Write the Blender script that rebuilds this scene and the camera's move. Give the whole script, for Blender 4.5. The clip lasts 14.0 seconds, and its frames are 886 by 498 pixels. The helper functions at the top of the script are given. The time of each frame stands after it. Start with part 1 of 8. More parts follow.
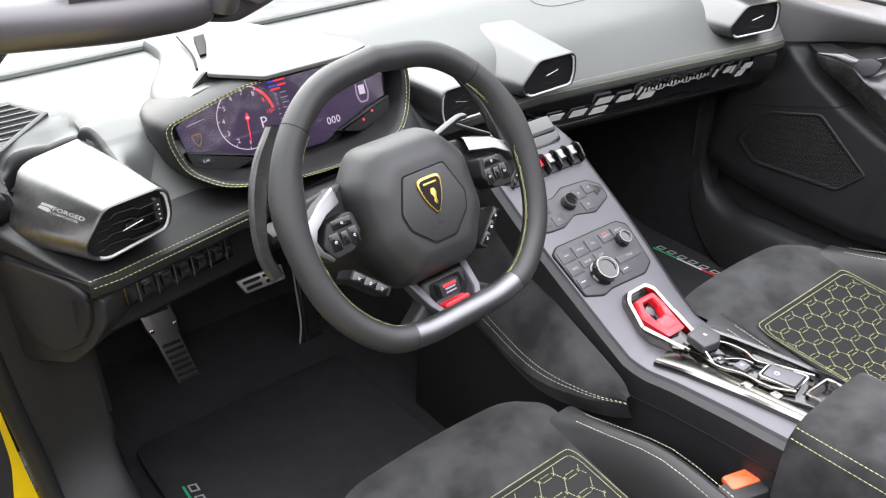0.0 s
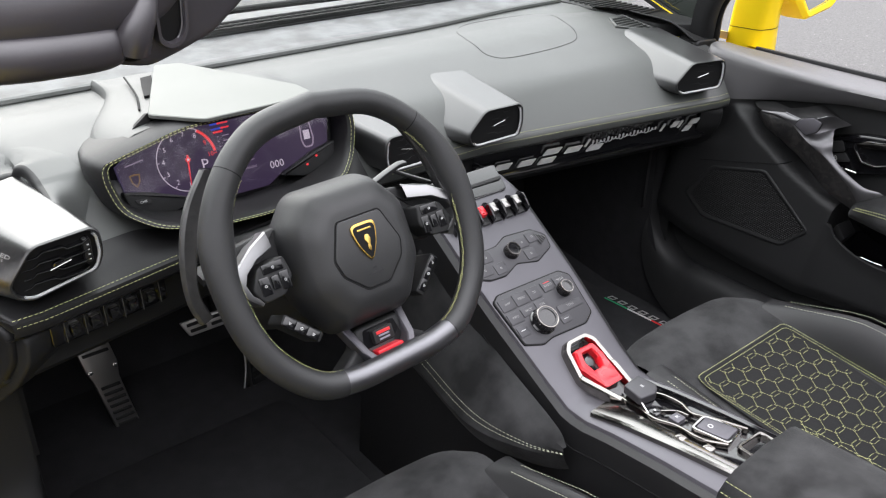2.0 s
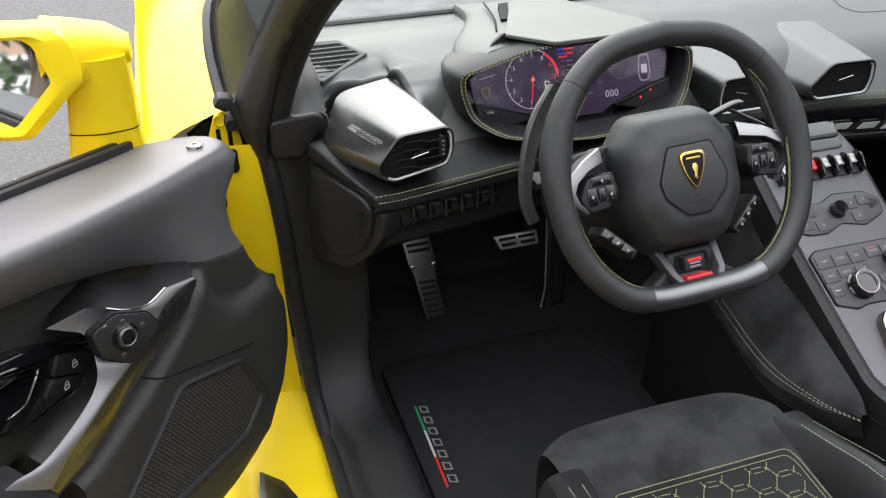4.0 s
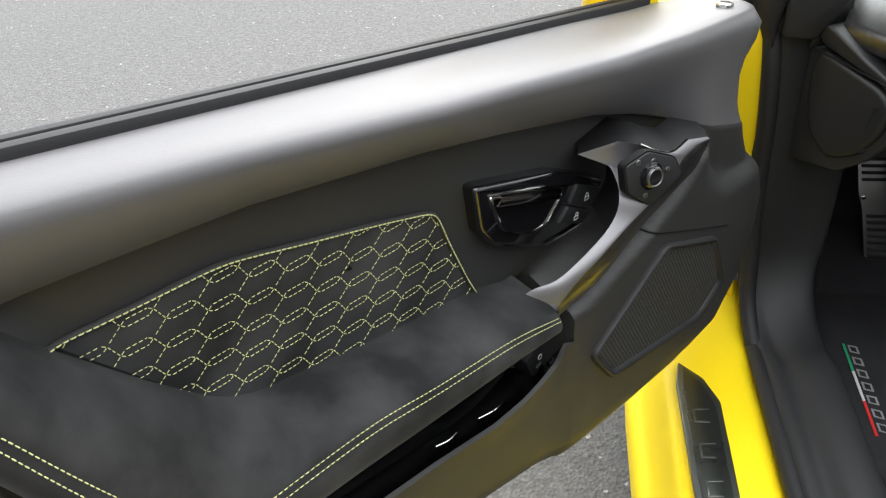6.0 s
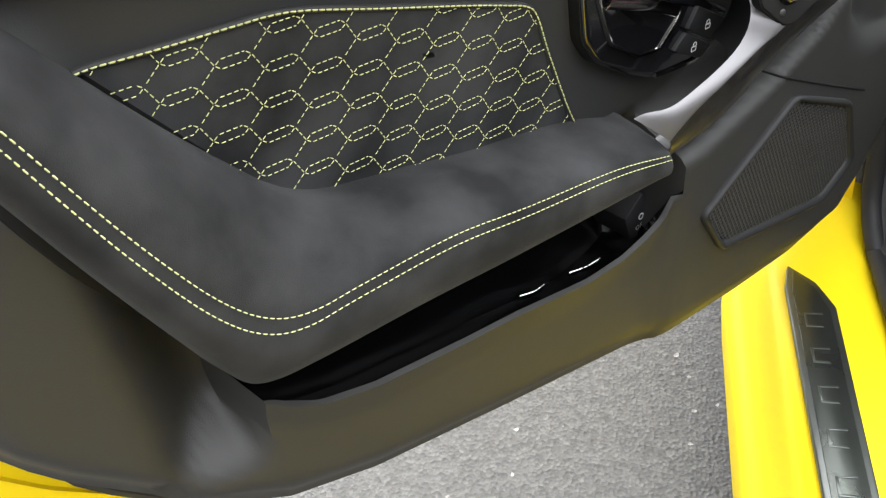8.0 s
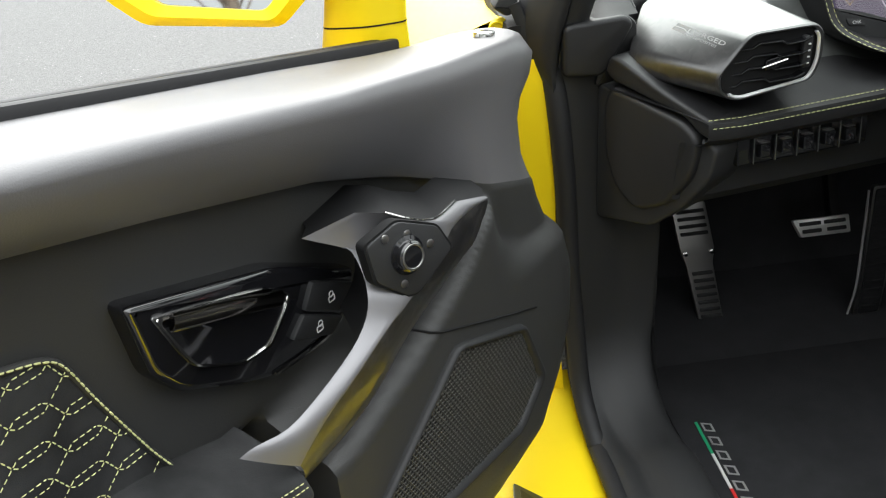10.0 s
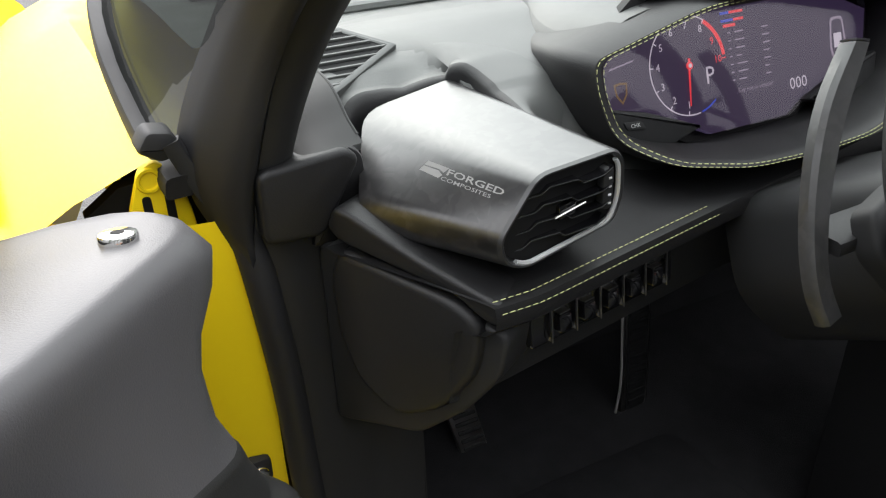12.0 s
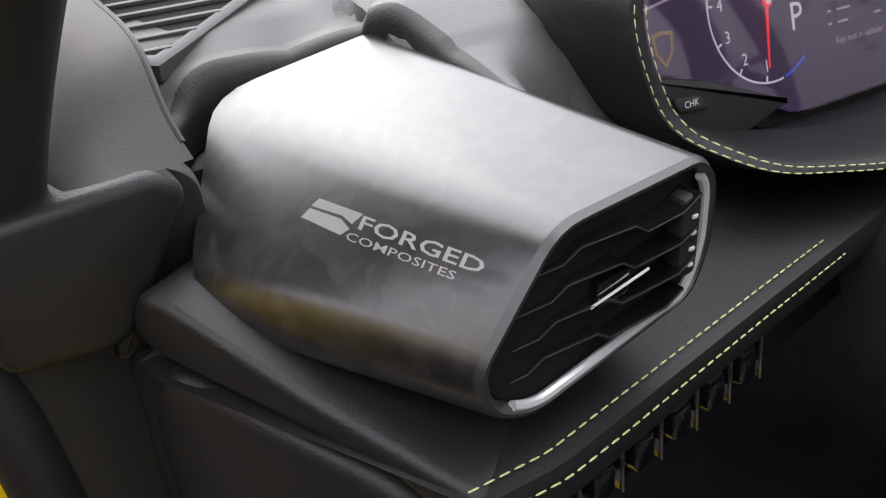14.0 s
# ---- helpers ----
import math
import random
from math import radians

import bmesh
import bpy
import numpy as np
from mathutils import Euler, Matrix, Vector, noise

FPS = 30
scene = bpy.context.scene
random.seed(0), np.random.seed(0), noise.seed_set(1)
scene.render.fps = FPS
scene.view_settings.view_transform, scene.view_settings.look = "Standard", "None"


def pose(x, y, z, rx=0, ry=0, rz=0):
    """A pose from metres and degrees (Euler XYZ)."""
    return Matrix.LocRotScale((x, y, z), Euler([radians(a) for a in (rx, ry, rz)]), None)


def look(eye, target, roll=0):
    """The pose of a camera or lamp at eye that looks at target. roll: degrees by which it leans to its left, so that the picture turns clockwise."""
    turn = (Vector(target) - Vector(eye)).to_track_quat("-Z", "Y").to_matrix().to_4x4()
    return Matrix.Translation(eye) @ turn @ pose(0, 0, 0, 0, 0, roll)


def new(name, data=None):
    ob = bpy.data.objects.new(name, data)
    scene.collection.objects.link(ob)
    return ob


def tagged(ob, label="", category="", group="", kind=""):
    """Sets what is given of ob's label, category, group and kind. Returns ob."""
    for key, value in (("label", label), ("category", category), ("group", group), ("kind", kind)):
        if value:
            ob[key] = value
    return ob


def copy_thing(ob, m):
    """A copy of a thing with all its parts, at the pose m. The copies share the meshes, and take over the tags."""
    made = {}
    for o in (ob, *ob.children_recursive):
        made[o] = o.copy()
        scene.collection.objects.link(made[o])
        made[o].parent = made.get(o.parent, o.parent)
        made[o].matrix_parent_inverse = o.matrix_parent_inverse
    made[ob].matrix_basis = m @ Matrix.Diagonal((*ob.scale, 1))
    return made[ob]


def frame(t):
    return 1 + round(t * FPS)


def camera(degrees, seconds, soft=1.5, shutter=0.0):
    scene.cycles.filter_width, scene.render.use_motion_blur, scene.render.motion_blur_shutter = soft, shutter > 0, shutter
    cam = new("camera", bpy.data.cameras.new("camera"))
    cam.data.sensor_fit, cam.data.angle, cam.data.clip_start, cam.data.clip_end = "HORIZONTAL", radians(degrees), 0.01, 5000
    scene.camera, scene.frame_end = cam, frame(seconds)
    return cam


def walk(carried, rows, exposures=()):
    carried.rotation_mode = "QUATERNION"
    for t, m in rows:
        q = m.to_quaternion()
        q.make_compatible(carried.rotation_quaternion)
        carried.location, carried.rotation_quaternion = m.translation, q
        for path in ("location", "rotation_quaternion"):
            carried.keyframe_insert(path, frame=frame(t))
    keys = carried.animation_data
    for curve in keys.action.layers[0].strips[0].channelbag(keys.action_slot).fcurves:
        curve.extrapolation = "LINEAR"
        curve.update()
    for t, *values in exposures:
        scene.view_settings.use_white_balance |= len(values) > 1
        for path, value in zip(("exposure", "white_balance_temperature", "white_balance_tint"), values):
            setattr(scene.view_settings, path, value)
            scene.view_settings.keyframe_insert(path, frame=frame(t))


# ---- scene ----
cam = camera(55.6, 14.0, 1.2)
PATH = [
    (0, (-0.84, -0.652, 1.208), (0.213, 0.695, 0.17), -1.0),
    (0.5, (-0.829, -0.641, 1.202), (0.245, 0.726, 0.213), 1.4),
    (1, (-0.824, -0.609, 1.195), (0.277, 0.735, 0.204), 2.7),
    (1.5, (-0.81, -0.616, 1.197), (0.34, 0.696, 0.221), 2.2),
    (2, (-0.806, -0.679, 1.21), (0.333, 0.667, 0.266), 1.3),
    (2.2, (-0.812, -0.702, 1.207), (0.31, 0.66, 0.267), 1.2),
    (4.3, (-0.926, -0.736, 1.194), (-0.505, 0.918, 0.15), -1.4),
    (4.5, (-0.963, -0.727, 1.176), (-0.613, 0.932, 0.115), -1.8),
    (5, (-0.99, -0.715, 1.149), (-0.898, 0.954, 0.05), -3.2),
    (5.5, (-1.022, -0.718, 1.134), (-1.111, 0.941, 0.02), -3.2),
    (6, (-1.065, -0.73, 1.124), (-1.309, 0.896, -0.016), -3.5),
    (6.5, (-1.106, -0.752, 1.106), (-1.484, 0.801, -0.096), -4.0),
    (7, (-1.126, -0.762, 1.068), (-1.566, 0.733, -0.185), -4.6),
    (7.2, (-1.122, -0.761, 1.042), (-1.576, 0.727, -0.214), -4.9),
    (9.3, (-1.008, -0.591, 0.953), (-1.177, 1.132, -0.047), -4.2),
    (9.5, (-0.999, -0.57, 0.968), (-1.109, 1.168, -0.016), -4.1),
    (10, (-0.984, -0.522, 0.989), (-0.853, 1.235, 0.044), -4.9),
    (10.5, (-0.952, -0.476, 1.013), (-0.602, 1.26, 0.084), -5.7),
    (11, (-0.925, -0.472, 1.035), (-0.421, 1.24, 0.13), -4.9),
    (11.5, (-0.924, -0.351, 1.003), (-0.24, 1.301, 0.108), -3.0),
    (12, (-0.905, -0.195, 0.98), (-0.101, 1.388, 0.059), -2.5),
    (12.5, (-0.844, -0.067, 0.937), (0.008, 1.49, 0.015), -1.9),
    (13, (-0.784, 0.036, 0.899), (0.056, 1.583, -0.052), -1.9),
    (13.5, (-0.766, 0.056, 0.884), (0.067, 1.581, -0.107), -2.2),
    (14, (-0.767, 0.042, 0.891), (0.115, 1.547, -0.087), -3.3),
]
EXPOSURES = [(0.0, 0.8, 6500, 14), (0.4, 0.1, 6500, 14), (2.2, 0.2, 6500, 14), (4.3, -0.06, 6500, 12), (5.3, 0.22, 6500, 10), (7.2, 0.15, 6500, 9), (9.3, 1.55, 6500, 13), (9.8, 0.72, 6500, 7), (10.5, 0.12, 6500, 6), (11.5, 0.14, 6500, 7), (12.4, -0.1, 6500, 14), (14.0, -0.02, 6500, 19)]
walk(cam, [(t, look(eye, target, roll)) for t, eye, target, roll in PATH], EXPOSURES)

# ---- light: an overcast sky over an open parking lot ----
world = bpy.data.worlds.new("world")
scene.world = world
world.use_nodes = True
wn = world.node_tree
sky = wn.nodes.new("ShaderNodeTexSky")
sky.sky_type = "NISHITA"
sky.sun_disc = False
sky.sun_elevation = radians(28)
sky.sun_rotation = radians(7)
sky.air_density, sky.dust_density, sky.ozone_density = 1.0, 4.0, 0.6
# an overcast dome, brighter overhead than at the horizon, and brightest where the veiled sun stands ahead
tcw = wn.nodes.new("ShaderNodeTexCoord")
sep = wn.nodes.new("ShaderNodeSeparateXYZ")
wn.links.new(tcw.outputs["Generated"], sep.inputs["Vector"])


def sky_math(op, a, b):
    node = wn.nodes.new("ShaderNodeMath")
    node.operation = op
    for k, q in enumerate((a, b)):
        if isinstance(q, (int, float)):
            node.inputs[k].default_value = q
        else:
            wn.links.new(q, node.inputs[k])
    return node.outputs["Value"]


SUNWARD = Vector((0.1, 0.85, 0.45)).normalized()
toward = wn.nodes.new("ShaderNodeVectorMath")
toward.operation = "DOT_PRODUCT"
toward.inputs[1].default_value = SUNWARD
wn.links.new(tcw.outputs["Generated"], toward.inputs[0])
veil = sky_math("POWER", sky_math("MAXIMUM", toward.outputs["Value"], 0.0), 3.0)
rise = sky_math("POWER", sky_math("MAXIMUM", sep.outputs["Z"], 0.0), 1.5)
dome = sky_math("ADD", sky_math("ADD", 0.16, sky_math("MULTIPLY", rise, 1.5)), sky_math("MULTIPLY", veil, 1.1))
cloud = wn.nodes.new("ShaderNodeVectorMath")
cloud.operation = "SCALE"
cloud.inputs[0].default_value = (26, 26.4, 27.2)
wn.links.new(dome, cloud.inputs["Scale"])
soften = wn.nodes.new("ShaderNodeMix")
soften.data_type = "RGBA"
soften.inputs["Factor"].default_value = 0.88
wn.links.new(sky.outputs["Color"], soften.inputs["A"])
wn.links.new(cloud.outputs["Vector"], soften.inputs["B"])
wn.links.new(soften.outputs["Result"], wn.nodes["Background"].inputs["Color"])
wn.nodes["Background"].inputs["Strength"].default_value = 0.12
sun = new("sun", bpy.data.lights.new("sun", "SUN"))
sun.data.energy, sun.data.angle, sun.data.color = 0.6, radians(40), (1.0, 0.96, 0.9)
sun.matrix_world = look(SUNWARD * 10, (0, 0, 0))


# ---- materials ----
def material(name, color, rough=0.5, metal=0.0, spec=0.5, bump=0.0, scale=400.0, var=0.12, var_scale=9.0, coat=0.0, sheen=0.0, rough_var=0.08):
    """A principled surface with large soft variation, fine grain and a matching bump."""
    m = bpy.data.materials.new(name)
    m.use_nodes = True
    n, l = m.node_tree.nodes, m.node_tree.links
    b = n["Principled BSDF"]
    b.inputs["Metallic"].default_value = metal
    b.inputs["Specular IOR Level"].default_value = spec
    b.inputs["Coat Weight"].default_value = coat
    b.inputs["Coat Roughness"].default_value = 0.06
    b.inputs["Sheen Weight"].default_value = sheen
    b.inputs["Sheen Roughness"].default_value = 0.45
    tc = n.new("ShaderNodeTexCoord")
    big, fine = n.new("ShaderNodeTexNoise"), n.new("ShaderNodeTexNoise")
    big.inputs["Scale"].default_value, big.inputs["Detail"].default_value = var_scale, 5
    fine.inputs["Scale"].default_value, fine.inputs["Detail"].default_value = scale, 3
    l.new(tc.outputs["Object"], big.inputs["Vector"])
    l.new(tc.outputs["Object"], fine.inputs["Vector"])
    mix = n.new("ShaderNodeMix")
    mix.data_type = "RGBA"
    mix.inputs["A"].default_value = (*[c * (1 - var) for c in color], 1)
    mix.inputs["B"].default_value = (*[min(1, c * (1 + var)) for c in color], 1)
    if var > 0.5:
        spread = n.new("ShaderNodeMapRange")
        spread.inputs["From Min"].default_value, spread.inputs["From Max"].default_value = 0.34, 0.66
        l.new(big.outputs["Fac"], spread.inputs["Value"])
        l.new(spread.outputs["Result"], mix.inputs["Factor"])
    else:
        l.new(big.outputs["Fac"], mix.inputs["Factor"])
    l.new(mix.outputs["Result"], b.inputs["Base Color"])
    mr = n.new("ShaderNodeMapRange")
    mr.inputs["To Min"].default_value, mr.inputs["To Max"].default_value = max(0.02, rough - rough_var), min(1, rough + rough_var)
    l.new(big.outputs["Fac"], mr.inputs["Value"])
    l.new(mr.outputs["Result"], b.inputs["Roughness"])
    if bump:
        bp = n.new("ShaderNodeBump")
        bp.inputs["Strength"].default_value, bp.inputs["Distance"].default_value = bump, 0.0006
        l.new(fine.outputs["Fac"], bp.inputs["Height"])
        l.new(bp.outputs["Normal"], b.inputs["Normal"])
    return m


def forged(name, dark, light, rough, metal=0.0):
    """Pressed carbon flakes: irregular chips of differing tone under a satin coat."""
    m = material(name, dark, rough, metal=metal, spec=0.9, coat=0.3 if metal < 0.1 else 0.1)
    n, l = m.node_tree.nodes, m.node_tree.links
    b = n["Principled BSDF"]
    tc = n.new("ShaderNodeTexCoord")
    warp = n.new("ShaderNodeTexNoise")
    warp.inputs["Scale"].default_value = 45
    add = n.new("ShaderNodeVectorMath")
    add.operation = "MULTIPLY_ADD"
    add.inputs[1].default_value = (0.03, 0.03, 0.03)
    l.new(tc.outputs["Object"], warp.inputs["Vector"])
    l.new(warp.outputs["Color"], add.inputs[0])
    l.new(tc.outputs["Object"], add.inputs[2])
    v = n.new("ShaderNodeTexVoronoi")
    v.inputs["Scale"].default_value = 150
    v.feature = "SMOOTH_F1"
    v.inputs["Smoothness"].default_value = 0.35
    l.new(add.outputs["Vector"], v.inputs["Vector"])
    big = n.new("ShaderNodeTexNoise")
    big.inputs["Scale"].default_value, big.inputs["Detail"].default_value = 28, 6
    l.new(tc.outputs["Object"], big.inputs["Vector"])
    mul = n.new("ShaderNodeMath")
    mul.operation = "MULTIPLY"
    l.new(v.outputs["Color"], mul.inputs[0])
    l.new(big.outputs["Fac"], mul.inputs[1])
    ramp = n.new("ShaderNodeValToRGB")
    ramp.color_ramp.elements[0].position, ramp.color_ramp.elements[0].color = 0.12, (*dark, 1)
    ramp.color_ramp.elements[1].position, ramp.color_ramp.elements[1].color = 0.55, (*light, 1)
    l.new(mul.outputs["Value"], ramp.inputs["Fac"])
    l.new(ramp.outputs["Color"], b.inputs["Base Color"])
    return m


def glow(name, color, strength):
    m = bpy.data.materials.new(name)
    m.use_nodes = True
    b = m.node_tree.nodes["Principled BSDF"]
    b.inputs["Base Color"].default_value = (*[c * 0.05 for c in color], 1)
    b.inputs["Roughness"].default_value = 0.3
    b.inputs["Emission Color"].default_value = (*color, 1)
    b.inputs["Emission Strength"].default_value = strength
    return m


def clear_glass(name, tint, rough=0.0, gloss=0.06):
    m = bpy.data.materials.new(name)
    m.use_nodes = True
    n, l = m.node_tree.nodes, m.node_tree.links
    n.remove(n["Principled BSDF"])
    t, g, mix = n.new("ShaderNodeBsdfTransparent"), n.new("ShaderNodeBsdfGlossy"), n.new("ShaderNodeMixShader")
    t.inputs["Color"].default_value = (*tint, 1)
    g.inputs["Roughness"].default_value = rough
    mix.inputs["Fac"].default_value = gloss
    l.new(t.outputs["BSDF"], mix.inputs[1])
    l.new(g.outputs["BSDF"], mix.inputs[2])
    l.new(mix.outputs["Shader"], n["Material Output"].inputs["Surface"])
    return m


def asphalt_material():
    m = material("asphalt", (0.128, 0.127, 0.124), 0.85, var=0.25, var_scale=1.3, bump=0.0)
    n, l = m.node_tree.nodes, m.node_tree.links
    b = n["Principled BSDF"]
    tc = n.new("ShaderNodeTexCoord")
    v = n.new("ShaderNodeTexVoronoi")
    v.inputs["Scale"].default_value = 170
    l.new(tc.outputs["Object"], v.inputs["Vector"])
    gr = n.new("ShaderNodeTexNoise")
    gr.inputs["Scale"].default_value, gr.inputs["Detail"].default_value = 60, 8
    l.new(tc.outputs["Object"], gr.inputs["Vector"])
    ramp = n.new("ShaderNodeValToRGB")
    e = ramp.color_ramp.elements
    e[0].position, e[0].color = 0.0, (0.03, 0.03, 0.03, 1)
    e[1].position, e[1].color = 0.93, (0.14, 0.137, 0.133, 1)
    ramp.color_ramp.elements.new(0.975).color = (0.6, 0.58, 0.55, 1)
    l.new(v.outputs["Color"], ramp.inputs["Fac"])
    mix = n.new("ShaderNodeMix")
    mix.data_type = "RGBA"
    mix.blend_type = "MULTIPLY"
    mix.inputs["Factor"].default_value = 0.75
    old = b.inputs["Base Color"].links[0].from_socket
    l.new(ramp.outputs["Color"], mix.inputs["A"])
    g2 = n.new("ShaderNodeMapRange")
    g2.inputs["From Min"].default_value, g2.inputs["From Max"].default_value = 0.3, 0.7
    g2.inputs["To Min"].default_value, g2.inputs["To Max"].default_value = 0.45, 1.35
    l.new(gr.outputs["Fac"], g2.inputs["Value"])
    l.new(g2.outputs["Result"], mix.inputs["B"])
    fin = n.new("ShaderNodeMix")
    fin.data_type = "RGBA"
    fin.inputs["Factor"].default_value = 0.45
    l.new(mix.outputs["Result"], fin.inputs["A"])
    l.new(old, fin.inputs["B"])
    l.new(fin.outputs["Result"], b.inputs["Base Color"])
    bp = n.new("ShaderNodeBump")
    bp.inputs["Strength"].default_value, bp.inputs["Distance"].default_value = 0.7, 0.004
    l.new(v.outputs["Distance"], bp.inputs["Height"])
    l.new(bp.outputs["Normal"], b.inputs["Normal"])
    return m


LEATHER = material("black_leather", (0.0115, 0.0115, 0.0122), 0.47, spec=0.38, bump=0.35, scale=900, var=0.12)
# Black dash leather again, with the grey of reflected sky in its colour
DASH = material("skylit_dash_leather", (0.05, 0.053, 0.051), 0.46, spec=0.75, bump=0.35, scale=1100, var=0.1)
SUEDE = material("black_suede", (0.026, 0.0262, 0.0268), 0.95, spec=0.2, bump=0.45, scale=1400, var=0.55, var_scale=17, sheen=0.06)
TRIM = material("black_trim_plastic", (0.018, 0.0183, 0.019), 0.52, spec=0.34, bump=0.2, scale=1500)
# Same leather as the lower door panel, in a paler sky-lit tone
DOORSKIN = material("lit_door_leather", (0.092, 0.09, 0.093), 0.44, spec=0.65, bump=0.3, scale=1000, var=0.1)
CARPET = material("black_carpet", (0.028, 0.028, 0.03), 1.0, spec=0.1, bump=1.0, scale=700, var=0.3, var_scale=30)
RUBBER = material("black_rubber", (0.012, 0.012, 0.013), 0.6, spec=0.4, bump=0.1, scale=800)
GLOSS = material("gloss_black", (0.006, 0.006, 0.007), 0.07, spec=0.6, coat=0.6, rough_var=0.03)
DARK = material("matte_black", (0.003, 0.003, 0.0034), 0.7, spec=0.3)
SATIN = material("satin_grey_console", (0.082, 0.079, 0.09), 0.4, metal=0.35, spec=0.6, bump=0.06, scale=1500)
SILVER = material("satin_silver", (0.18, 0.18, 0.19), 0.38, metal=0.95, bump=0.05, scale=1200)
CHROME = material("polished_chrome", (0.72, 0.71, 0.69), 0.07, metal=1.0, rough_var=0.03)
DCHROME = material("dark_chrome", (0.26, 0.245, 0.23), 0.12, metal=1.0, rough_var=0.05)
STEEL = material("brushed_steel", (0.32, 0.31, 0.3), 0.33, metal=1.0, bump=0.15, scale=300)
YELLOW = material("yellow_paint", (0.88, 0.655, 0.01), 0.42, spec=0.25, coat=0.04, var=0.03, var_scale=2, rough_var=0.02)
RED = material("red_plastic", (0.62, 0.012, 0.022), 0.28, spec=0.5, coat=0.3, var=0.05)
ORANGE = material("orange_plastic", (0.75, 0.09, 0.025), 0.35, var=0.05)
THREAD = material("yellow_green_thread", (0.55, 0.56, 0.26), 0.7, spec=0.3, var=0.15, var_scale=300)
PALE = material("pale_thread", (0.55, 0.56, 0.42), 0.7, spec=0.3, var=0.15, var_scale=300)
PULL = material("satin_metal_pull", (0.18, 0.177, 0.185), 0.42, metal=0.4, spec=0.6, bump=0.05, scale=900, var=0.12)
MESH = material("speaker_mesh_black", (0.035, 0.035, 0.033), 0.42, spec=0.6)
# Door leather again, darkened for the shade on the lower panel
PANEL = material("shaded_door_leather", (0.029, 0.029, 0.028), 0.5, spec=0.45, bump=0.3, scale=1000, var=0.12)
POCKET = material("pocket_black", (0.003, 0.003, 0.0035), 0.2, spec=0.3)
QUILT = material("quilted_leather", (0.007, 0.007, 0.0075), 0.58, spec=0.18, bump=0.4, scale=1000)
PRINTGREY = material("grey_print", (0.27, 0.27, 0.265), 0.5, var=0.15, var_scale=60)
PRINT = material("white_print", (0.62, 0.62, 0.62), 0.5, var=0.05)
GOLD = material("gold_emblem", (0.75, 0.5, 0.14), 0.25, metal=1.0)
CARBON = forged("forged_carbon_dark", (0.008, 0.008, 0.0085), (0.05, 0.047, 0.045), 0.36)
BRIGHT = material("bright_trim_strip", (0.74, 0.75, 0.76), 0.22, metal=0.45, spec=0.7, rough_var=0.03)
FORGED = forged("satin_forged_carbon", (0.008, 0.008, 0.0085), (0.028, 0.0265, 0.026), 0.3)
FORGED.node_tree.nodes["Principled BSDF"].inputs["Coat Weight"].default_value = 0.6
FORGED.node_tree.nodes["Principled BSDF"].inputs["Specular IOR Level"].default_value = 0.65
FORGED.node_tree.nodes["Principled BSDF"].inputs["Coat Roughness"].default_value = 0.25
FORGED.node_tree.nodes["Principled BSDF"].inputs["Coat IOR"].default_value = 1.5
SATINBLACK = material("satin_black_rim", (0.02, 0.0205, 0.021), 0.38, spec=0.8, bump=0.05, scale=900)
INLAY = material("pale_silver_inlay", (0.58, 0.58, 0.57), 0.35, metal=0.2, var=0.1, var_scale=60)
PULLDARK = material("dark_satin_pull", (0.12, 0.118, 0.124), 0.32, metal=0.7, spec=0.6, bump=0.05, scale=900, var=0.2, var_scale=30)
VISOR = material("satin_visor", (0.14, 0.145, 0.135), 0.5, metal=0.3, spec=0.5, var=0.06)
GREEN = material("flag_green", (0.01, 0.3, 0.13), 0.8)
FLAGRED = material("flag_red", (0.6, 0.02, 0.02), 0.8)
MIRROR = material("mirror_glass", (0.8, 0.82, 0.82), 0.02, metal=1.0, rough_var=0.01, var=0.02)
GLASS = clear_glass("windscreen_glass", (0.86, 0.9, 0.87))
COVER = clear_glass("cover_glass", (0.95, 0.9, 0.92), 0.04, 0.055)
SIDEGLASS = clear_glass("tinted_side_glass", (0.06, 0.075, 0.065), 0.01, 0.14)
ASPHALT = asphalt_material()
SCREEN = glow("screen_ground", (0.062, 0.046, 0.105), 0.5)
WHITEGLOW = glow("screen_white", (0.8, 0.8, 0.9), 0.65)
REDGLOW = glow("screen_red", (0.9, 0.05, 0.06), 0.9)
BLUEGLOW = glow("screen_blue", (0.05, 0.13, 0.9), 0.6)
GREYGLOW = glow("screen_grey", (0.35, 0.32, 0.4), 0.8)
LEAF = material("leaf_green", (0.05, 0.085, 0.03), 0.7, var=0.4, var_scale=5)
BARK = material("bark_brown", (0.13, 0.1, 0.075), 0.9, bump=0.8, scale=60)
STUCCO = material("stucco_wall", (0.45, 0.32, 0.24), 0.9, bump=0.3, scale=80)
ROOFTILE = material("roof_tile", (0.28, 0.13, 0.08), 0.85)
CARWHITE = material("white_car_paint", (0.75, 0.75, 0.75), 0.3, coat=0.5)


# ---- mesh helpers ----
from mathutils.bvhtree import BVHTree

ROOTS = {}


def thing(name, label, category, at=(0, 0, 0), group="", kind=""):
    ob = new(name)
    ob.empty_display_size = 0.05
    ob.matrix_basis = Matrix.Translation(at)
    return tagged(ob, label, category, group, kind)


def world_of(ob):
    m = ob.matrix_basis.copy()
    while ob.parent:
        ob = ob.parent
        m = ob.matrix_basis @ m
    return m


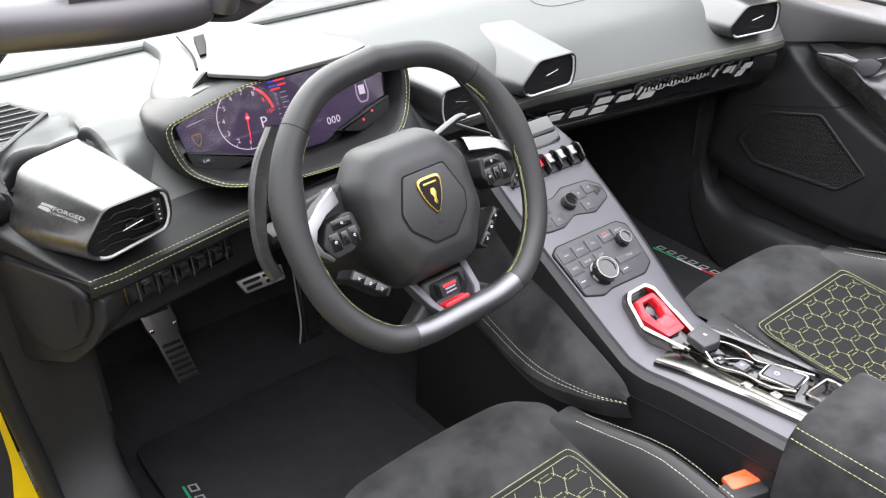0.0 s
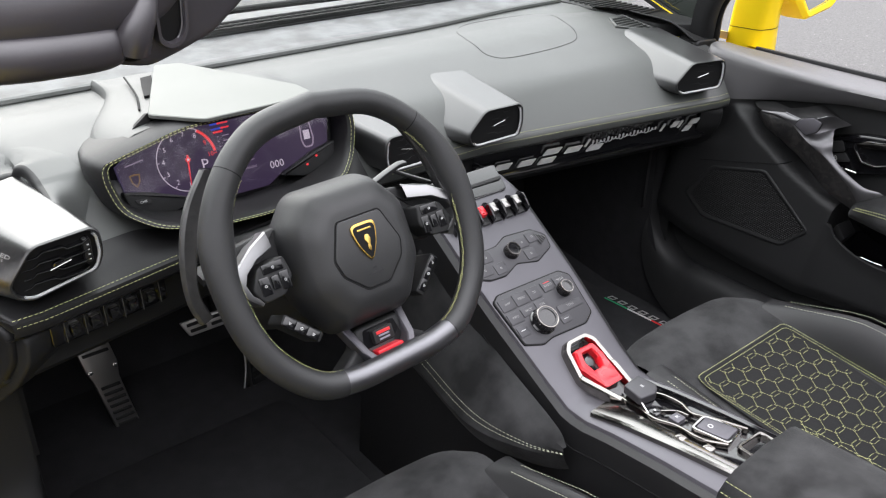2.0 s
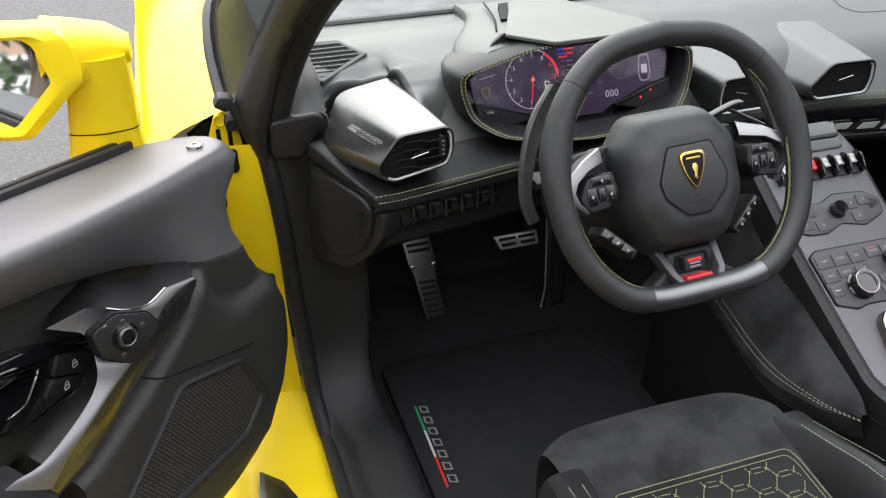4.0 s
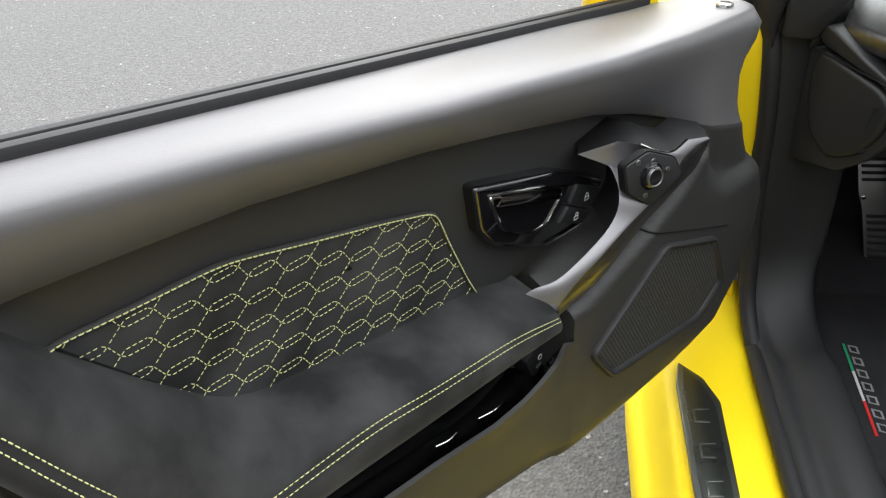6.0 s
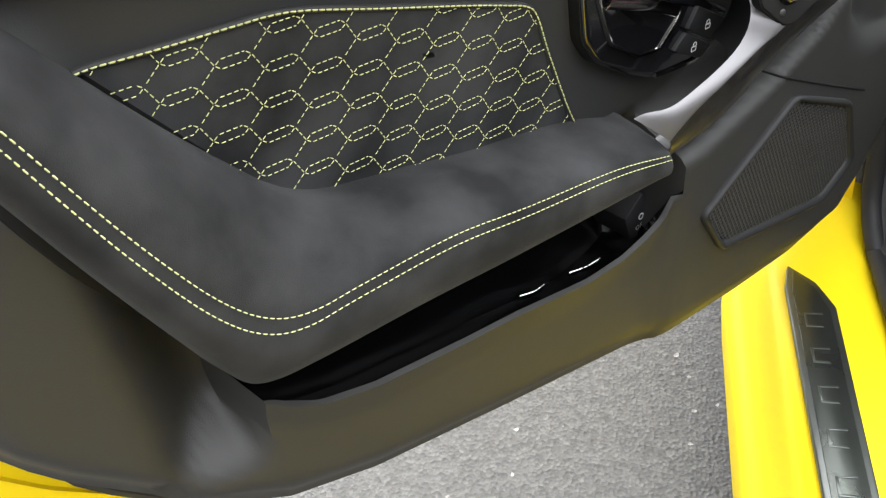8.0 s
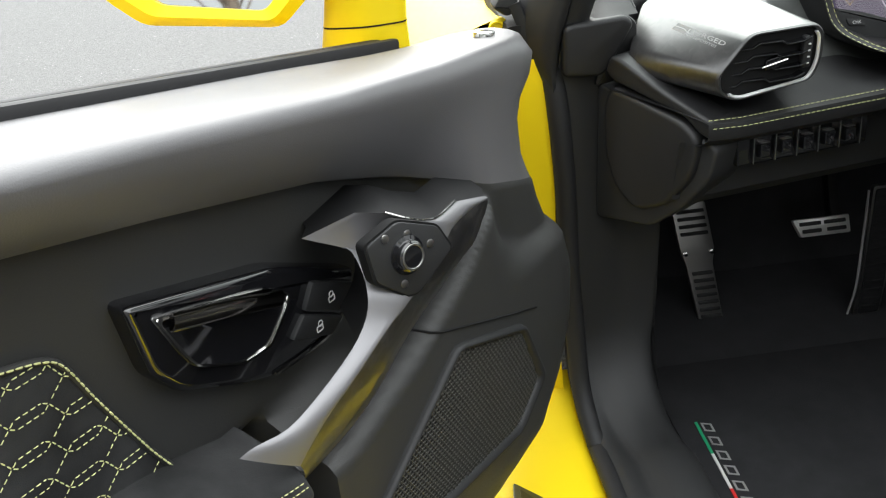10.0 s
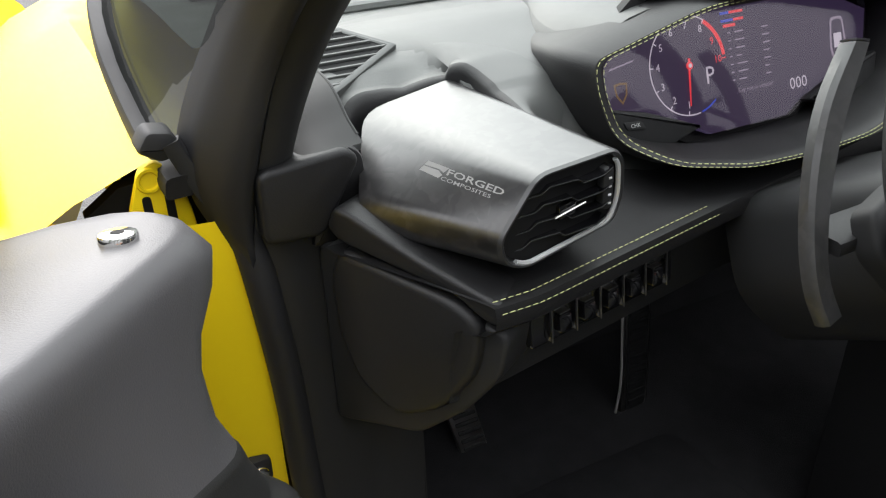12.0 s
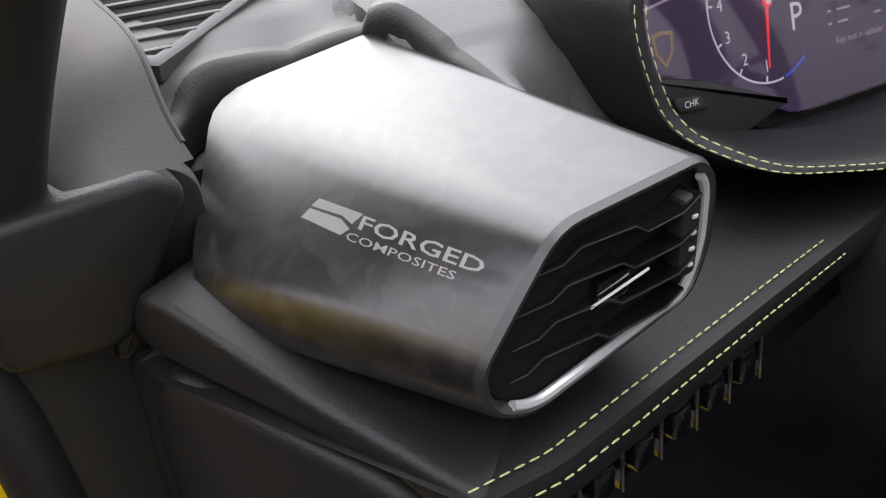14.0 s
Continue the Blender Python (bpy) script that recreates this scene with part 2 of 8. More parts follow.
def part(name, geo, mat, parent=None, label="", smooth=True, M=None, angle=35):
    """One mesh object from (verts, faces) in world metres, or in the space M, under a thing or a part."""
    me = bpy.data.meshes.new(name)
    me.from_pydata([tuple(v) for v in geo[0]], [], geo[1])
    if M is not None:
        me.transform(M)
    bm = bmesh.new()
    bm.from_mesh(me)
    bmesh.ops.remove_doubles(bm, verts=bm.verts, dist=1e-6)
    bmesh.ops.recalc_face_normals(bm, faces=bm.faces)
    for e in bm.edges:
        e.smooth = len(e.link_faces) == 2 and e.calc_face_angle(0) < radians(angle)
    for fa in bm.faces:
        fa.smooth = smooth
    bm.to_mesh(me)
    bm.free()
    me.materials.append(mat)
    ob = new(name, me)
    if parent is not None:
        me.transform(world_of(parent).inverted())
        ob.parent = parent
    if label:
        ob["label"] = label
    return ob


def join(*geos):
    vs, fs = [], []
    for v, fa in geos:
        k = len(vs)
        vs += [tuple(p) for p in v]
        fs += [[i + k for i in q] for q in fa]
    return vs, fs


def loft(rows, wrap=False, caps=False):
    """A skin over rows of equally many points; wrap closes each row into a ring."""
    n = len(rows[0])
    vs = [tuple(p) for r in rows for p in r]
    fs = []
    for i in range(len(rows) - 1):
        for j in range(n if wrap else n - 1):
            k = (j + 1) % n
            fs.append([i * n + j, i * n + k, (i + 1) * n + k, (i + 1) * n + j])
    if caps:
        fs.append(list(range(n))[::-1])
        fs.append([(len(rows) - 1) * n + j for j in range(n)])
    return vs, fs


def prism(poly, h0, h1, bev=0.0, seg=2):
    """A polygon (x, y) pushed out from h0 to h1 along z; the upper rim is rounded by stepping inwards."""
    n = len(poly)
    cx, cy = sum(p[0] for p in poly) / n, sum(p[1] for p in poly) / n

    def inset(d):
        out = []
        area = sum(poly[i][0] * poly[(i + 1) % n][1] - poly[(i + 1) % n][0] * poly[i][1] for i in range(n))
        s = 1 if area > 0 else -1
        for i in range(n):
            a, b, c = Vector(poly[i - 1]), Vector(poly[i]), Vector(poly[(i + 1) % n])
            e1, e2 = (b - a).normalized(), (c - b).normalized()
            n1, n2 = Vector((-e1.y, e1.x)) * s, Vector((-e2.y, e2.x)) * s
            m = n1 + n2
            k = m.length_squared
            out.append(b + m * (2 * d / k if k > 0.3 else d))
        return out
    rows = [[(x, y, h0) for x, y in poly]]
    sg = 1 if h1 > h0 else -1
    if bev:
        for i in range(seg + 1):
            a = math.pi / 2 * i / seg
            d = bev * (1 - math.cos(a))
            z = h1 - sg * bev * (1 - math.sin(a))
            rows.append([(p.x, p.y, z) for p in inset(d)])
    else:
        rows.append([(x, y, h1) for x, y in poly])
    return loft(rows, True, True)


def ring(outer, inner, h0, h1, bev=0.001):
    """A flat frame between two outlines with as many points, with softened edges."""
    rows = []
    for o, h in ((inner, h0), (outer, h0), (outer, h1 - bev), (None, h1), (None, h1), (inner, h1 - bev), (inner, h0)):
        if o is None:
            o2 = outer if len(rows) == 3 else inner
            o1 = inner if len(rows) == 3 else outer
            rows.append([(p[0] + (q[0] - p[0]) * 0.2, p[1] + (q[1] - p[1]) * 0.2, h) for p, q in zip(o2, o1)])
        else:
            rows.append([(p[0], p[1], h) for p in o])
    return loft(rows, True)


def circle(r, n=24, cx=0.0, cy=0.0):
    return [(cx + r * math.cos(2 * math.pi * i / n), cy + r * math.sin(2 * math.pi * i / n)) for i in range(n)]


def rounded(poly, r, n=3):
    """The polygon with each corner rounded by a short arc."""
    out, k = [], len(poly)
    for i in range(k):
        a, b, c = Vector(poly[i - 1]), Vector(poly[i]), Vector(poly[(i + 1) % k])
        ra = min(r, (a - b).length * 0.45, (c - b).length * 0.45)
        p, q = b + (a - b).normalized() * ra, b + (c - b).normalized() * ra
        for j in range(n + 1):
            t = j / n
            out.append(tuple(p * (1 - t) ** 2 + b * 2 * t * (1 - t) + q * t * t))
    return out


def spline(pts, n=8, closed=False):
    """A smooth line through points of any dimension (Catmull-Rom)."""
    P = [Vector(p) for p in pts]
    out, k = [], len(P)
    for i in range(k if closed else k - 1):
        p1, p2 = P[i], P[(i + 1) % k]
        p0 = P[i - 1] if (i or closed) else p1 * 2 - p2
        p3 = P[(i + 2) % k] if (closed or i + 2 < k) else p2 * 2 - p1
        for j in range(n):
            t = j / n
            out.append(0.5 * (2 * p1 + (p2 - p0) * t + (2 * p0 - 5 * p1 + 4 * p2 - p3) * t * t + (3 * p1 - p0 - 3 * p2 + p3) * t ** 3))
    if not closed:
        out.append(P[-1])
    return out


def sweep(path, shape, up=(0, 0, 1), closed=False, caps=True):
    """A section (a, b) carried along a line: a across, b along up. shape may be a function of 0..1."""
    P = [Vector(p) for p in path]
    k, rows = len(P), []
    for i, p in enumerate(P):
        d = (P[(i + 1) % k] - P[i - 1]) if (closed or 0 < i < k - 1) else (P[1] - P[0] if i == 0 else P[-1] - P[-2])
        d.normalize()
        side = d.cross(Vector(up)).normalized()
        top = side.cross(d)
        sh = shape(i / max(1, k - 1)) if callable(shape) else shape
        rows.append([p + side * a + top * b for a, b in sh])
    if closed:
        rows.append(rows[0])
    return loft(rows, True, caps and not closed)


def stitches(path, normal=(0, 0, 1), dash=0.0045, gap=0.0013, r=0.00034, lift=0.0004):
    """A row of short thread dashes along a line."""
    P = [Vector(p) for p in path]
    vs, fs, nrm = [], [], Vector(normal).normalized()
    run, i, pos = 0.0, 0, P[0]
    lens = [(P[j + 1] - P[j]).length for j in range(len(P) - 1)]
    cum = [0]
    for x in lens:
        cum.append(cum[-1] + x)

    def at(s):
        lo = 0
        while lo < len(lens) - 1 and cum[lo + 1] < s:
            lo += 1
        return P[lo].lerp(P[lo + 1], min(1, (s - cum[lo]) / max(lens[lo], 1e-9)))
    s = gap / 2
    while s + dash * 0.5 < cum[-1]:
        a, b = at(s), at(min(s + dash, cum[-1]))
        d = b - a
        if d.length > 1e-6:
            d.normalize()
            sd = d.cross(nrm).normalized() * r
            up = nrm * r
            o = nrm * lift
            k = len(vs)
            m1, m2 = a.lerp(b, 0.18), a.lerp(b, 0.82)
            vs += [a + o - up, m1 + o + sd, m1 + o + up, m1 + o - sd, m2 + o + sd, m2 + o + up, m2 + o - sd, b + o - up]
            fs += [[k, k + 1, k + 2], [k, k + 2, k + 3], [k + 1, k + 4, k + 5, k + 2], [k + 2, k + 5, k + 6, k + 3], [k + 4, k + 7, k + 5], [k + 5, k + 7, k + 6]]
        s += dash + gap
    return vs, fs


def frame_of(o, u, v, w=None):
    """A space whose x, y and z run along u, v and w from o."""
    u, v = Vector(u).normalized(), Vector(v).normalized()
    w = Vector(w).normalized() if w is not None else u.cross(v).normalized()
    return Matrix(((u.x, v.x, w.x, o[0]), (u.y, v.y, w.y, o[1]), (u.z, v.z, w.z, o[2]), (0, 0, 0, 1)))


def lettering(name, body, size, M, mat, parent, align="CENTER", label="", bold=0.0):
    cu = bpy.data.curves.new(name, "FONT")
    cu.body, cu.size, cu.align_x, cu.align_y, cu.resolution_u = body, size, align, "CENTER", 2
    cu.offset = bold * size
    tmp = new(name, cu)
    me = bpy.data.meshes.new_from_object(tmp.evaluated_get(bpy.context.evaluated_depsgraph_get()))
    bpy.data.objects.remove(tmp)
    geo = ([tuple(v.co) for v in me.vertices], [list(p.vertices) for p in me.polygons])
    bpy.data.meshes.remove(me)
    return part(name, geo, mat, parent, label, smooth=False, M=M)


def box(x0, x1, y0, y1, z0, z1, bev=0.002):
    return prism(rounded([(x0, y0), (x1, y0), (x1, y1), (x0, y1)], min(bev * 1.5, (x1 - x0) / 3, (y1 - y0) / 3), 2), z0, z1, min(bev, abs(z1 - z0) / 2))


def clip_line(a, b, inside, n=24):
    """The stretch of the line a-b whose points lie inside, or None."""
    ts = [i / n for i in range(n + 1) if inside(*(a.lerp(b, i / n)))]
    return (a.lerp(b, min(ts)), a.lerp(b, max(ts))) if len(ts) > n * 0.2 else None


def honeycomb(inside, origin, e1, e2, e3, put, n=16, loop=0.0032):
    """Stitched stretched hexagons: a narrow double loop along e1, single rows along e2 and e3."""
    runs = []
    e1, e2, e3, o = Vector(e1), Vector(e2), Vector(e3), Vector(origin)

    def run(p, q):
        s = clip_line(p, q, inside, 12)
        if s and (s[1] - s[0]).length > 0.002:
            runs.append([put(*s[0].lerp(s[1], t / 2)) for t in range(3)])
    d = e1.normalized()
    nn, e = Vector((-d.y, d.x)) * loop, d * loop * 1.3
    for i in range(-n, n + 1):
        for j in range(-n, n + 1):
            a = o + (e1 + e2) * i + (e2 + e3) * j
            b = a + e1
            run(a + e + nn, b - e + nn), run(a + e - nn, b - e - nn)
            run(a, a + e + nn), run(a, a + e - nn), run(b, b - e + nn), run(b, b - e - nn)
            run(b, b + e2)
            run(b + e2, b + e2 + e3)
    return runs


# ---- ground ----
def ground():
    rows = []
    edge = [-300, -80, -30, -12, -6] + [-4 + 0.16 * i for i in range(51)] + [6, 12, 30, 80, 300]
    for y in edge:
        rows.append([(x, y, 0.004 * noise.noise(Vector((x * 0.7, y * 0.7, 0)))) for x in edge])
    tagged(part("ground", loft(rows), ASPHALT), "worn grey asphalt of a parking lot", "ground", kind="structure")


ground()

# ---- the car's shell: sill, post, wing, bonnet, screen frame ----
body = thing("car_body", "bright yellow sports car body with open roof", "car", (0, 0.3, 0))


def sill_rows(side, x_z, y0=-1.5, y1=0.36):
    rows = []
    for i in range(25):
        y = y0 + (y1 - y0) * i / 24
        k = max(0.0, (y - 0.22) / 0.14)
        rise = 0.05 * k * k
        rows.append([(side * (x - 0.012 * k * k), y, z + rise * min(1.0, (0.95 - x) / 0.12)) for x, z in x_z])
    return rows


for s in (-1, 1):
    sill = [(0.90, 0.10), (0.932, 0.12), (0.936, 0.17), (0.93, 0.188), (0.917, 0.2), (0.905, 0.222), (0.893, 0.247), (0.88, 0.256), (0.84, 0.262), (0.80, 0.264), (0.775, 0.262), (0.752, 0.25)]
    sill = [tuple(p) for p in spline(sill, 3)]
    part("sill", loft(sill_rows(s, sill)), YELLOW, body)
    lower = [(0.90, 0.10), (0.86, 0.09), (0.70, 0.1)]
    part("underbody", loft(sill_rows(s, lower)), DARK, body)

# yellow post ahead of the driver's door, with its hinge side
for s in (-1, 1):
    rows = []
    for i in range(15):
        z = 0.24 + (0.738 - 0.24) * i / 14
        k = (z - 0.24) / 0.56
        x_in = 0.775 + 0.012 * math.sin(k * math.pi)
        rows.append([(s * x_in, 0.335, z), (s * (x_in + 0.012), 0.338, z), (s * 0.83, 0.345, z), (s * 0.88, 0.37, z), (s * 0.93, 0.43, z), (s * 0.95, 0.6, z)])
    post = part("door_post", loft(rows), YELLOW, body)
    # Added black sheet gives the shade between post and bonnet edge
    part("wing_liner", loft([[(s * x, 0.40, z) for x in (0.785, 0.83, 0.855)] for z in (0.69, 0.735, 0.765)]), DARK, body, "black sheet for the shade behind the hinge")
    # oval holes in the hinge side of the post
    for hx, hy, hz, w_, h_ in ((0.851, 0.3535, 0.722, 0.006, 0.012), (0.832, 0.3435, 0.716, 0.0065, 0.017), (0.856, 0.356, 0.66, 0.008, 0.02)):
        part("hinge_hole", prism(rounded([(-w_, -h_), (w_, -h_), (w_, h_), (-w_, h_)], w_ * 0.95, 4), -0.004, 0.0016, 0.0006), DARK, post, M=frame_of((s * hx, hy, hz), (s * 0.9, 0.42, 0), (0, 0, 1), (s * 0.42, -0.9, 0)))

# dark striker plate with its bolt on the hinge side of the post
stk = part("hinge_stop", box(-0.011, 0.008, -0.012, 0.012, -0.006, 0.006, 0.003), RUBBER, body, M=frame_of((-0.806, 0.338, 0.52), (1, 0, 0), (0, 0, 1), (0, -1, 0)))
part("stop_bolt", prism(circle(0.0065, 16), 0.0, 0.009, 0.0015), CHROME, stk, "steel bolt head", M=frame_of((-0.808, 0.338, 0.52), (1, 0, 0), (0, 0, 1), (0, -1, 0)))


def smooth_step(t):
    t = max(0.0, min(1.0, t))
    return t * t * (3 - 2 * t)


def nose(y):
    """The body narrows towards its nose."""
    return 1 - 0.16 * smooth_step((y - 1.1) / 1.0) ** 1.5


# front wing and bonnet, one crowned yellow sheet
rows = []
for i in range(33):
    x = -0.95 + 1.9 * i / 32
    row = []
    for j in range(22):
        a = abs(x)
        y0 = 0.44 - 0.085 * smooth_step((a - 0.80) / 0.05)
        y = y0 + (2.09 - y0) * j / 21
        wing = 0.05 * math.exp(-((a - 0.74) / 0.16) ** 2) * math.exp(-((y - 1.15) / 0.45) ** 2)
        z = 0.775 - 0.10 * max(0, (y - 0.6)) ** 1.4 + wing - 0.5 * max(0, a - 0.86) ** 1.3 * 2
        if a < 0.80 and y < 1.02:
            z -= 0.12 * min(1, (1.02 - y) / 0.06) * smooth_step((0.80 - a) / 0.06)
        z -= 0.22 * max(0.0, (y - 1.45) / 0.64) ** 2
        row.append((x * nose(y), y - 0.22 * (a / 0.95) ** 2 * max(0.0, (y - 1.4) / 0.69), z))
    rows.append(row)
front_edge = [r[-1] for r in rows]
part("bonnet", loft(rows), YELLOW, body)
for s in (-1, 1):
    rows = [[(s * (0.945 - 0.02 * abs(z - 0.55)) * nose(y), y, z - 0.25 * max(0.0, (y - 1.4) / 0.6) ** 2 * max(0.0, (z - 0.2) / 0.55)) for z in (0.75, 0.7, 0.6, 0.5, 0.35, 0.2)] for y in [0.42 + 0.12 * i for i in range(13)]]
    part("wing_side", loft(rows), YELLOW, body)

part("nose_panel", loft([front_edge] + [[(x * k, y + dy, zz) for x, y, z in front_edge] for k, dy, zz in ((1.0, 0.03, 0.36), (0.99, 0.03, 0.28), (0.96, -0.02, 0.18))]), YELLOW, body)
# black cowl in front of the dash, with the wiper grille
rows = [[(x, y, z) for y, z in ((0.66, 0.782), (0.68, 0.783), (0.74, 0.784), (0.80, 0.787), (0.90, 0.788), (1.0, 0.786), (1.12, 0.77))] for x in [-0.74 + 0.0925 * i for i in range(17)]]
part("cowl", loft(rows), material("frit_band", (0.07, 0.072, 0.075), 0.55, spec=0.6, bump=0.5, scale=160, var=0.6, var_scale=22), body, "mottled grey cowl band under the screen")
geo = []
for i in range(60):
    x = -0.66 + 1.32 * i / 59
    geo.append(box(x - 0.004, x + 0.004, 0.885, 0.925, 0.79, 0.798, 0.001))
for y in (0.88, 0.902, 0.924):
    geo.append(box(-0.68, 0.68, y, y + 0.006, 0.789, 0.801, 0.001))
tagged(part("wiper_grille", join(*geo), DARK, body, "black plastic mesh grille"), kind="stuff")
part("grille_floor", box(-0.69, 0.69, 0.875, 0.935, 0.786, 0.7915, 0.001), DARK, body)
part("grille_edge", box(-0.69, 0.69, 0.938, 0.942, 0.788, 0.80, 0.001), PRINTGREY, body, "pale bonnet edge seal")
part("wiper_arm", sweep(spline([(-0.5, 0.95, 0.81), (0, 0.955, 0.815), (0.5, 0.94, 0.81)], 6), circle(0.007, 8)), DARK, body)

# windscreen pillars, header and glass
for s in (-1, 1):
    rr_ = spline([(0.753, 0.345, 0.70), (0.751, 0.335, 0.77), (0.724, 0.302, 0.861), (0.70, 0.2, 0.95), (0.668, 0.03, 1.05), (0.65, -0.06, 1.09)], 6)
    dd_ = spline([(0.786, 0.335, 0.70), (0.778, 0.325, 0.77), (0.754, 0.295, 0.866), (0.728, 0.195, 0.957), (0.692, 0.025, 1.06), (0.672, -0.06, 1.10)], 6)
    ll_ = spline([(0.796, 0.35, 0.70), (0.818, 0.348, 0.77), (0.782, 0.322, 0.866), (0.757, 0.21, 0.96), (0.725, 0.04, 1.065), (0.70, -0.055, 1.10)], 6)
    rows, seal_rows = [], []
    for r, dv, o in zip(rr_, dd_, ll_):
        back = Vector((0, 0.03, 0.012))
        bulge = Vector((0, -0.008, -0.003))
        rows.append([r + back, r + back * 0.3, r + bulge * 0.2, r.lerp(dv, 0.12) + bulge * 0.7, r.lerp(dv, 0.4) + bulge, r.lerp(dv, 0.75) + bulge * 0.8, dv + bulge * 0.3, dv + back * 0.5])
        b2 = Vector((0, -0.016, -0.006))
        seal_rows.append([dv + back * 0.4, dv.lerp(o, 0.03) + b2 * 0.25, dv.lerp(o, 0.15) + b2 * 0.75, dv.lerp(o, 0.35) + b2, dv.lerp(o, 0.6) + b2 * 0.75, dv.lerp(o, 0.8) + b2 * 0.35, dv.lerp(o, 0.93) + b2 * 0.1, o + back * 0.2, o + back * 0.9])
    flip = [[Vector((s * p.x, p.y, p.z)) for p in row] for row in rows]
    part("pillar_trim", loft([r for r in flip]), TRIM, body, "matte black windscreen pillar trim", angle=60)
    part("pillar_seal", loft([[Vector((s * p.x, p.y, p.z)) for p in row] for row in seal_rows]), RUBBER, body, angle=60)
    # the rubber door seal runs down the post and back along the sill
    dsl = spline([(0.79, 0.345, 0.75), (0.787, 0.338, 0.72), (0.783, 0.332, 0.68), (0.777, 0.328, 0.6), (0.774, 0.325, 0.5), (0.768, 0.318, 0.4), (0.765, 0.3, 0.325), (0.76, 0.255, 0.285), (0.757, 0.18, 0.274), (0.757, -0.4, 0.274), (0.757, -1.4, 0.274)], 6)
    part("door_seal", sweep([(s * p.x, p.y, p.z) for p in dsl], circle(0.0125, 12), up=(s, -0.6, 0.4)), RUBBER, body, "black rubber door seal")
    gus = rounded([(0.847, 0.793), (0.838, 0.806), (0.822, 0.803), (0.815, 0.788), (0.832, 0.783)], 0.004, 3)
    MG = Matrix(((s, 0, 0, 0), (0, 0, -1, 0.362), (0, 1, 0, 0), (0, 0, 0, 1)))
    part("mirror_gusset", prism(gus, -0.01, 0.014, 0.004, 2), TRIM, body, "dark plastic cap at the screen's foot", M=MG)
    part("gusset_arm", sweep([(s * 0.824, 0.352, 0.796), (s * 0.815, 0.350, 0.772), (s * 0.797, 0.345, 0.735)], rounded([(-0.006, -0.006), (0.006, -0.006), (0.006, 0.006), (-0.006, 0.006)], 0.002, 2)), TRIM, body)
    # yellow hinge bracket with two slots in the dark gap behind the door
    hbr = part("hinge_plate", prism(rounded([(0.866, 0.70), (0.858, 0.745), (0.846, 0.777), (0.834, 0.781), (0.822, 0.767), (0.816, 0.742), (0.812, 0.70)], 0.006, 3), -0.008, -0.002, 0.002, 2), YELLOW, body, M=MG)
    for x in (0.830, 0.845):
        part("plate_slot", prism(rounded([(x - 0.003, 0.715), (x + 0.003, 0.715), (x + 0.003, 0.757), (x - 0.003, 0.757)], 0.0028, 3), -0.0025, -0.0012), DARK, hbr, M=MG)
    part("plate_boss", ring(circle(0.009, 18, 0.841, 0.768), circle(0.006, 18, 0.841, 0.768), -0.003, 0.0, 0.001), YELLOW, hbr, M=MG)
    # Black block behind the bracket darkens the gap as shade would
    part("hinge_gap", prism([(0.79, 0.66), (0.885, 0.66), (0.885, 0.745), (0.86, 0.762), (0.79, 0.768)], -0.03, -0.015), DARK, body, M=MG)
    # the outer screen edge and its small fixed side glass
    foot = spline([(s * 0.824, 0.345, 0.766), (s * 0.828, 0.41, 0.775), (s * 0.83, 0.49, 0.798), (s * 0.828, 0.56, 0.822), (s * 0.815, 0.66, 0.845), (s * 0.78, 0.78, 0.85)], 5)
    part("screen_edge", sweep(foot, rounded([(-0.011, -0.008), (0.011, -0.008), (0.009, 0.008), (-0.009, 0.008)], 0.004, 2)), RUBBER, body, "grey rubber moulding at the screen's foot")
    part("edge_line", sweep([(p.x - s * 0.0125, p.y, p.z + 0.006) for p in foot], circle(0.0015, 6)), YELLOW, body)
    ups = [Vector((s * p.x, p.y + 0.02, p.z)) for p in ll_]
    rows = []
    for i in range(11):
        t = i / 10
        a, b = foot[int(t * (len(foot) - 1))], ups[int(4 + t * (len(ups) - 7))]
        rows.append([a + Vector((0, 0, 0.004)), a.lerp(b, 0.5), b])
    sg = part("side_pane", loft(rows), SIDEGLASS, body, "dark side glass beside the pillar")
    sg.visible_shadow = False

head = [(-0.70, -0.085, 1.088), (-0.64, -0.09, 1.09), (-0.58, -0.078, 1.096), (-0.50, -0.03, 1.108), (-0.40, 0.02, 1.118), (-0.25, 0.055, 1.13), (0, 0.07, 1.135), (0.25, 0.055, 1.13), (0.40, 0.02, 1.118), (0.50, -0.03, 1.108), (0.58, -0.078, 1.096), (0.64, -0.09, 1.09), (0.70, -0.085, 1.088)]
sec = rounded([(-0.034, -0.026), (0.03, -0.03), (0.045, 0.0), (0.03, 0.03), (-0.03, 0.034)], 0.016, 4)
HEADER = material("header_plastic", (0.05, 0.046, 0.052), 0.34, spec=0.8, var=0.2, bump=0.1, scale=500)
hd = part("header_rail", sweep(spline(head, 8), sec), HEADER, body, "glossy dark plastic windscreen header")
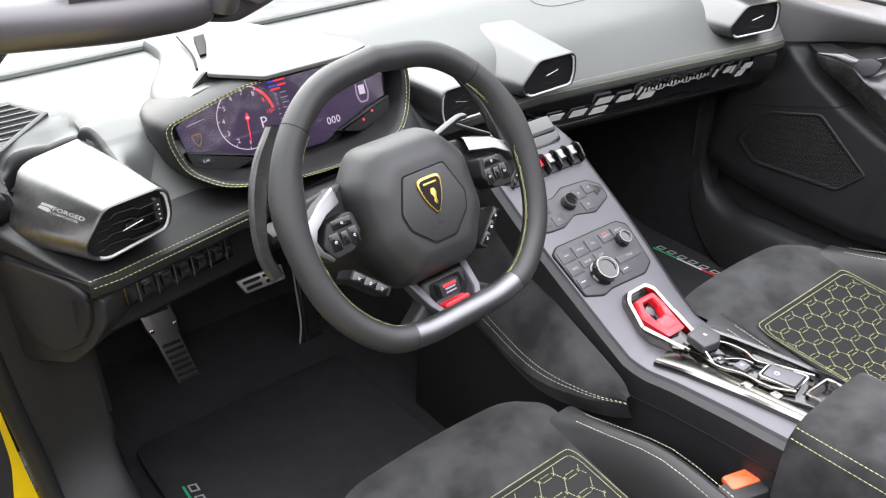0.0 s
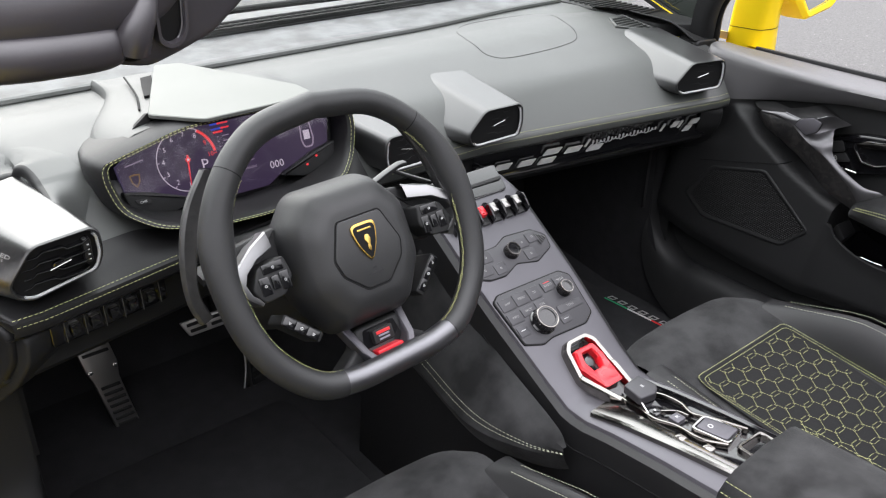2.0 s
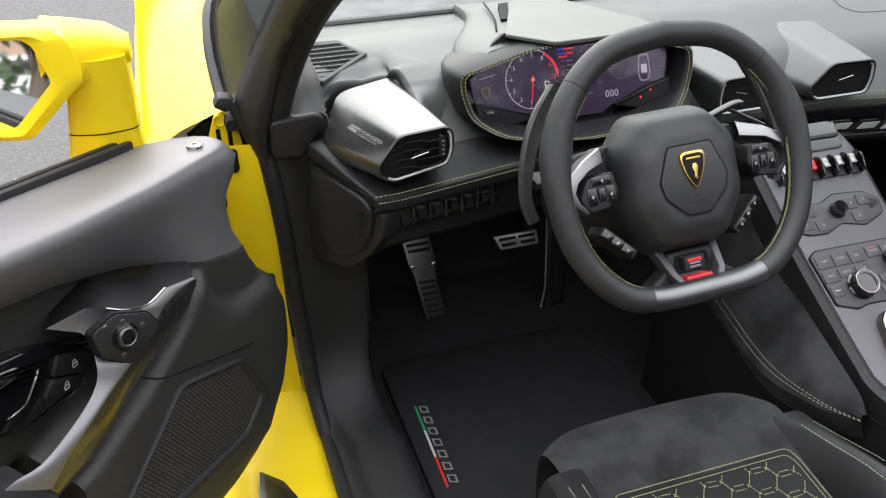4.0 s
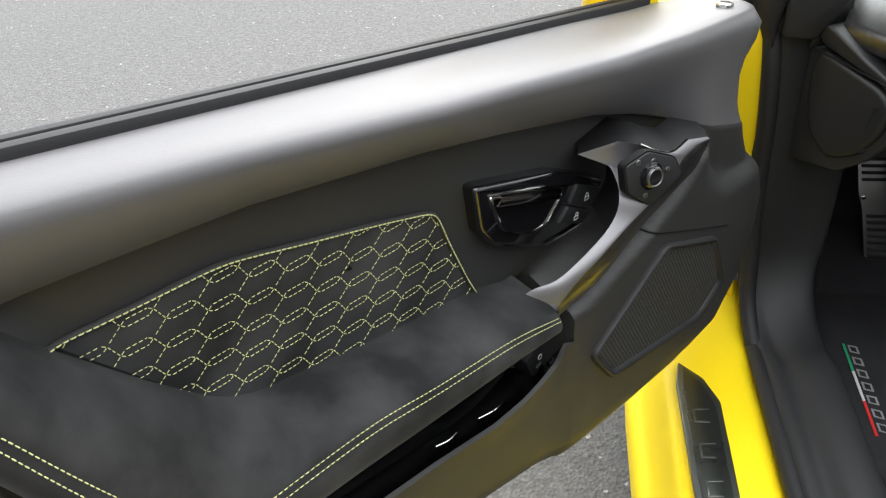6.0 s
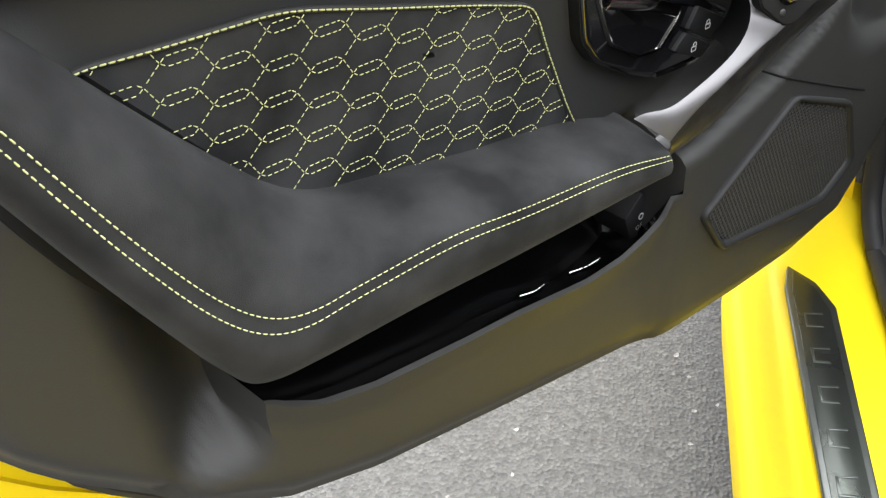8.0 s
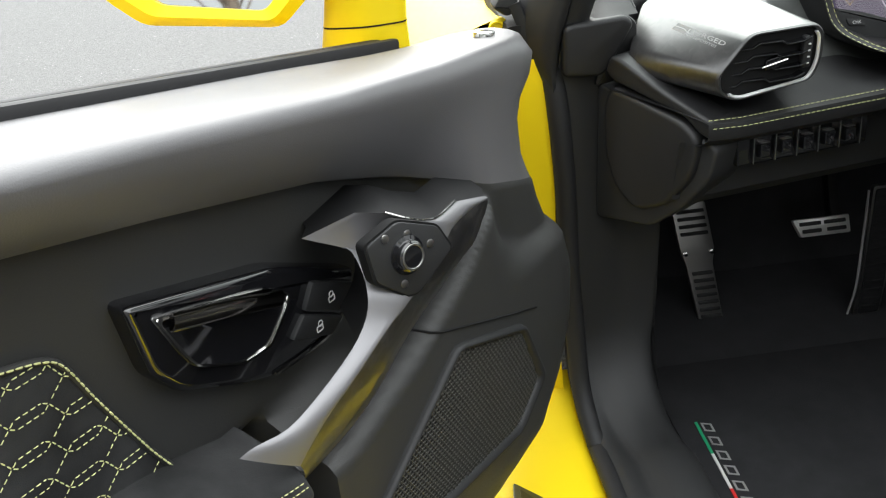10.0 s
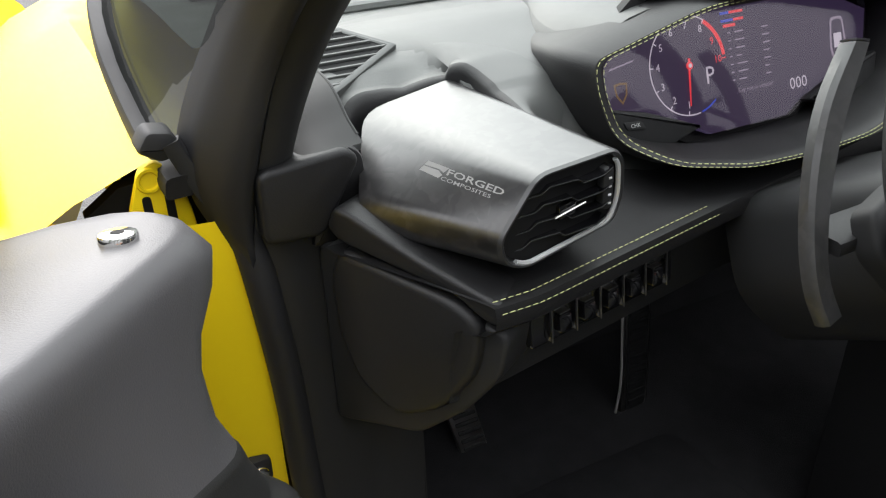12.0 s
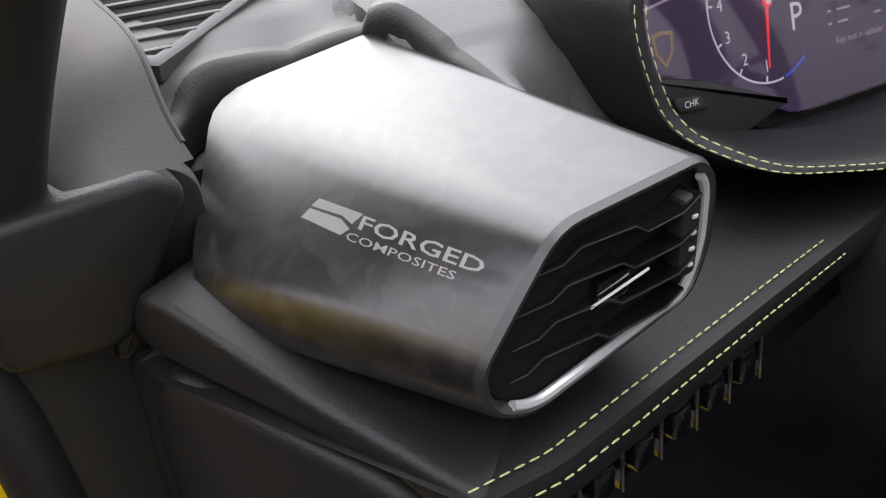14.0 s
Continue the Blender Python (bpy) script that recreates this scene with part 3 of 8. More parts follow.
for s in (-1, 1):
    # padded roll below, the visor's hinge boot and the roof latch socket
    roll = spline([(s * 0.775, -0.10, 1.070), (s * 0.69, -0.118, 1.0645), (s * 0.655, -0.120, 1.0635), (s * 0.632, -0.118, 1.063), (s * 0.612, -0.112, 1.064)], 6)
    part("header_roll", sweep(roll, lambda k: circle(0.0155 * (1 if k < 0.85 else math.sqrt(max(0.05, 1 - ((k - 0.85) / 0.15) ** 2))), 14)), HEADER, hd)
    MKH = Matrix(((s, 0, 0, 0), (0, 0, -1, -0.112), (0, 1, 0, 0), (0, 0, 0, 1)))
    part("header_web", prism(rounded([(0.640, 1.058), (0.615, 1.047), (0.595, 1.043), (0.572, 1.050), (0.546, 1.060), (0.52, 1.080), (0.505, 1.10), (0.60, 1.11), (0.64, 1.08)], 0.006, 3), -0.02, 0.004, 0.006, 3), HEADER, hd, M=MKH)
    hb = part("hinge_bracket", prism(rounded([(0.70, 1.084), (0.70, 1.112), (0.60, 1.106), (0.597, 1.085), (0.612, 1.072), (0.635, 1.076), (0.658, 1.077)], 0.004, 3), -0.01, 0.014, 0.005, 3), HEADER, hd, "glossy grey plastic hinge bracket", M=MKH)
    part("bracket_hole", prism(rounded([(0.660, 1.080), (0.658, 1.086), (0.649, 1.0855), (0.646, 1.080)], 0.002, 2), 0.0135, 0.0145), DARK, hb, M=MKH)
    part("bracket_rib", sweep(spline([(s * 0.667, -0.1265, 1.108), (s * 0.664, -0.1275, 1.09), (s * 0.655, -0.1275, 1.0785), (s * 0.638, -0.127, 1.0785), (s * 0.628, -0.127, 1.083)], 5), circle(0.0016, 8)), HEADER, hb)
    bt = part("hinge_boot", sweep(spline([(s * 0.594, -0.122, 1.094), (s * 0.600, -0.126, 1.082), (s * 0.607, -0.126, 1.070), (s * 0.609, -0.122, 1.060)], 6), lambda k: circle(0.0075 + 0.0045 * smooth_step(k * 1.2), 14)), HEADER, hd, "rubbery hinge boot")
    part("boot_seam", sweep([(s * (0.608 + 0.0135 * math.cos(a)), -0.1185 + 0.001 * math.sin(a), 1.064 + 0.0125 * math.sin(a)) for a in [math.pi * (1 + k / 14) for k in range(15)]], circle(0.0011, 6)), DARK, bt)
    lo_ = rounded([(0.591, 1.060), (0.583, 1.055), (0.573, 1.058), (0.568, 1.068), (0.566, 1.105), (0.592, 1.107)], 0.004, 3)
    li_ = [(0.579 + (x - 0.579) * 0.72, 1.082 + (y - 1.082) * 0.84) for x, y in lo_]
    lf = part("latch_frame", ring(lo_, li_, -0.012, 0.012, 0.002), HEADER, hd, M=MKH)
    part("latch_socket", prism(li_, -0.012, 0.006), DARK, lf, M=MKH)
    part("latch_lip", sweep([(s * x, -0.1195, y) for x, y in li_[9:18]], circle(0.0009, 6)), SILVER, lf)
rows = []
for i in range(9):
    x = -0.72 + 0.18 * i
    b = 1 - (x / 0.74) ** 2
    rows.append([(x * 1.0, 0.58 + 0.18 * b, 0.785), (x * 0.99, 0.41 + 0.17 * b, 0.86), (x * 0.97, 0.12 + 0.16 * b, 0.985), (x * 0.94, -0.06 + 0.14 * b, 1.085)])
ws = part("windscreen", loft(rows), GLASS, body, "clear curved windscreen glass")
ws.visible_shadow = False

# driver's sill plate
M = frame_of((-0.85, 0.0, 0.265), (1, 0, -0.06), (0, 1, 0))
plate = [(-0.022, -0.62), (0.026, -0.62), (0.030, 0.14), (0.012, 0.185), (-0.02, 0.215), (-0.027, 0.17)]
sp = thing("sill_plate", "grey brushed metal tread plate with raised marks on yellow sill", "sill plate", (-0.85, -0.2, 0.265))
PLATE = material("plate_metal", (0.16, 0.17, 0.16), 0.32, metal=0.9, bump=0.2, scale=200, var=0.2)
part("plate", prism(rounded(plate, 0.004, 2), -0.002, 0.004, 0.0015), PLATE, sp, M=M)
inner = [(x * 0.72, y * 0.97 - 0.006) for x, y in plate]
part("inlay", prism(inner, 0.004, 0.0048, 0.0004), material("plate_inlay", (0.11, 0.118, 0.108), 0.28, metal=0.9, bump=0.2, scale=200, var=0.2), sp, M=M)
y = 0.12
for k in range(7):
    w = 0.011
    for pts in ([(-w, y), (w, y + 0.004), (w, y + 0.001), (-w, y - 0.002)], [(-w, y - 0.022), (w * 0.6, y - 0.02), (w * 0.8, y - 0.023), (-w, y - 0.025)], [(-w, y - 0.022), (-w + 0.003, y - 0.022), (-w + 0.003, y), (-w, y)]):
        part("raised_mark", prism(pts, 0.0045, 0.0058, 0.0004), PLATE, sp, M=M)
    y -= 0.062

# ---- cabin shell ----
floor_ob = thing("cabin_floor", "black carpeted cabin floor and footwells", "floor", (0, 0, 0.17), kind="structure")
rows = []
for i in range(19):
    y = -1.4 + 2.2 * i / 18
    z = 0.172 + max(0, y - 0.42) * 0.15
    rows.append([(x, y, z) for x in (-0.66, -0.5, -0.3, -0.1, 0.1, 0.3, 0.5, 0.66)])
part("carpet", loft(rows), CARPET, floor_ob)
part("firewall", loft([[(x, 0.70, 0.17), (x, 0.74, 0.35), (x, 0.66, 0.58), (x, 0.55, 0.72)] for x in (-0.74, -0.3, 0.3, 0.74)]), CARPET, floor_ob)
part("rear_bulkhead", loft([[(x, -1.25, 0.1), (x, -1.35, 0.9)] for x in (-0.8, 0, 0.8)]), CARPET, floor_ob)

for s in (-1, 1):
    st = thing("sill_trim", "black sill trim panel curving up into the kick panel", "trim", (s * 0.7, 0, 0.2), kind="structure")
    prof = spline([(0.752, 0.252), (0.757, 0.272), (0.748, 0.288), (0.735, 0.29), (0.722, 0.288), (0.70, 0.30), (0.675, 0.302), (0.655, 0.29), (0.645, 0.25), (0.64, 0.168)], 3)
    rows = []
    for i in range(40):
        y = -1.45 + 1.65 * i / 39
        rows.append([(s * x, y, z) for x, z in prof])
    # the run turns upwards ahead of the seat into the kick panel
    for i in range(1, 13):
        a = math.pi / 2 * i / 12
        r = 0.135
        row = []
        for pz in prof:
            x, z = pz
            q = prof.index(pz) / (len(prof) - 1)
            hgt = (z - 0.252) * (1 - i / 12) + 0.004 * math.sin(math.pi * min(1.0, q * 1.6)) * i / 12
            rr = r - hgt
            row.append((s * (x + 0.022 * math.sin(a)), 0.20 + rr * math.sin(a), 0.252 + r - rr * math.cos(a)))
        rows.append(row)
    for i in range(1, 12):
        k = i / 11
        rows.append([(s * (pz[0] + 0.022 + 0.006 * k), 0.336 - 0.008 * math.sin(math.pi * min(1.0, 1.6 * j / (len(prof) - 1))), 0.387 + 0.36 * k) for j, pz in enumerate(prof)])
    part("trim_panel", loft(rows), TRIM, st)
    part("footwell_side", loft([[(s * 0.664, y, 0.16 + (top_ - 0.16) * k) for k in (0, 0.3, 0.6, 1.0)] for y, top_ in ((0.25, 0.265), (0.3, 0.30), (0.333, 0.385), (0.345, 0.70), (0.6, 0.70), (0.75, 0.70))]), CARPET, st)


# ---- dashboard ----
dash = thing("dashboard", "dark leather dashboard with yellow-green double stitching", "dashboard", (0, 0.4, 0.5))
CX = -0.338  # middle of the instrument hood


def smooth01(t):
    t = max(0.0, min(1.0, t))
    return t * t * (3 - 2 * t)


def lip_y(x):
    return 0.195 + 0.175 * max(0.0, min(0.56, 0.665 - abs(x)))


def pad_end(y):
    """Half width of the pad: it flares towards the door, then steps in beside the corner block."""
    flare = 0.672 + 0.6 * max(0.0, min(0.11, y - 0.197))
    return flare + (0.703 - flare) * smooth01((y - 0.315) / 0.02)


def dash_z(x, d):
    """Height of the pad, d metres ahead of its front lip."""
    shelf = smooth01((-0.13 - x) / 0.05)
    face = [(0, 0.7), (0.03, 0.7235), (0.06, 0.746), (0.09, 0.765), (0.12, 0.773), (0.18, 0.783), (0.28, 0.799), (0.36, 0.8), (0.42, 0.795)]
    if x < -0.59:
        flat = [(0, 0.7), (0.03, 0.704), (0.07, 0.708), (0.12, 0.713), (0.175, 0.725), (0.19, 0.745), (0.205, 0.775), (0.22, 0.797), (0.28, 0.812), (0.36, 0.806), (0.42, 0.795)]
    else:
        flat = [(0, 0.7), (0.03, 0.704), (0.07, 0.71), (0.12, 0.735), (0.18, 0.79), (0.28, 0.812), (0.36, 0.806), (0.42, 0.795)]
    high = [(0, 0.7), (0.03, 0.704), (0.06, 0.712), (0.085, 0.738), (0.11, 0.772), (0.14, 0.793), (0.18, 0.803), (0.28, 0.812), (0.36, 0.806), (0.42, 0.795)]

    def at(t):
        for (a, za), (b, zb) in zip(t, t[1:]):
            if d <= b:
                return za + (zb - za) * (d - a) / (b - a)
        return t[-1][1]
    sag = 0.004 * smooth01((abs(x) - 0.55) / 0.15) * smooth01(d / 0.2)
    valley = smooth01((x + 0.605) / 0.03) * smooth01((-0.43 - x) / 0.05)
    return at(face) * (1 - shelf) + (at(flat) * (1 - valley) + at(high) * valley) * shelf - sag


def pad_rear(x):
    return 0.672 + 0.03 * smooth01((x - 0.2) / 0.4)


def pad_height(x, y):
    y0 = lip_y(x)
    return dash_z(x, max(0.0, (y - y0) * 0.41 / (0.605 - y0)))


rows = []
steps = [0, 0.004, 0.012, 0.022, 0.035, 0.05, 0.06, 0.07, 0.08, 0.095, 0.108, 0.12, 0.135, 0.15, 0.165, 0.18, 0.2, 0.22, 0.24, 0.26, 0.285, 0.31, 0.335, 0.36, 0.38, 0.395, 0.41]
for i in range(141):
    x = -0.70 + 1.4 * i / 140
    y0 = lip_y(x)
    row = [(x, y0 + 0.03, 0.672), (x, y0 + 0.008, 0.676), (x, y0 - 0.001, 0.684), (x, y0 - 0.002, 0.693)]
    row += [(x, y0 + d * (0.41 + 0.195 - y0) / 0.41, sum(dash_z(x, max(0, d + e)) for e in (-0.012, -0.004, 0.004, 0.012)) / 4 if d > 0.012 else dash_z(x, d)) for d in steps]
    row += [(x, 0.64, 0.7955), (x, pad_rear(x), 0.793)]
    rows.append([(q[0] * pad_end(q[1]) / 0.70, q[1], q[2]) for q in row])
vs, fs = loft(rows)
n_row = len(rows[0])


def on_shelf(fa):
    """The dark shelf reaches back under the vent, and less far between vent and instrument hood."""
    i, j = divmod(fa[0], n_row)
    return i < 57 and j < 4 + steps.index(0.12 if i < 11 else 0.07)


front = [fa for fa in fs if on_shelf(fa)]
back = [fa for fa in fs if not on_shelf(fa)]


def pick(faces):
    used = sorted({i for fa in faces for i in fa})
    at = {v: k for k, v in enumerate(used)}
    return [vs[i] for i in used], [[at[i] for i in fa] for fa in faces]


# One leather in two tones: sky-lit grey pad, black shelf
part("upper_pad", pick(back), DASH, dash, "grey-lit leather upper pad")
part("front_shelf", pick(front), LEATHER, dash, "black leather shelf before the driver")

for off, dy, dz in ((0.0, -0.0028, 0.6962), (0.0055, 0.0, 0.0)):
    for x0, x1 in ((-0.697, -0.455), (-0.09, 0.697)):
        path = []
        for i in range(60):
            x = x0 + (x1 - x0) * i / 59
            y = lip_y(x) + off + dy
            path.append((x * pad_end(y) / 0.70, y, dz or dash_z(x, off) + 0.001))
        part("stitching", stitches(path, (0, -0.4, 0.9)), THREAD, dash, "yellow-green thread")

# airbag cover outline pressed into the pad
ab = spline([(0.305, 0.605), (0.258, 0.49), (0.258, 0.448), (0.30, 0.43), (0.43, 0.43), (0.495, 0.455), (0.55, 0.55), (0.578, 0.612), (0.54, 0.64), (0.385, 0.652)], 6, True)
part("airbag_seam", sweep([(p.x, p.y, dash_z(p.x, (p.y - lip_y(p.x)) * 0.41 / (0.605 - lip_y(p.x))) - 0.0006) for p in ab], circle(0.0014, 6), closed=True), TRIM, dash)
part("rear_welt", sweep([(x, pad_rear(x) - 0.004, 0.796) for x in [-0.7 + 0.035 * i for i in range(41)]], circle(0.007, 8)), DASH, dash)

# lower dash under the lip
for x0, x1 in ((-0.69, -0.15), (-0.15, 0.69)):
    rows = []
    for i in range(24):
        x = x0 + (x1 - x0) * i / 23
        y0 = lip_y(x)
        rows.append([(x, y0 + 0.022, 0.676), (x, y0 + 0.03, 0.645), (x, y0 + 0.034, 0.61), (x, y0 + 0.055, 0.592), (x, y0 + 0.12, 0.585), (x, 0.62, 0.6)])
    part("lower_pad", loft(rows), TRIM, dash)

SLOPE = material("slope_leather", (0.016, 0.0165, 0.0165), 0.5, spec=0.35, bump=0.15, scale=1100)
# stitched leather end caps and the quilt of trim panels beside the driver's door
for s in (-1, 1):
    # the end wall runs from the lip's corner to the corner block
    ME = Matrix(((s * 0.514, 0, s * 0.857, s * 0.666), (0.857, 0, -0.514, 0.199), (0, 1, 0, 0), (0, 0, 0, 1)))
    stp = rounded([(-0.005, 0.70), (-0.003, 0.683), (0.012, 0.686), (0.03, 0.699), (0.125, 0.718), (0.135, 0.727), (0.127, 0.744), (0.115, 0.742), (0.06, 0.72)], 0.008, 3)
    part("end_strip", prism(stp, -0.03, 0.004, 0.004, 3), LEATHER, dash, M=ME)
    pod = rounded([(0.010, 0.68), (0.03, 0.695), (0.125, 0.713), (0.136, 0.69), (0.134, 0.64), (0.118, 0.60), (0.085, 0.58), (0.045, 0.60), (0.016, 0.64)], 0.014, 4)
    part("end_pod", prism(pod, -0.03, 0.006, 0.007, 3), LEATHER, dash, M=ME)
    low = rounded([(-0.006, 0.675), (0.0, 0.64), (0.03, 0.6), (0.07, 0.565), (0.15, 0.55), (0.15, 0.71), (0.1, 0.70)], 0.01, 3)
    part("end_base", prism(low, -0.05, -0.002, 0.004, 3), TRIM, dash, M=ME)
    MK = Matrix(((s, 0, 0, 0), (0, 0, -1, 0.362), (0, 1, 0, 0), (0, 0, 0, 1)))
    blk = rounded([(0.738, 0.72), (0.781, 0.722), (0.781, 0.776), (0.716, 0.781), (0.707, 0.772)], 0.009, 4)
    part("corner_block", prism(blk, 0.0, 0.05, 0.005, 3), LEATHER, dash, M=MK)
    part("kick_backing", loft([[(s * 0.655, 0.352, z), (s * 0.80, 0.352, z)] for z in (0.40, 0.6, 0.762)]), TRIM, dash)
    part("corner_filler", prism(rounded([(0.69, 0.70), (0.745, 0.70), (0.745, 0.768), (0.70, 0.772)], 0.006, 3), 0.0, 0.03, 0.003), LEATHER, dash, M=MK)
    part("corner_wedge", prism(rounded([(0.695, 0.705), (0.745, 0.705), (0.728, 0.774), (0.712, 0.779), (0.70, 0.77)], 0.006, 3), 0.0, 0.036, 0.004, 2), LEATHER, dash, M=MK)
    # side slope between the pad and the pillar
    edge = spline([(0.703, 0.317, 0.781), (0.704, 0.34, 0.792), (0.701, 0.381, 0.809), (0.70, 0.45, 0.812), (0.70, 0.53, 0.81), (0.70, 0.605, 0.80)], 5)
    rows = [[(s * p.x, p.y, p.z), (s * (p.x + 0.01), p.y, p.z - 0.001 - 0.1 * (p.z - 0.783)), (s * (p.x + 0.026), p.y, 0.7805 + 0.62 * (p.z - 0.783)), (s * (p.x + 0.042), p.y, 0.7785 + 0.3 * (p.z - 0.783)), (s * (p.x + 0.056), p.y, 0.77)] for p in edge]
    part("side_slope", loft(rows), SLOPE, dash)
    part("slope_welt", sweep([(s * p.x, p.y, p.z - 0.001) for p in edge[2:18]], circle(0.0014, 8)), SLOPE, dash)
    # defroster grille
    gz = pad_height(s * 0.645, 0.455)
    M = frame_of((s * 0.655, 0.455, gz + 0.0012), (s, 0.1, (pad_height(s * 0.69, 0.455) - pad_height(s * 0.61, 0.455)) / 0.08 - 0.01), (0, 1, (pad_height(s * 0.645, 0.495) - pad_height(s * 0.645, 0.41)) / 0.085), (0, -0.1, 1))
    tri_o = [(-0.043, 0.002), (0.02, -0.046), (0.034, -0.056), (0.045, -0.05), (0.045, 0.05), (-0.01, 0.045)]
    tri_i = [(-0.034, 0.003), (0.02, -0.038), (0.033, -0.047), (0.040, -0.043), (0.040, 0.043), (-0.007, 0.038)]
    gr = part("defroster", ring(tri_o, tri_i, -0.006, 0.0022), DASH, dash, M=M)
    part("grille_backing", prism(tri_i, -0.004, 0.0006), DARK, gr, M=M)
    for k in range(8):
        yy = -0.045 + 0.0115 * k
        part("grille_slat", box(-0.034 + (max(0, -yy) * 1.3 if yy < 0 else yy * 0.7), 0.041, yy, yy + 0.0022, 0.0008, 0.0026, 0.0004), DASH, gr, M=M)

# black corner grille between the pad and the windscreen on the passenger side
cg = part("corner_panel", prism(rounded([(0.71, 0.42), (0.775, 0.36), (0.82, 0.40), (0.828, 0.52), (0.825, 0.72), (0.71, 0.72), (0.705, 0.6)], 0.01, 3), 0.77, 0.796, 0.003), TRIM, dash, "black corner panel under the windscreen")
for k in range(13):
    y = 0.49 + 0.016 * k
    part("panel_slat", box(0.722, 0.812, y, y + 0.006, 0.795, 0.7995, 0.001), RUBBER, cg)
# row of toggle switches under the driver's lip
bank = thing("switch_bank", "row of five small gloss black toggle switches under the dash lip", "switch panel", (-0.56, 0.235, 0.66))
M = frame_of((-0.56, 0.226, 0.663), (0.985, 0.17, 0.0), (0, 0.1, 1))
part("bank_plate", box(-0.075, 0.075, -0.017, 0.014, -0.004, 0.002, 0.002), GLOSS, bank, M=M)
for k in range(6):
    x = -0.06 + 0.0245 * k
    dv = part("divider", box(x - 0.0014, x + 0.0014, -0.014, 0.012, 0, 0.007, 0.001), GLOSS, bank, M=M)
    part("bright_line", box(x - 0.0005, x + 0.0005, -0.015, 0.013, 0.007, 0.0076, 0.0002), STEEL, dv, M=M)
for k in range(5):
    x = -0.0478 + 0.0245 * k
    tg = part("toggle", box(x - 0.006, x + 0.006, -0.010, 0.004, 0, 0.009, 0.0015), GLOSS, bank, M=M)
    part("toggle_edge", box(x - 0.005, x + 0.005, 0.0045, 0.0056, 0.0005, 0.008, 0.0004), STEEL, tg, M=M)

# passenger strip: dark glossy band with bright trapezoids and a script mark
strip = thing("trim_strip", "gloss black passenger dash strip with silver trapezoid inlays", "trim", (0.38, 0.26, 0.65))
rows = []
for i in range(30):
    x = 0.10 + 0.56 * i / 29
    y0 = lip_y(x)
    rows.append([(x, y0 + 0.016, 0.674), (x, y0 + 0.024, 0.664), (x, y0 + 0.030, 0.628), (x, y0 + 0.028, 0.618)])
part("band", loft(rows), GLOSS, strip)


def strip_at(x, v):
    """A point on the strip, v = 0 at its top, 1 at its bottom."""
    return (x, lip_y(x) + 0.0215 + 0.006 * v, 0.664 - 0.036 * v)


def strip_tile(x, v, w, h, mat, name="inlay", skew=0.008):
    P = [strip_at(x, v), strip_at(x + w, v), strip_at(x + w - skew, v + h), strip_at(x - skew, v + h)]
    lo = [Vector(p) + Vector((0, -0.0025, -0.0004)) for p in P]
    part(name, loft([P, lo], True, True), mat, strip, smooth=False)


for x, v, w in ((0.152, 0.55, 0.03), (0.202, 0.6, 0.03), (0.255, 0.22, 0.032), (0.246, 0.7, 0.032), (0.303, 0.36, 0.032), (0.354, 0.5, 0.03), (0.112, 0.62, 0.026), (0.556, 0.1, 0.014), (0.603, 0.14, 0.022), (0.592, 0.5, 0.016)):
    strip_tile(x, v, w, 0.3, INLAY)
for x in (0.347, 0.53, 0.575):
    strip_tile(x, 0.1, 0.004, 0.4, INLAY, "inlay_bar")
wave = [Vector(strip_at(0.352 + 0.158 * t / 150 + 0.0034 * math.sin(t * 0.75), 0.34 - 0.12 * t / 150 + (0.11 + 0.06 * math.sin(t * 0.21)) * math.cos(t * 0.75))) + Vector((0, -0.003, 0)) for t in range(151)]
part("script_mark", sweep(wave, circle(0.0008, 6), up=(0, -1, 0)), INLAY, strip, "silver flowing script shape")


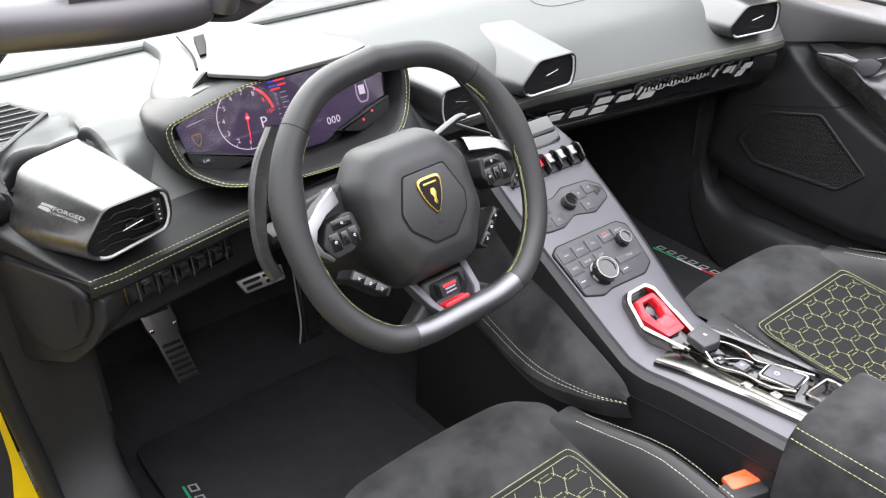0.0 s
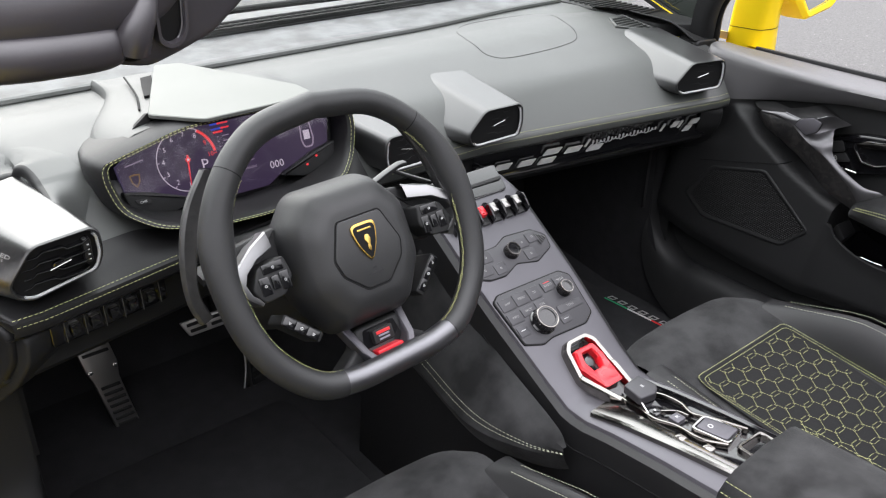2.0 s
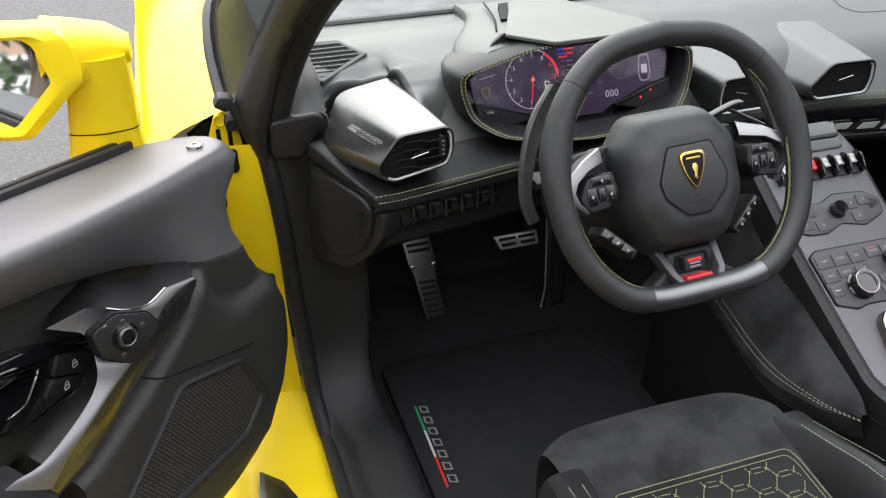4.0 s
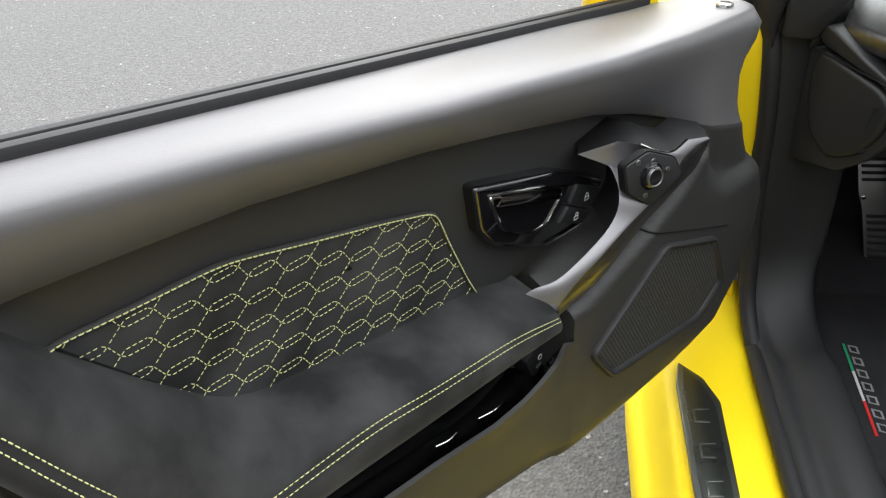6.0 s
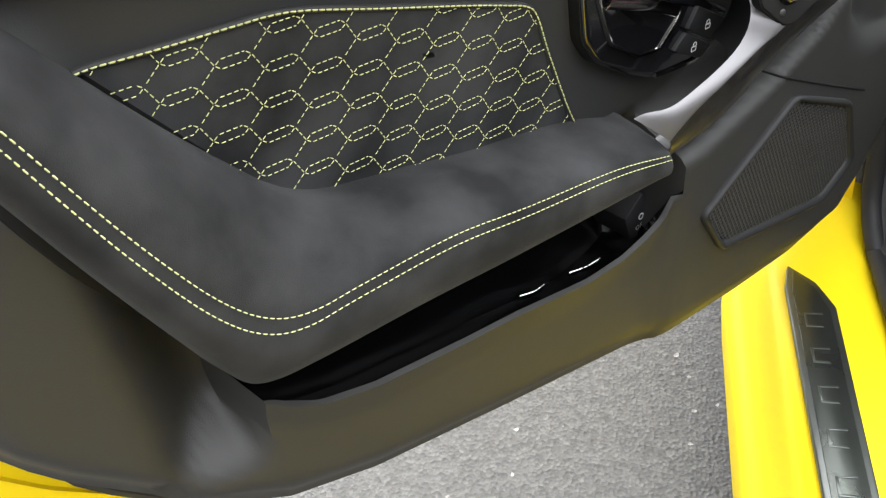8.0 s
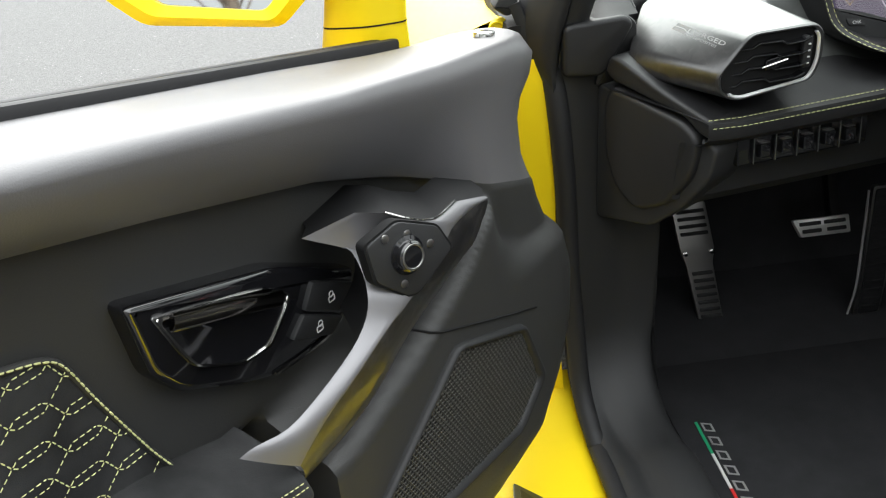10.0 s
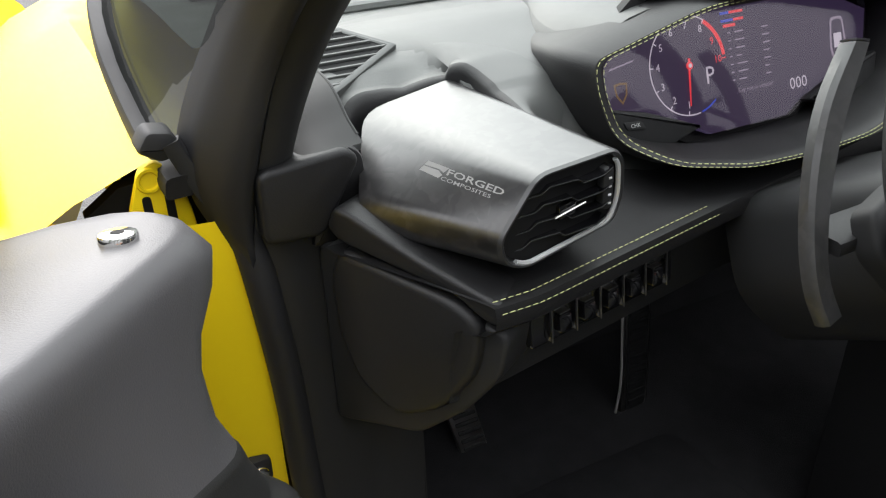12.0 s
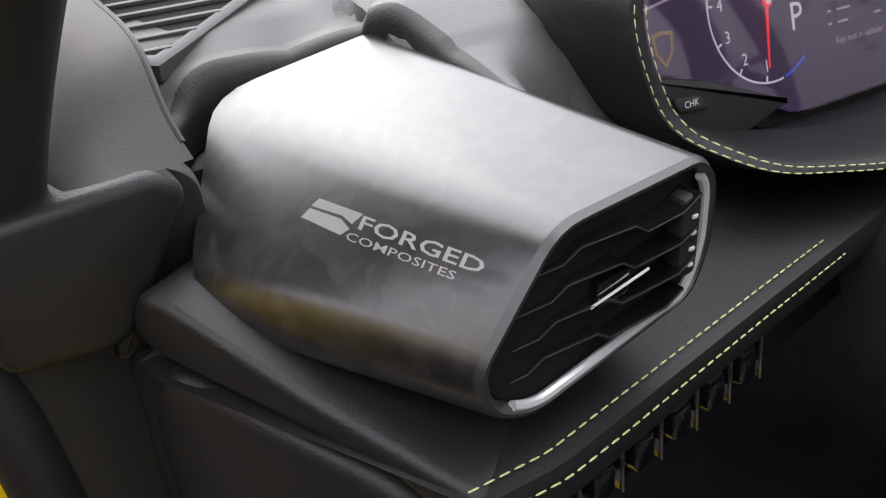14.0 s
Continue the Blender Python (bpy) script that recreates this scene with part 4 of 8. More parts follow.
# ---- air vents ----
def air_vent(label, front, back, yaw=0.0, skin_mat=FORGED):
    """A hooded nozzle: local x across, y ahead, z up; its mouth lies round (0, 0, 0)."""
    v = thing("air_vent", label, "air vent", group="dashboard air vents")
    f3 = [(x, -0.004 + yaw * (x + 0.05), z) for x, z in front]
    R0 = rounded3(f3, [0.010, 0.006, 0.006, 0.008, 0.008, 0.010, 0.010, 0.012])
    R1 = rounded3(back, [0.02, 0.012, 0.012, 0.014, 0.014, 0.014, 0.014, 0.014])
    c = Vector((0.001, 0, -0.003))
    lips = [[p + (c - p) * q + Vector((0, y, 0)) for p in R0] for q, y in ((0.115, 0.014), (0.1, 0.004), (0.085, -0.001), (0.06, -0.003), (0.03, -0.003), (0.01, -0.001))]
    rows = [[a.lerp(b, t) for a, b in zip(R0, R1)] for t in (0.0, 0.03, 0.1, 0.2, 0.3, 0.4, 0.5, 0.6, 0.7, 0.8, 0.9, 1.0)]
    part("hood", loft(rows, True), skin_mat, v, "satin forged carbon hood" if skin_mat is FORGED else "satin dark grey hood", angle=70)
    part("mouth_rim", loft(lips + [R0], True), SATINBLACK, v, "black rim round the mouth", angle=50)
    # chrome line along the lower and inner edge of the mouth
    low = rounded3([f3[1], f3[2], f3[3], f3[4], f3[5], f3[6]], 0.008)[5:26]
    low = [p + (c - p) * 0.1 + Vector((0, -0.0008, 0)) for p in low]
    part("chrome_edge", sweep(low, circle(0.0018, 8), up=(0, 1, 0)), BRIGHT, v, "chrome edge strip")
    throat = [[p + (c - p) * 0.108 + Vector((0, y, 0)) for p in R0] for y in (0.002, 0.05)]
    part("throat", loft(throat, True, True), DARK, v)
    for k in range(4):
        z = 0.018 - 0.0114 * k
        x0, x1 = -0.036 - 0.0045 * k, 0.038 - 0.004 * (k > 2)
        path = [(x0, 0.006, z - 0.003), (x0 + 0.018, 0.0055, z - 0.002), (x0 + 0.024, 0.005, z + 0.002), (x0 + 0.045, 0.0045, z + 0.0025), (x0 + 0.05, 0.0045, z - 0.001), (x1 - 0.008, 0.005, z + 0.0005), (x1, 0.006, z + 0.004)]
        part("louvre_line", sweep([(p[0], p[1] - 0.0062, p[2]) for p in path], circle(0.0003, 5), up=(0, 1, 0)), TRIM, v)
        part("louvre", sweep(path, [(-0.006, -0.0008), (0.006, -0.0008), (0.006, 0.0008), (-0.006, 0.0008)], up=(0, 0, 1)), GLOSS, v)
    part("louvre_tab", sweep([(-0.008, -0.001, -0.003), (0.016, -0.001, 0.003)], circle(0.0009, 6)), CHROME, v)
    part("tab_block", box(-0.004, 0.01, -0.006, 0.004, -0.0, 0.008, 0.001), GLOSS, v, M=frame_of((0, 0.008, 0), (1, 0, 0.2), (0, 0, 1)))
    wheel = part("thumb_wheel", box(0.031, 0.04, -0.008, 0.022, -0.004, 0.003, 0.002), TRIM, v, M=Matrix(((1, 0, 0, 0), (0, 0, -1, 0.003), (0, 1, 0, 0), (0, 0, 0, 1))))
    for k in range(4):
        part("wheel_mark", box(0.035, 0.0375, -0.004 + 0.006 * k, -0.0025 + 0.006 * k, 0.003, 0.0036, 0.0003), PRINT, wheel, M=Matrix(((1, 0, 0, 0), (0, 0, -1, 0.003), (0, 1, 0, 0), (0, 0, 0, 1))))
    return v


def rounded3(pts, r, n=4):
    """Round the corners of a closed 3D outline; r is one radius or one for each corner."""
    out, k = [], len(pts)
    rs = r if isinstance(r, list) else [r] * k
    for i in range(k):
        a, b, c = Vector(pts[i - 1]), Vector(pts[i]), Vector(pts[(i + 1) % k])
        ra = min(rs[i], (a - b).length * 0.45, (c - b).length * 0.45)
        p, q = b + (a - b).normalized() * ra, b + (c - b).normalized() * ra
        for j in range(n + 1):
            t = j / n
            out.append(p * (1 - t) ** 2 + b * 2 * t * (1 - t) + q * t * t)
    return out


vent = air_vent("hooded dash vent with pale satin cap, beside the driver's door",
                [(-0.023, 0.031), (0.045, 0.032), (0.054, 0.023), (0.055, -0.003), (0.047, -0.022), (-0.034, -0.032), (-0.051, -0.023), (-0.055, -0.006)],
                [(-0.062, 0.178, 0.030), (0.014, 0.178, 0.043), (0.024, 0.175, 0.036), (0.028, 0.165, 0.0), (0.01, 0.15, -0.03), (-0.07, 0.12, -0.036), (-0.104, 0.09, -0.026), (-0.102, 0.1, -0.002)], 0.13)
# pale mark on the outer hood: a slanted flash and two printed words, laid on its curved side
MV = frame_of((-0.0605, 0.0317, 0.0250), (0.515, -0.84, -0.17), (0.61, 0.1, 0.79))
skin = BVHTree.FromPolygons([v.co.copy() for v in vent.children[0].data.vertices], [list(p.vertices) for p in vent.children[0].data.polygons])


def lay_on_hood(ob):
    """Press a flat print onto the hood's side."""
    nrm = (MV.to_3x3() @ Vector((0, 0, 1))).normalized()
    for v in ob.data.vertices:
        hit = skin.ray_cast(v.co + nrm * 0.05, -nrm)
        if hit[0] is not None:
            v.co = hit[0] + hit[1] * (0.0005 if hit[1].dot(nrm) > 0 else -0.0005)


for q in ([(-0.027, -0.0025), (-0.0255, 0.001), (-0.0145, 0.0012), (-0.0105, -0.0008), (-0.0125, -0.0035)], [(-0.0255, 0.0018), (-0.024, 0.0048), (-0.0085, 0.0048), (-0.0105, 0.0008), (-0.0145, 0.0022)]):
    lay_on_hood(part("printed_flash", ([(x, y, 0) for x, y in q], [list(range(len(q)))]), PRINTGREY, vent, M=MV))
lay_on_hood(lettering("printed_word", "FORGED", 0.0062, MV @ Matrix.Translation((-0.0085, 0.0020, 0.0008)) @ Matrix.Scale(1.72, 4, (1, 0, 0)), PRINTGREY, vent, "LEFT", bold=0.012))
lay_on_hood(lettering("printed_word", "COMPOSITES", 0.0036, MV @ Matrix.Translation((-0.0105, -0.0030, 0.0008)) @ Matrix.Scale(1.72, 4, (1, 0, 0)), PRINTGREY, vent, "LEFT", bold=0.003))
vent.matrix_basis = Matrix.Translation((-0.612, 0.207, 0.749))


HOODGREY = material("satin_hood_grey", (0.02, 0.0205, 0.021), 0.34, spec=0.9, coat=0.15, bump=0.05, scale=900)
# the other three sink into the pad towards the windscreen
low_vent = air_vent("hooded dash vent over the middle console",
                    [(-0.028, 0.028), (0.042, 0.029), (0.050, 0.021), (0.052, -0.004), (0.046, -0.028), (-0.046, -0.032), (-0.058, -0.023), (-0.061, -0.008)],
                    [(-0.030, 0.205, 0.047), (0.050, 0.195, 0.0445), (0.060, 0.19, 0.035), (0.066, 0.17, 0.0), (0.055, 0.15, -0.03), (-0.065, 0.10, -0.036), (-0.088, 0.075, -0.030), (-0.080, 0.10, -0.005)], 0.0, HOODGREY)
YAW = Matrix(((1, 0, 0, 0), (-0.18, 1, 0, 0), (0, 0, 1, 0), (0, 0, 0, 1)))
low_vent.matrix_basis = Matrix.Translation((0.108, 0.272, 0.742)) @ YAW
for m, label in ((Matrix.Translation((-0.073, 0.274, 0.740)) @ Matrix.Diagonal((-1, 1, 1, 1)) @ YAW, "hooded dash vent beside the instrument hood"),
                 (Matrix.Translation((0.584, 0.212, 0.754)) @ Matrix(((1.02, 0.36, 0, 0), (-0.2, 1, 0, 0), (0, -0.04, 1, 0), (0, 0, 0, 1))), "hooded dash vent beside the passenger door")):
    ob = copy_thing(low_vent, m)
    ob.matrix_basis = m
    tagged(ob, label)
# the pad stands a little proud behind the driver's vent, with a dark wall down to the hood
base = spline([(-0.706, 0.335, 0.764), (-0.70, 0.365, 0.766), (-0.682, 0.388, 0.770), (-0.655, 0.392, 0.777), (-0.625, 0.391, 0.785), (-0.602, 0.386, 0.789), (-0.591, 0.37, 0.789), (-0.588, 0.34, 0.787), (-0.586, 0.30, 0.783), (-0.584, 0.26, 0.778)], 7)
wall, crown = [], []
for i, p in enumerate(base):
    t = (base[min(i + 1, len(base) - 1)] - base[max(i - 1, 0)]).normalized()
    out = Vector((-t.y, t.x, 0)).normalized()
    k = i / (len(base) - 1)
    end = smooth01((1 - k) / 0.25)
    h = smooth01(k / 0.1) * end
    q = p + out * 0.02
    top = max(p.z + 0.004 * h, pad_height(q.x, q.y) + 0.001)
    rise, wide = top - p.z, 0.12 + 0.88 * end
    wall.append([p + out * a * wide + Vector((0, 0, z)) for a, z in ((0.0002, -0.014), (0.0008, -0.001), (0.002, 0.45 * rise), (0.0045, 0.82 * rise), (0.008, 0.97 * rise), (0.0095, 0.99 * rise))])
    blend = []
    for a in (0.03, 0.042, 0.056, 0.072):
        f = p + out * a * max(wide, 0.5)
        under = pad_height(f.x, f.y)
        blend.append(Vector((f.x, f.y, max(under, under + (top - under) * (1 - smooth01((a - 0.014) / 0.054))) + (0.0006 if a < 0.07 else -0.003))))
    crown.append([p + out * a * wide + Vector((0, 0, z)) for a, z in ((0.0092, 0.988 * rise), (0.013, rise), (0.02, 0.99 * rise))] + blend)
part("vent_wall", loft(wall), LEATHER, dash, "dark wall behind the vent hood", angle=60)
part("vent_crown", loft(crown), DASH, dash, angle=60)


# ---- instrument hood and screen ----
hood = thing("instrument_cluster", "hexagonal leather instrument hood with a lit digital screen", "instrument cluster", (CX, 0.35, 0.72))


def bez(k):
    """Outline of the stitched rim (x, y, z), left to right and mirrored."""
    half = [(-0.005, 0.300, 0.842), (-0.075, 0.302, 0.838), (-0.182, 0.302, 0.811), (-0.183, 0.296, 0.790), (-0.173, 0.285, 0.752), (-0.138, 0.254, 0.733), (-0.07, 0.238, 0.723), (-0.005, 0.236, 0.721)]
    pts = half + [(-x, y, z) for x, y, z in half[::-1]]
    c = Vector((0, 0.28, 0.78))
    return [Vector((CX, 0, 0)) + c + (Vector(p) - c) * k for p in pts]


def rim_ring(k, dy=0.0, dz=0.0):
    return [p + Vector((0, dy, dz)) for p in rounded3(bez(k), 0.018, 4)]


outer = [rim_ring(0.84, 0.15, -0.006), rim_ring(1.0, 0.085, -0.004), rim_ring(1.05, 0.045, -0.001), rim_ring(1.045, 0.02, 0), rim_ring(1.015, 0.004), rim_ring(1.0, 0.0), rim_ring(0.97, 0.0), rim_ring(0.945, 0.004), rim_ring(0.935, 0.012), rim_ring(0.925, 0.045)]
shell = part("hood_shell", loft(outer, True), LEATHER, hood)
for k in (0.995, 0.962):
    pts = rim_ring(k, -0.0008)
    part("stitching", stitches(pts + pts[:1], (0, -0.95, 0.2)), THREAD, hood, "yellow-green thread")
# saddle running back from the hood over the dash
rows = []
for i in range(9):
    t = i / 8
    y = 0.335 + 0.33 * t
    w = 0.168 + 0.006 * smooth01(t / 0.2) - 0.104 * smooth01((t - 0.12) / 0.75)
    top = 0.838 - 0.02 * t - 0.014 * smooth01((t - 0.65) / 0.35)
    rows.append([(CX - w, y, 0.755 + 0.03 * t), (CX - w * 0.99, y, 0.79), (CX - w * 0.93, y, 0.814), (CX - w * 0.72, y, top - 0.001), (CX, y, top + 0.003), (CX + w * 0.72, y, top - 0.001), (CX + w * 0.93, y, 0.814), (CX + w * 0.99, y, 0.79), (CX + w, y, 0.755 + 0.03 * t)])
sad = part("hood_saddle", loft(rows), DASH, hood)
sad.modifiers.new("smooth", "SUBSURF").levels = 1
# pale visor plate
vis = [(-0.098, 0.348, 0.8475), (-0.047, 0.290, 0.8475), (0.078, 0.293, 0.8475), (0.122, 0.312, 0.8475), (0.122, 0.348, 0.8475), (0.034, 0.548, 0.8475), (-0.002, 0.558, 0.8475)]
top = [Vector((CX + x, y, z)) for x, y, z in vis]
tr = rounded3(top, 0.006, 3)
part("visor_plate", loft([[p + Vector((0, 0, -0.005)) for p in tr], [p + Vector((0, 0, -0.001)) for p in tr], [p + (Vector((CX, 0.4, 0.8475)) - p) * 0.012 for p in tr]], True, True), VISOR, hood, "pale satin visor plate", angle=20)
part("visor_base", loft([[p + Vector((0, 0.01, -0.014)) + (Vector((CX, .4, .84)) - p) * 0.06 for p in tr], [p + Vector((0, 0.004, -0.008)) + (Vector((CX, .4, .85)) - p) * 0.03 for p in tr]], True, True), DARK, hood)

# open recess and seam beside the visor
part("visor_recess", prism([(CX - 0.029, 0.548), (CX - 0.010, 0.552), (CX - 0.048, 0.462), (CX - 0.058, 0.462)], 0.80, 0.8345), DARK, hood, "dark recess beside the visor plate")
part("saddle_seam", sweep(spline([(CX - 0.040, 0.585, 0.828), (CX - 0.066, 0.47, 0.8345), (CX - 0.086, 0.41, 0.8335)], 6), circle(0.0016, 6)), DARK, hood)

MS = frame_of((CX, 0.326, 0.772), (1, 0, 0), (0, 0.33, 1))
scr = [(-0.155, 0.022), (-0.15, -0.028), (-0.075, -0.036), (-0.045, -0.05), (0.045, -0.05), (0.07, -0.036), (0.15, -0.018), (0.16, 0.03), (0.08, 0.064), (-0.085, 0.064)]
screen = part("screen", prism(scr, -0.006, 0.0), SCREEN, hood, "dark violet lit screen", M=MS)
back = [(x * 1.12, y * 1.25) for x, y in scr]
part("screen_well", prism(back, -0.02, -0.0065), DARK, hood, M=MS)
for s in (-1, 1):
    wing = rounded([(s * 0.158, -0.009), (s * 0.12, -0.018), (s * 0.062, -0.040), (s * 0.1, -0.050), (s * 0.15, -0.038)], 0.005, 3)
    part("lower_wing", prism(wing, -0.004, 0.012, 0.003), TRIM, hood, M=MS)
chk = part("check_button", prism(rounded([(-0.146, -0.022), (-0.128, -0.024), (-0.124, -0.031), (-0.143, -0.029)], 0.002, 2), 0.012, 0.0135, 0.0006), TRIM, hood, M=MS)
lettering("check_text", "CHK", 0.0046, MS @ Matrix.Translation((-0.135, -0.0265, 0.0139)), PRINT, chk)
for x, y in ((0.105, -0.034), (0.122, -0.025)):
    part("warning_lamp", prism(circle(0.0019, 8, x, y), 0.0118, 0.0126), REDGLOW, hood, M=MS)

TX, TY, TR = -0.061, 0.011, 0.042


def dial_pt(a, r):
    return (TX + r * math.cos(a), TY + r * math.sin(a))


def arc(a0, a1, r0, r1, n=28):
    o = [dial_pt(a0 + (a1 - a0) * i / n, r1) for i in range(n + 1)]
    q = [dial_pt(a0 + (a1 - a0) * i / n, r0) for i in range(n + 1)]
    return loft([[(x, y, 0.0004) for x, y in q], [(x, y, 0.0004) for x, y in o]])


part("dial_ring", arc(radians(280), radians(60), TR - 0.0011, TR, 40), WHITEGLOW, screen, M=MS)
part("red_band", arc(radians(60), radians(5), TR - 0.0036, TR), REDGLOW, screen, M=MS)
part("idle_band", arc(radians(282), radians(308), TR - 0.0014, TR), BLUEGLOW, screen, M=MS)
for i in range(1, 11):
    a = radians(262 - (i - 1) * 29.0)
    red = i > 8
    x, y = dial_pt(a, TR - 0.009)
    lettering("dial_number", str(i), 0.0088, MS @ Matrix.Translation((x, y, 0.0005)), REDGLOW if red else WHITEGLOW, screen)
    t = [dial_pt(a - 0.012, TR - 0.004), dial_pt(a + 0.012, TR - 0.004), dial_pt(a + 0.012, TR), dial_pt(a - 0.012, TR)]
    part("dial_tick", prism(t, 0.0003, 0.0006), REDGLOW if red else WHITEGLOW, screen, M=MS)
na = radians(264)
nd, ns = Vector((math.cos(na), math.sin(na))), Vector((-math.sin(na), math.cos(na)))
o = Vector((TX, TY))
part("needle", prism([tuple(o + nd * -0.006 + ns * 0.0011), tuple(o + nd * 0.034 + ns * 0.0004), tuple(o + nd * 0.034 - ns * 0.0004), tuple(o + nd * -0.006 - ns * 0.0011)], 0.001, 0.0015), REDGLOW, screen, M=MS)
part("needle_hub", prism(circle(0.0034, 14, TX, TY), 0.0012, 0.0022, 0.0004), REDGLOW, screen, M=MS)
part("needle_tip", prism(circle(0.0018, 10, TX, TY), 0.0022, 0.0026), WHITEGLOW, screen, M=MS)
lettering("gear_letter", "P", 0.021, MS @ Matrix.Translation((TX + 0.022, TY - 0.012, 0.0006)), WHITEGLOW, screen)
lettering("speed_digits", "000", 0.015, MS @ Matrix.Translation((0.064, -0.024, 0.0006)), WHITEGLOW, screen)
lettering("message", "Key not in vehicle?", 0.0056, MS @ Matrix.Translation((0.012, -0.019, 0.0006)), GREYGLOW, screen)
random.seed(5)
for k in range(7):
    y = 0.031 - 0.0068 * k
    for x, w in ((-0.014, 0.003), (-0.006, random.uniform(0.006, 0.012)), (0.026, random.uniform(0.005, 0.009))):
        part("text_bar", prism([(x, y), (x + w, y), (x + w, y + 0.0012), (x, y + 0.0012)], 0.0003, 0.0006), GREYGLOW, screen, M=MS)
part("text_bar", prism([(-0.143, 0.0195), (-0.118, 0.0235), (-0.118, 0.0247), (-0.143, 0.0207)], 0.0003, 0.0006), GREYGLOW, screen, M=MS)
part("warning_line", prism([(-0.018, 0.0365), (-0.004, 0.0365), (-0.004, 0.039), (-0.018, 0.039)], 0.0003, 0.0006), REDGLOW, screen, M=MS)
for y, w in ((0.041, 0.014), (0.0475, 0.01)):
    part("gauge_bar", prism([(-0.02, y), (-0.02 + w, y), (-0.02 + w, y + 0.0022), (-0.02, y + 0.0022)], 0.0003, 0.0006), BLUEGLOW, screen, M=MS)
    part("gauge_bar", prism([(-0.02 + w, y), (0.006, y), (0.006, y + 0.0022), (-0.02 + w, y + 0.0022)], 0.0003, 0.0006), REDGLOW, screen, M=MS)
sh = [(-0.141, 0.008), (-0.134, 0.009), (-0.127, 0.008), (-0.1285, -0.002), (-0.134, -0.009), (-0.1395, -0.002)]
part("screen_shield", ring(sh, [(-0.134 + (x + 0.134) * 0.74, (y - 0.001) * 0.76 + 0.001) for x, y in sh], 0.0003, 0.0006, 0.0001), glow("screen_gold", (0.5, 0.33, 0.1), 0.3), screen, M=MS)
cr = rounded([(0.112, 0.028), (0.128, 0.028), (0.131, 0.0), (0.127, -0.012), (0.113, -0.012), (0.109, 0.0)], 0.004, 2)
part("car_symbol", ring(cr, [(0.12 + (x - 0.12) * 0.8, 0.008 + (y - 0.008) * 0.88) for x, y in cr], 0.0003, 0.0007, 0.0002), GREYGLOW, screen, M=MS)
part("seat_symbol", prism([(0.115, 0.0), (0.125, 0.0), (0.125, 0.013), (0.115, 0.013)], 0.0003, 0.0006), WHITEGLOW, screen, M=MS)
pane = part("cover_pane", prism(scr, 0.004, 0.005), COVER, hood, M=MS)
pane.visible_shadow = False

# ---- steering wheel ----
A = radians(27.6)
WU, WV, WN = Vector((1, 0, 0)), Vector((0, math.sin(A), math.cos(A))), Vector((0, -math.cos(A), math.sin(A)))
MW = frame_of((-0.3263, 0.031, 0.760), WU, WV, WN) @ Matrix.Rotation(radians(1.9), 4, "Z") @ Matrix.Scale(1.085, 4)
wheel = thing("steering_wheel", "black leather flat-bottomed steering wheel with silver spokes", "steering wheel", (-0.356, 0.02, 0.78))
ctl = [(0, 0.152), (0.075, 0.138), (0.128, 0.092), (0.153, 0.03), (0.153, -0.035), (0.135, -0.088), (0.098, -0.128), (0.055, -0.1405), (0, -0.142)]
half = spline(ctl, 7)
loop = half + [Vector((-p.x, p.y)) for p in half[::-1][1:-1]]
loop = [Vector((p.x * 0.968 - 0.005, p.y * 0.97 + 0.005)) for p in loop]
n = len(loop)


def rim_section(p, scale=1.0):
    """Oval grip, flatter behind, with thumb rests by the upper spokes."""
    thumb = math.exp(-((p.y - 0.045) / 0.03) ** 2) * (1 if abs(p.x) > 0.08 else 0)
    a, b = 0.0145 + 0.0035 * thumb, 0.0145
    return [(a * math.cos(t) * scale, b * math.sin(t) * scale) for t in [2 * math.pi * i / 16 for i in range(16)]]


def rim_piece(i0, i1, scale=1.0, flat=False):
    rows = []
    for i in range(i0, i1 + 1):
        p, d = loop[i % n], (loop[(i + 1) % n] - loop[(i - 1) % n]).normalized()
        out = Vector((d.y, -d.x))
        rows.append([(p.x + out.x * -a, p.y + out.y * -a, -0.004 + b) for a, b in rim_section(p, scale)])
    return loft(rows, True, True)


idx = [i for i, p in enumerate(loop) if p.y < -0.125 and abs(p.x) < 0.074]
lo, hi = min(idx), max(idx)
WHEEL = material("wheel_leather", (0.022, 0.0225, 0.0235), 0.46, spec=0.55, bump=0.4, scale=1200)
part("rim_grip", rim_piece(hi, lo + n), WHEEL, wheel, "smooth black leather", M=MW)
part("rim_bottom", rim_piece(lo, hi, 0.96), SILVER, wheel, "satin silver lower rim", M=MW)
for sgn in (1, -1):
    sel = [p for p in loop if p.x * sgn > 0.072 and -0.132 < p.y < 0.115]
    sel = spline([tuple(p) for p in sel], 2)
    sides = []
    for phase in (0, 1):
        path = [MW @ Vector((p.x - p.normalized().x * 0.0146, p.y - p.normalized().y * 0.0146, -0.002 + (0.0032 if (k + phase) % 2 else -0.0032))) for k, p in enumerate(sel)]
        sides.append(stitches(path, MW.to_3x3() @ Vector((-sgn, 0, 0.3)), 0.006, 0.0003, 0.0003))
    part("rim_stitching", join(*sides), THREAD, wheel, "yellow-green cross stitching")
for sgn in (1, -1):
    i = min(range(n), key=lambda j: (loop[j] - Vector((sgn * 0.114, 0.111))).length)
    p, d = loop[i], (loop[(i + 1) % n] - loop[i - 1]).normalized()
    out = Vector((d.y, -d.x))
    rows = [[(p.x - out.x * a + d.x * e, p.y - out.y * a + d.y * e, -0.004 + b) for a, b in rim_section(p, 1.012)] for e in (0.0, 0.001)]
    part("rim_seam", loft(rows, True), DARK, wheel, M=MW)
